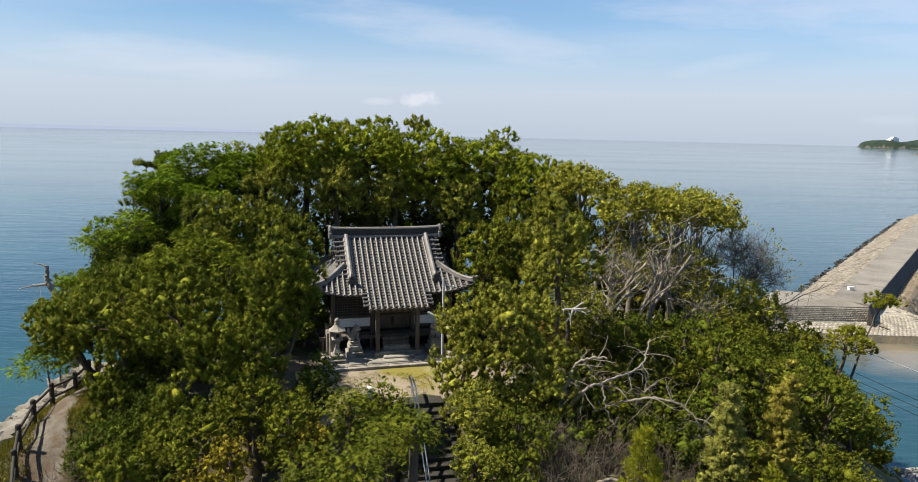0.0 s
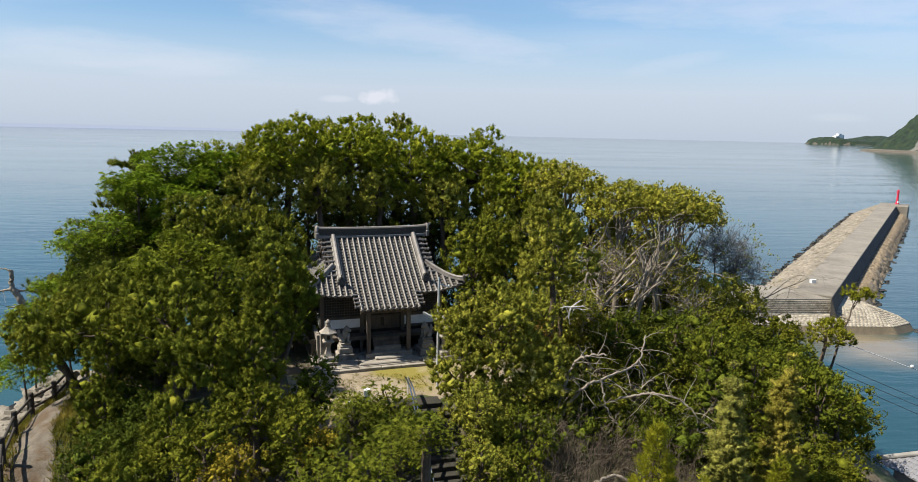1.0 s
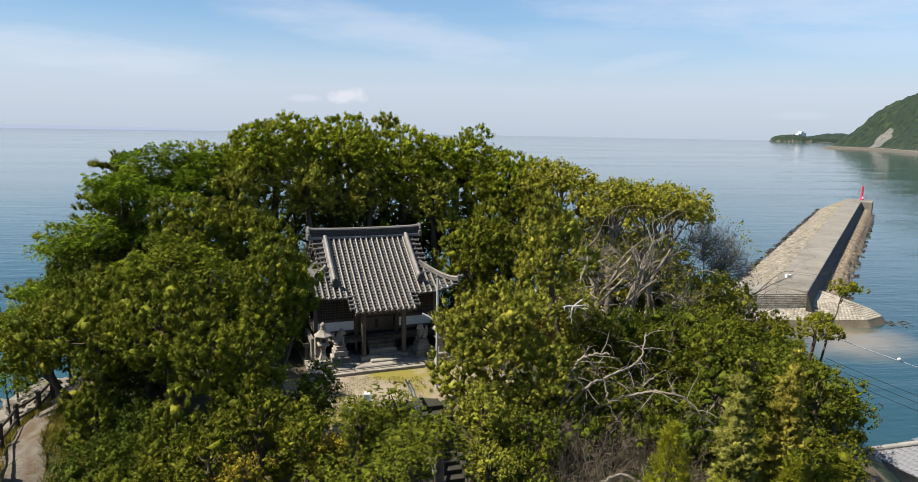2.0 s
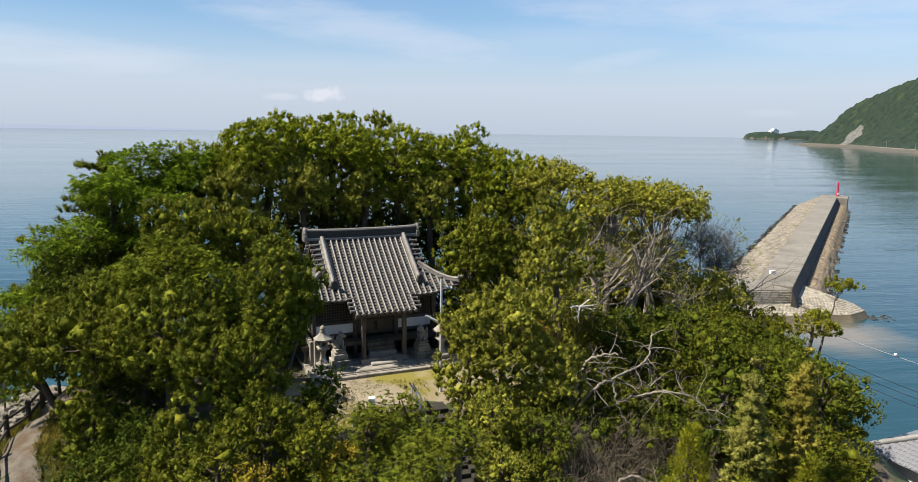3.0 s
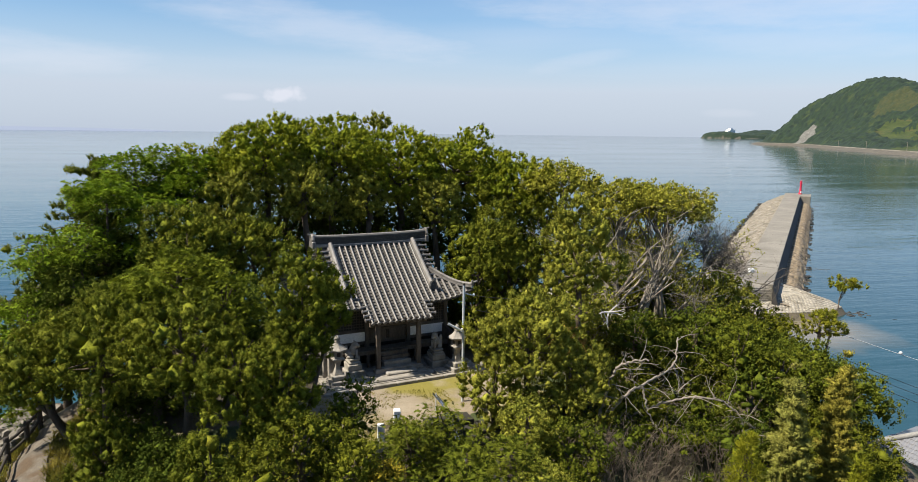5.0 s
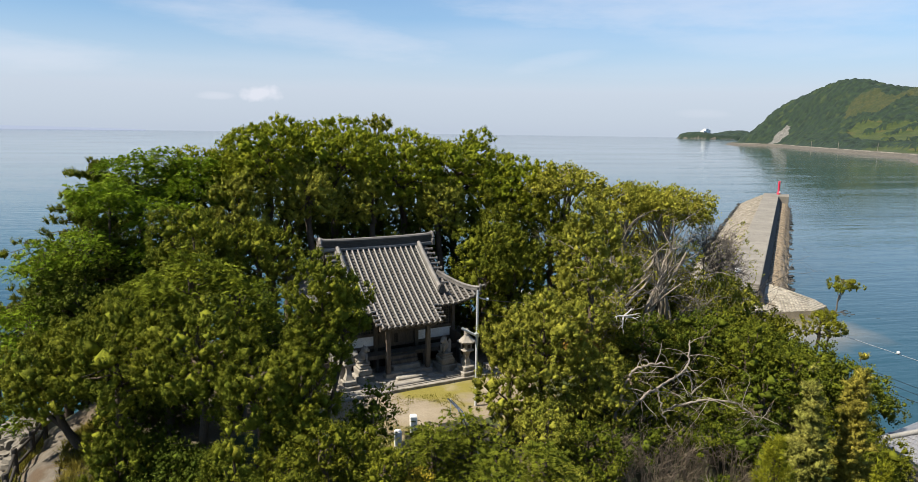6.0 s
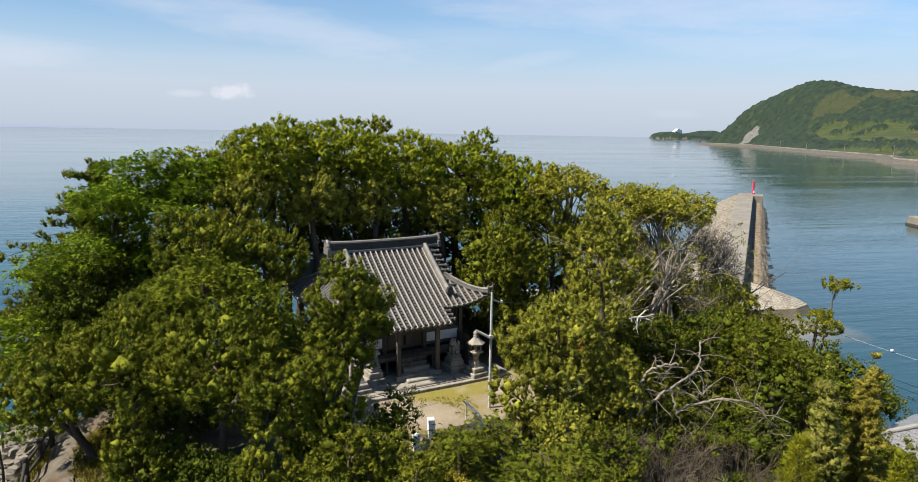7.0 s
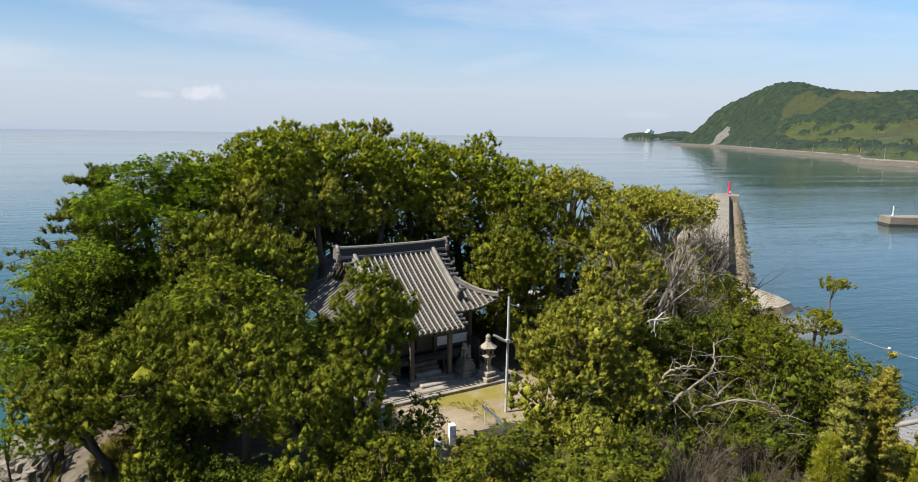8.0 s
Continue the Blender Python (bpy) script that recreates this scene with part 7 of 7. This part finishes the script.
# grass tufts by the path
gr = np.random.default_rng(31)
n = 4200
gx, gy = gr.uniform(-18.6, -12.6, n), gr.uniform(20, 32, n)
side = np.min(np.hypot(gx[:, None] - pc[None, :, 0] - 0.7 * nn[None, :, 0], gy[:, None] - pc[None, :, 1] - 0.7 * nn[None, :, 1]), 1)
ok = (side > 0.62) & (side < 2.4)
at = np.stack([gx, gy, land(gx, gy)], -1)[ok]
v, f = tufts(gr, at, np.tile([[0, 0, 1.0]], (len(at), 1)), 9, 0.12, 0.28, 0.03, 1.0, False)
tagged(arrays("grass", v, f, GRASS), "dry yellow-green grass beside the path", "grass", kind="stuff")
# leaf litter and moss tufts over the yard's edge
n = 1500
gx, gy = gr.uniform(-6.5, -1.0, n), gr.uniform(26.4, 30.6, n)
at = np.stack([gx, gy, land(gx, gy) + 0.02], -1)[wavy(gx * 0.9, gy * 0.9) > -0.1]
v, f = tufts(gr, at, np.tile([[0, 0, 1.0]], (len(at), 1)), 5, 0.06, 0.08, 0.02, 1.0, False)
tagged(arrays("grass", v, f, GRASS), "short mossy grass in the shrine yard", "grass", kind="stuff")


# ---- dead wood ----
def grow(rng, p, d, r, ln, depth, out, droop=0.0, wild=0.5, kids=(2, 4)):
    """A crooked branch and the branches that leave it, as tubes."""
    n = 6
    pts, q, dd = [np.array(p, float)], np.array(p, float), np.array(d, float)
    for i in range(n):
        dd = unit(dd + rng.normal(0, 0.2 * wild, 3) + np.array([0, 0, -droop * (i / n)]))
        q = q + dd * ln / n
        pts.append(q)
    rr = np.linspace(r, r * 0.45, n + 1)
    if depth == 0:
        rr[-1] = 0.004
    out.append(tube_arrays(pts, rr, 5 if r > 0.03 else 3))
    if depth:
        for k in range(rng.integers(*kids)):
            i = rng.integers(2, n + 1)
            nd = unit(dd + rng.normal(0, 0.75, 3))
            grow(rng, pts[i], nd, rr[i] * 0.65, ln * rng.uniform(0.45, 0.75), depth - 1, out, droop, wild, kids)


def dead_tree(x, y, z, stems, label, seed, name="dead_tree", material=None, depth=4, droop=0.05, wild=0.7, kids=(2, 5)):
    rng = np.random.default_rng(seed)
    ob = thing(name, Matrix.Translation((x, y, z)), label, "dead tree")
    for d, r, ln in stems:
        out = []
        grow(rng, (rng.normal(0, 0.1), rng.normal(0, 0.1), -0.2), unit(np.array(d, float)), r, ln, depth, out, droop, wild, kids)
        v, f = merged(out)
        arrays("branch", v, f, material or DEAD, ob, smooth=True)
    return ob


def curved(name, pts, r0, r1, parent, material, seed, twigs=6):
    """A long bleached limb through the given places, with side twigs."""
    rng = np.random.default_rng(seed)
    p = np.array(pts, float)
    t = np.linspace(0, len(p) - 1, 6 * len(p))
    q = np.stack([np.interp(t, np.arange(len(p)), p[:, k]) for k in range(3)], -1)
    for k in range(3):
        q[1:-1] = (q[:-2] + q[1:-1] * 2 + q[2:]) / 4
    q += rng.normal(0, 0.025, q.shape)
    out = [tube_arrays(q, np.linspace(r0, r1, len(q)), 7)]
    for i in range(twigs):
        k = rng.integers(len(q) // 4, len(q))
        grow(rng, q[k], unit(rng.normal(0, 1, 3) + np.array([0.2, -0.2, 0.3])), max(0.02, r1 * 0.7), rng.uniform(0.5, 1.3), 2, out, 0.1, 0.7, (1, 3))
    v, f = merged(out)
    arrays(name, v, f, material, parent, smooth=True)


# the fallen, bleached tree on the near slope
ft = thing("fallen_tree", Matrix.Identity(4), "bleached fallen tree with long bare limbs over the slope", "dead tree")
curved("limb", [(4.3, 26.0, 8.6), (4.35, 26.0, 9.9), (4.55, 25.9, 11.0), (4.85, 25.85, 11.8), (5.4, 25.6, 12.1), (5.95, 25.45, 12.15)], 0.075, 0.035, ft, DEAD, 1, 14)
curved("limb", [(4.4, 26.2, 8.8), (4.6, 26.1, 9.7), (5.1, 25.5, 10.75), (5.9, 25.8, 11.0), (7.05, 26.3, 11.2), (7.7, 26.6, 11.5), (8.1, 27.2, 12.4)], 0.08, 0.03, ft, DEAD, 2, 22)
curved("limb", [(5.6, 26.2, 9.6), (6.6, 25.8, 10.15), (7.3, 25.3, 10.55), (7.95, 24.9, 10.8), (8.7, 24.5, 10.65), (9.2, 24.3, 10.25), (9.35, 24.2, 9.5)], 0.058, 0.025, ft, DEAD, 3, 18)
curved("limb", [(5.9, 25.7, 11.0), (6.0, 25.5, 10.2), (6.25, 25.3, 9.6), (6.6, 25.0, 9.3)], 0.045, 0.018, ft, DEAD, 4)
curved("limb", [(7.6, 26.6, 11.5), (7.9, 26.5, 10.9), (7.7, 26.2, 10.4)], 0.04, 0.018, ft, DEAD, 6)
curved("limb", [(4.9, 23.0, 8.0), (5.9, 23.2, 8.4), (6.9, 22.8, 7.9), (7.8, 22.4, 7.3)], 0.072, 0.042, ft, DEAD, 5, 3)
# white snag that hangs in the junipers
sn = thing("dead_branch", Matrix.Translation((4.75, 26.9, 13.75)), "white dead branch caught in the junipers", "dead branch")
out = []
rq = np.random.default_rng(5)
for d in ((1, -0.2, 0.2), (-0.8, -0.2, 0.1), (0.5, -0.2, 0.8), (0.9, -0.1, -0.3), (-0.3, -0.2, -0.5)):
    grow(rq, (0, -0.3, 0), unit(np.array(d, float)), 0.04, 0.5, 1, out, 0.0, 0.8)
v, f = merged(out)
arrays("twig", v, f, SNAG_WOOD, sn, smooth=True)
# standing leafless trees on the shoulder
for k, (x, y, up, h) in enumerate(((6.5, 33.4, 1.6, 4.4), (7.6, 33.8, 1.6, 5.0), (8.8, 33.2, 1.5, 4.7), (9.9, 34.0, 1.8, 4.4), (11.4, 34.6, 1.5, 3.8))):
    dead_tree(x, y, land_at(x, y) + up, [((0.4, -0.1, 1.0), 0.115, h), ((0.8, -0.15, 1.0), 0.1, h * 0.95), ((0.1, -0.2, 1.0), 0.08, h * 0.8)], "leafless grey tree with crooked leaning limbs on the eastern slope", 141 + k, depth=3, droop=-0.05, wild=1.1, kids=(2, 4))
for k, (x, y, h, r) in enumerate(((15.4, 38.4, 5.2, 0.1), (17.2, 39.0, 4.4, 0.09), (19.0, 39.6, 3.6, 0.08))):
    dead_tree(x, y, land_at(x, y), [((0.5, -0.1, 1.0), r, h), ((0.9, 0.0, 0.75), r, h), ((0.2, -0.2, 1.0), r, h), ((1.1, 0.1, 0.5), r * 0.8, h * 0.9)], "windswept thorny tree, all bare dark twigs", 54 + k, material=DARK_TWIG, depth=4, droop=0.02, wild=1.0, kids=(2, 5))
snag = thing("dead_tree", Matrix.Identity(4), "grey bleached snag leaning over the shore", "dead tree")
curved("trunk", [(-27.60, 48.05, -0.50), (-28.20, 48.05, 5.73), (-28.60, 48.05, 7.42), (-29.04, 48.05, 8.51), (-29.49, 48.05, 9.21)], 0.34, 0.2, snag, DEAD, 46, 2)
curved("limb", [(-29.49, 48.05, 9.16), (-29.59, 48.05, 9.61), (-29.49, 48.05, 10.00), (-29.54, 48.05, 10.50)], 0.17, 0.13, snag, DEAD, 47, 0)
curved("limb", [(-29.49, 48.05, 9.21), (-30.48, 48.05, 9.06), (-31.72, 48.05, 8.76)], 0.11, 0.03, snag, DEAD, 48, 2)
curved("limb", [(-29.54, 48.05, 10.50), (-29.89, 48.05, 10.60), (-30.48, 48.05, 10.70)], 0.07, 0.02, snag, DEAD, 49, 0)
curved("limb", [(-28.89, 48.05, 8.12), (-29.59, 48.05, 7.92), (-29.99, 48.05, 7.97)], 0.1, 0.03, snag, DEAD, 50, 1)
# dry brush


def brush(x, y, r, h, label, seed, material=None, n=66):
    rng = np.random.default_rng(seed)
    ob = thing("brush", Matrix.Translation((x, y, land_at(x, y))), label, "dry brush", "dry brush on the slope")
    out = []
    for i in range(n):
        a, k = rng.uniform(0, 6.28), rng.uniform(0, 1) ** 0.5
        p = np.array([math.cos(a) * r * k, math.sin(a) * r * k, -0.1])
        q = p * 1.25 + np.array([rng.normal(0, 0.3), rng.normal(0, 0.3), h * rng.uniform(0.5, 1.1)])
        out.append(limb(rng, p, q, 0.016, 0.005, 0.22, 5))
        for j in range(3):
            s = p + (q - p) * rng.uniform(0.4, 0.95)
            out.append(limb(rng, s, s + np.array([*rng.normal(0, 0.3, 2), rng.uniform(0.05, 0.5)]), 0.01, 0.004, 0.2, 4))
    v, f = merged(out)
    arrays("twig", v, f, material or BRUSHWOOD, ob)


for k, (x, y, r, h) in enumerate(((6.6, 24.8, 1.0, 1.6), (8.6, 24.4, 1.0, 1.6), (9.2, 22.6, 0.9, 1.8), (4.2, 23.8, 1.4, 2.2), (5.6, 22.6, 1.4, 2.4), (3.6, 22.2, 1.2, 2.1), (3.4, 24.8, 1.0, 1.9), (5.4, 24.6, 1.2, 2.0), (4.4, 20.8, 1.2, 2.4), (6.6, 20.8, 1.2, 2.4), (7.6, 23.2, 1.2, 1.9), (5.0, 20.6, 1.1, 2.2), (-6.3, 19.8, 0.9, 3.6), (-3.0, 19.2, 0.9, 3.0), (8.0, 19.2, 1.0, 2.6), (-13.2, 21.6, 0.8, 1.6))):
    brush(x, y, r, h, "tangle of dry brown brushwood on the slope", 60 + k)
plant("bush", DRY, "bush of dry orange-brown leaves beside the juniper", [(4.1, 29.0, 12.4, 0.7)], "bush", "bush", depth=1.6)

# ---- hut by the harbour: the corner of its hipped roof ----
HUT = Matrix.Translation((22.65, 32.5, 0)) @ Matrix.Rotation(radians(-72), 4, "Z")
hut = thing("harbour_hut", HUT, "low hut with a hipped roof of silvery tiles by the harbour", "hut")
L, W, EAVE, RISE = 9.0, 8.0, 4.0, 0.5
part("wall", boxed(0.7, L - 0.7, 0.7, W - 0.7, -0.5, EAVE + 0.1), PLASTER, hut)
bm = bmesh.new()
c = [bm.verts.new(p) for p in ((0, 0, EAVE), (L, 0, EAVE), (L, W, EAVE), (0, W, EAVE))]
r0, r1 = bm.verts.new((W / 2, W / 2, EAVE + RISE * W / 2)), bm.verts.new((L - W / 2, W / 2, EAVE + RISE * W / 2))
for q in ((c[0], c[1], r1, r0), (c[1], c[2], r1), (c[2], c[3], r0, r1), (c[3], c[0], r0), (c[3], c[2], c[1], c[0])):
    bm.faces.new(q)
hroof = part("roof", bm, SILVER_TILE, hut)
bmt = bmesh.new()
# one wavy tile: a roll and a hollow, with a thick front edge
wave = [(x, 0.028 + 0.026 * math.cos(2 * math.pi * (x / 0.268 - 0.25))) for x in np.linspace(0, 0.268, 8)]
for (xa, za), (xb, zb) in zip(wave, wave[1:]):
    q = [bmt.verts.new(p) for p in ((xa, 0, za), (xb, 0, zb), (xb, 0.3, zb - 0.012), (xa, 0.3, za - 0.012), (xb, 0, zb - 0.03), (xa, 0, za - 0.03))]
    bmt.faces.new(q[:4])
    bmt.faces.new((q[5], q[4], q[1], q[0]))
tile_me = bpy.data.meshes.new("tile")
bmt.to_mesh(tile_me)
bmt.free()
tile_me.materials.append(SILVER_TILE)
sl = math.atan(RISE)
count = 0
for face in (0, 1):
    for j in range(14):
        for i in range(34):
            a, b = 0.02 + i * 0.265, 0.02 + j * 0.26
            lim = L if face == 0 else W
            if b > a + 0.05 or b > lim - a - 0.3 or b > W / 2 or count >= 290:
                continue
            count += 1
            tl = new("tile", tile_me)
            tl.parent = hroof
            m = Matrix.Translation((a, b, EAVE + RISE * b + 0.02)) @ Matrix.Rotation(sl - 0.06, 4, "X")
            if face == 1:
                m = Matrix(((0, 1, 0, 0), (1, 0, 0, 0), (0, 0, 1, 0), (0, 0, 0, 1))) @ m
            tl.matrix_local = m
tube("hip_ridge", [(0.05, 0.05, EAVE + 0.1), (2, 2, EAVE + 2 * RISE + 0.1), (W / 2, W / 2, EAVE + RISE * W / 2 + 0.1)], 0.15, RIDGE_PALE, hut, "pale mortared hip ridge")
tube("hip_ridge", [(L - 0.05, 0.05, EAVE + 0.1), (L - W / 2, W / 2, EAVE + RISE * W / 2 + 0.1)], 0.15, RIDGE_PALE, hut)

# ---- cables over the water ----
def cable(name, pts, r, m, label):
    a, b = np.array(pts[0], float), np.array(pts[-1], float)
    t = np.linspace(0, 1, 24)[:, None]
    q = a + (b - a) * t - np.array([0, 0, 1.0]) * pts[1] * 4 * t * (1 - t)
    tagged(tube(name, q, r, m, sides=5), label, "cable")


cable("cable", [(19.4, 33.4, 10.7), 0.12, (31.0, 29.7, 7.1)], 0.018, WHITE_CABLE, "pale cable strung across the water")
for k, (z0, z1) in enumerate(((9.3, 4.9), (8.95, 4.5), (8.6, 3.95))):
    cable("cable", [(20.0, 32.5, z0), 0.15, (32.0, 31.2, z1)], 0.014, CABLE, "thin dark cable strung across the water")
bm = bmesh.new()
bmesh.ops.create_icosphere(bm, subdivisions=2, radius=0.1)
ball = part("cable_marker", bm, WHITE_CABLE, smooth=True)
ball.matrix_world = Matrix.Translation((23.74, 32.0, 9.32))
tagged(ball, "small white marker ball on the cable", "marker")
cable("cable", [(-0.08, 29.13, 13.98), 0.25, (6.5, 31.2, 13.4)], 0.012, CABLE, "thin black wire from the lamp pole into the trees")
cable("cable", [(-0.45, 29.1, 13.5), 0.3, (5.6, 30.6, 12.6)], 0.012, CABLE, "thin black wire from the lamp pole into the trees")
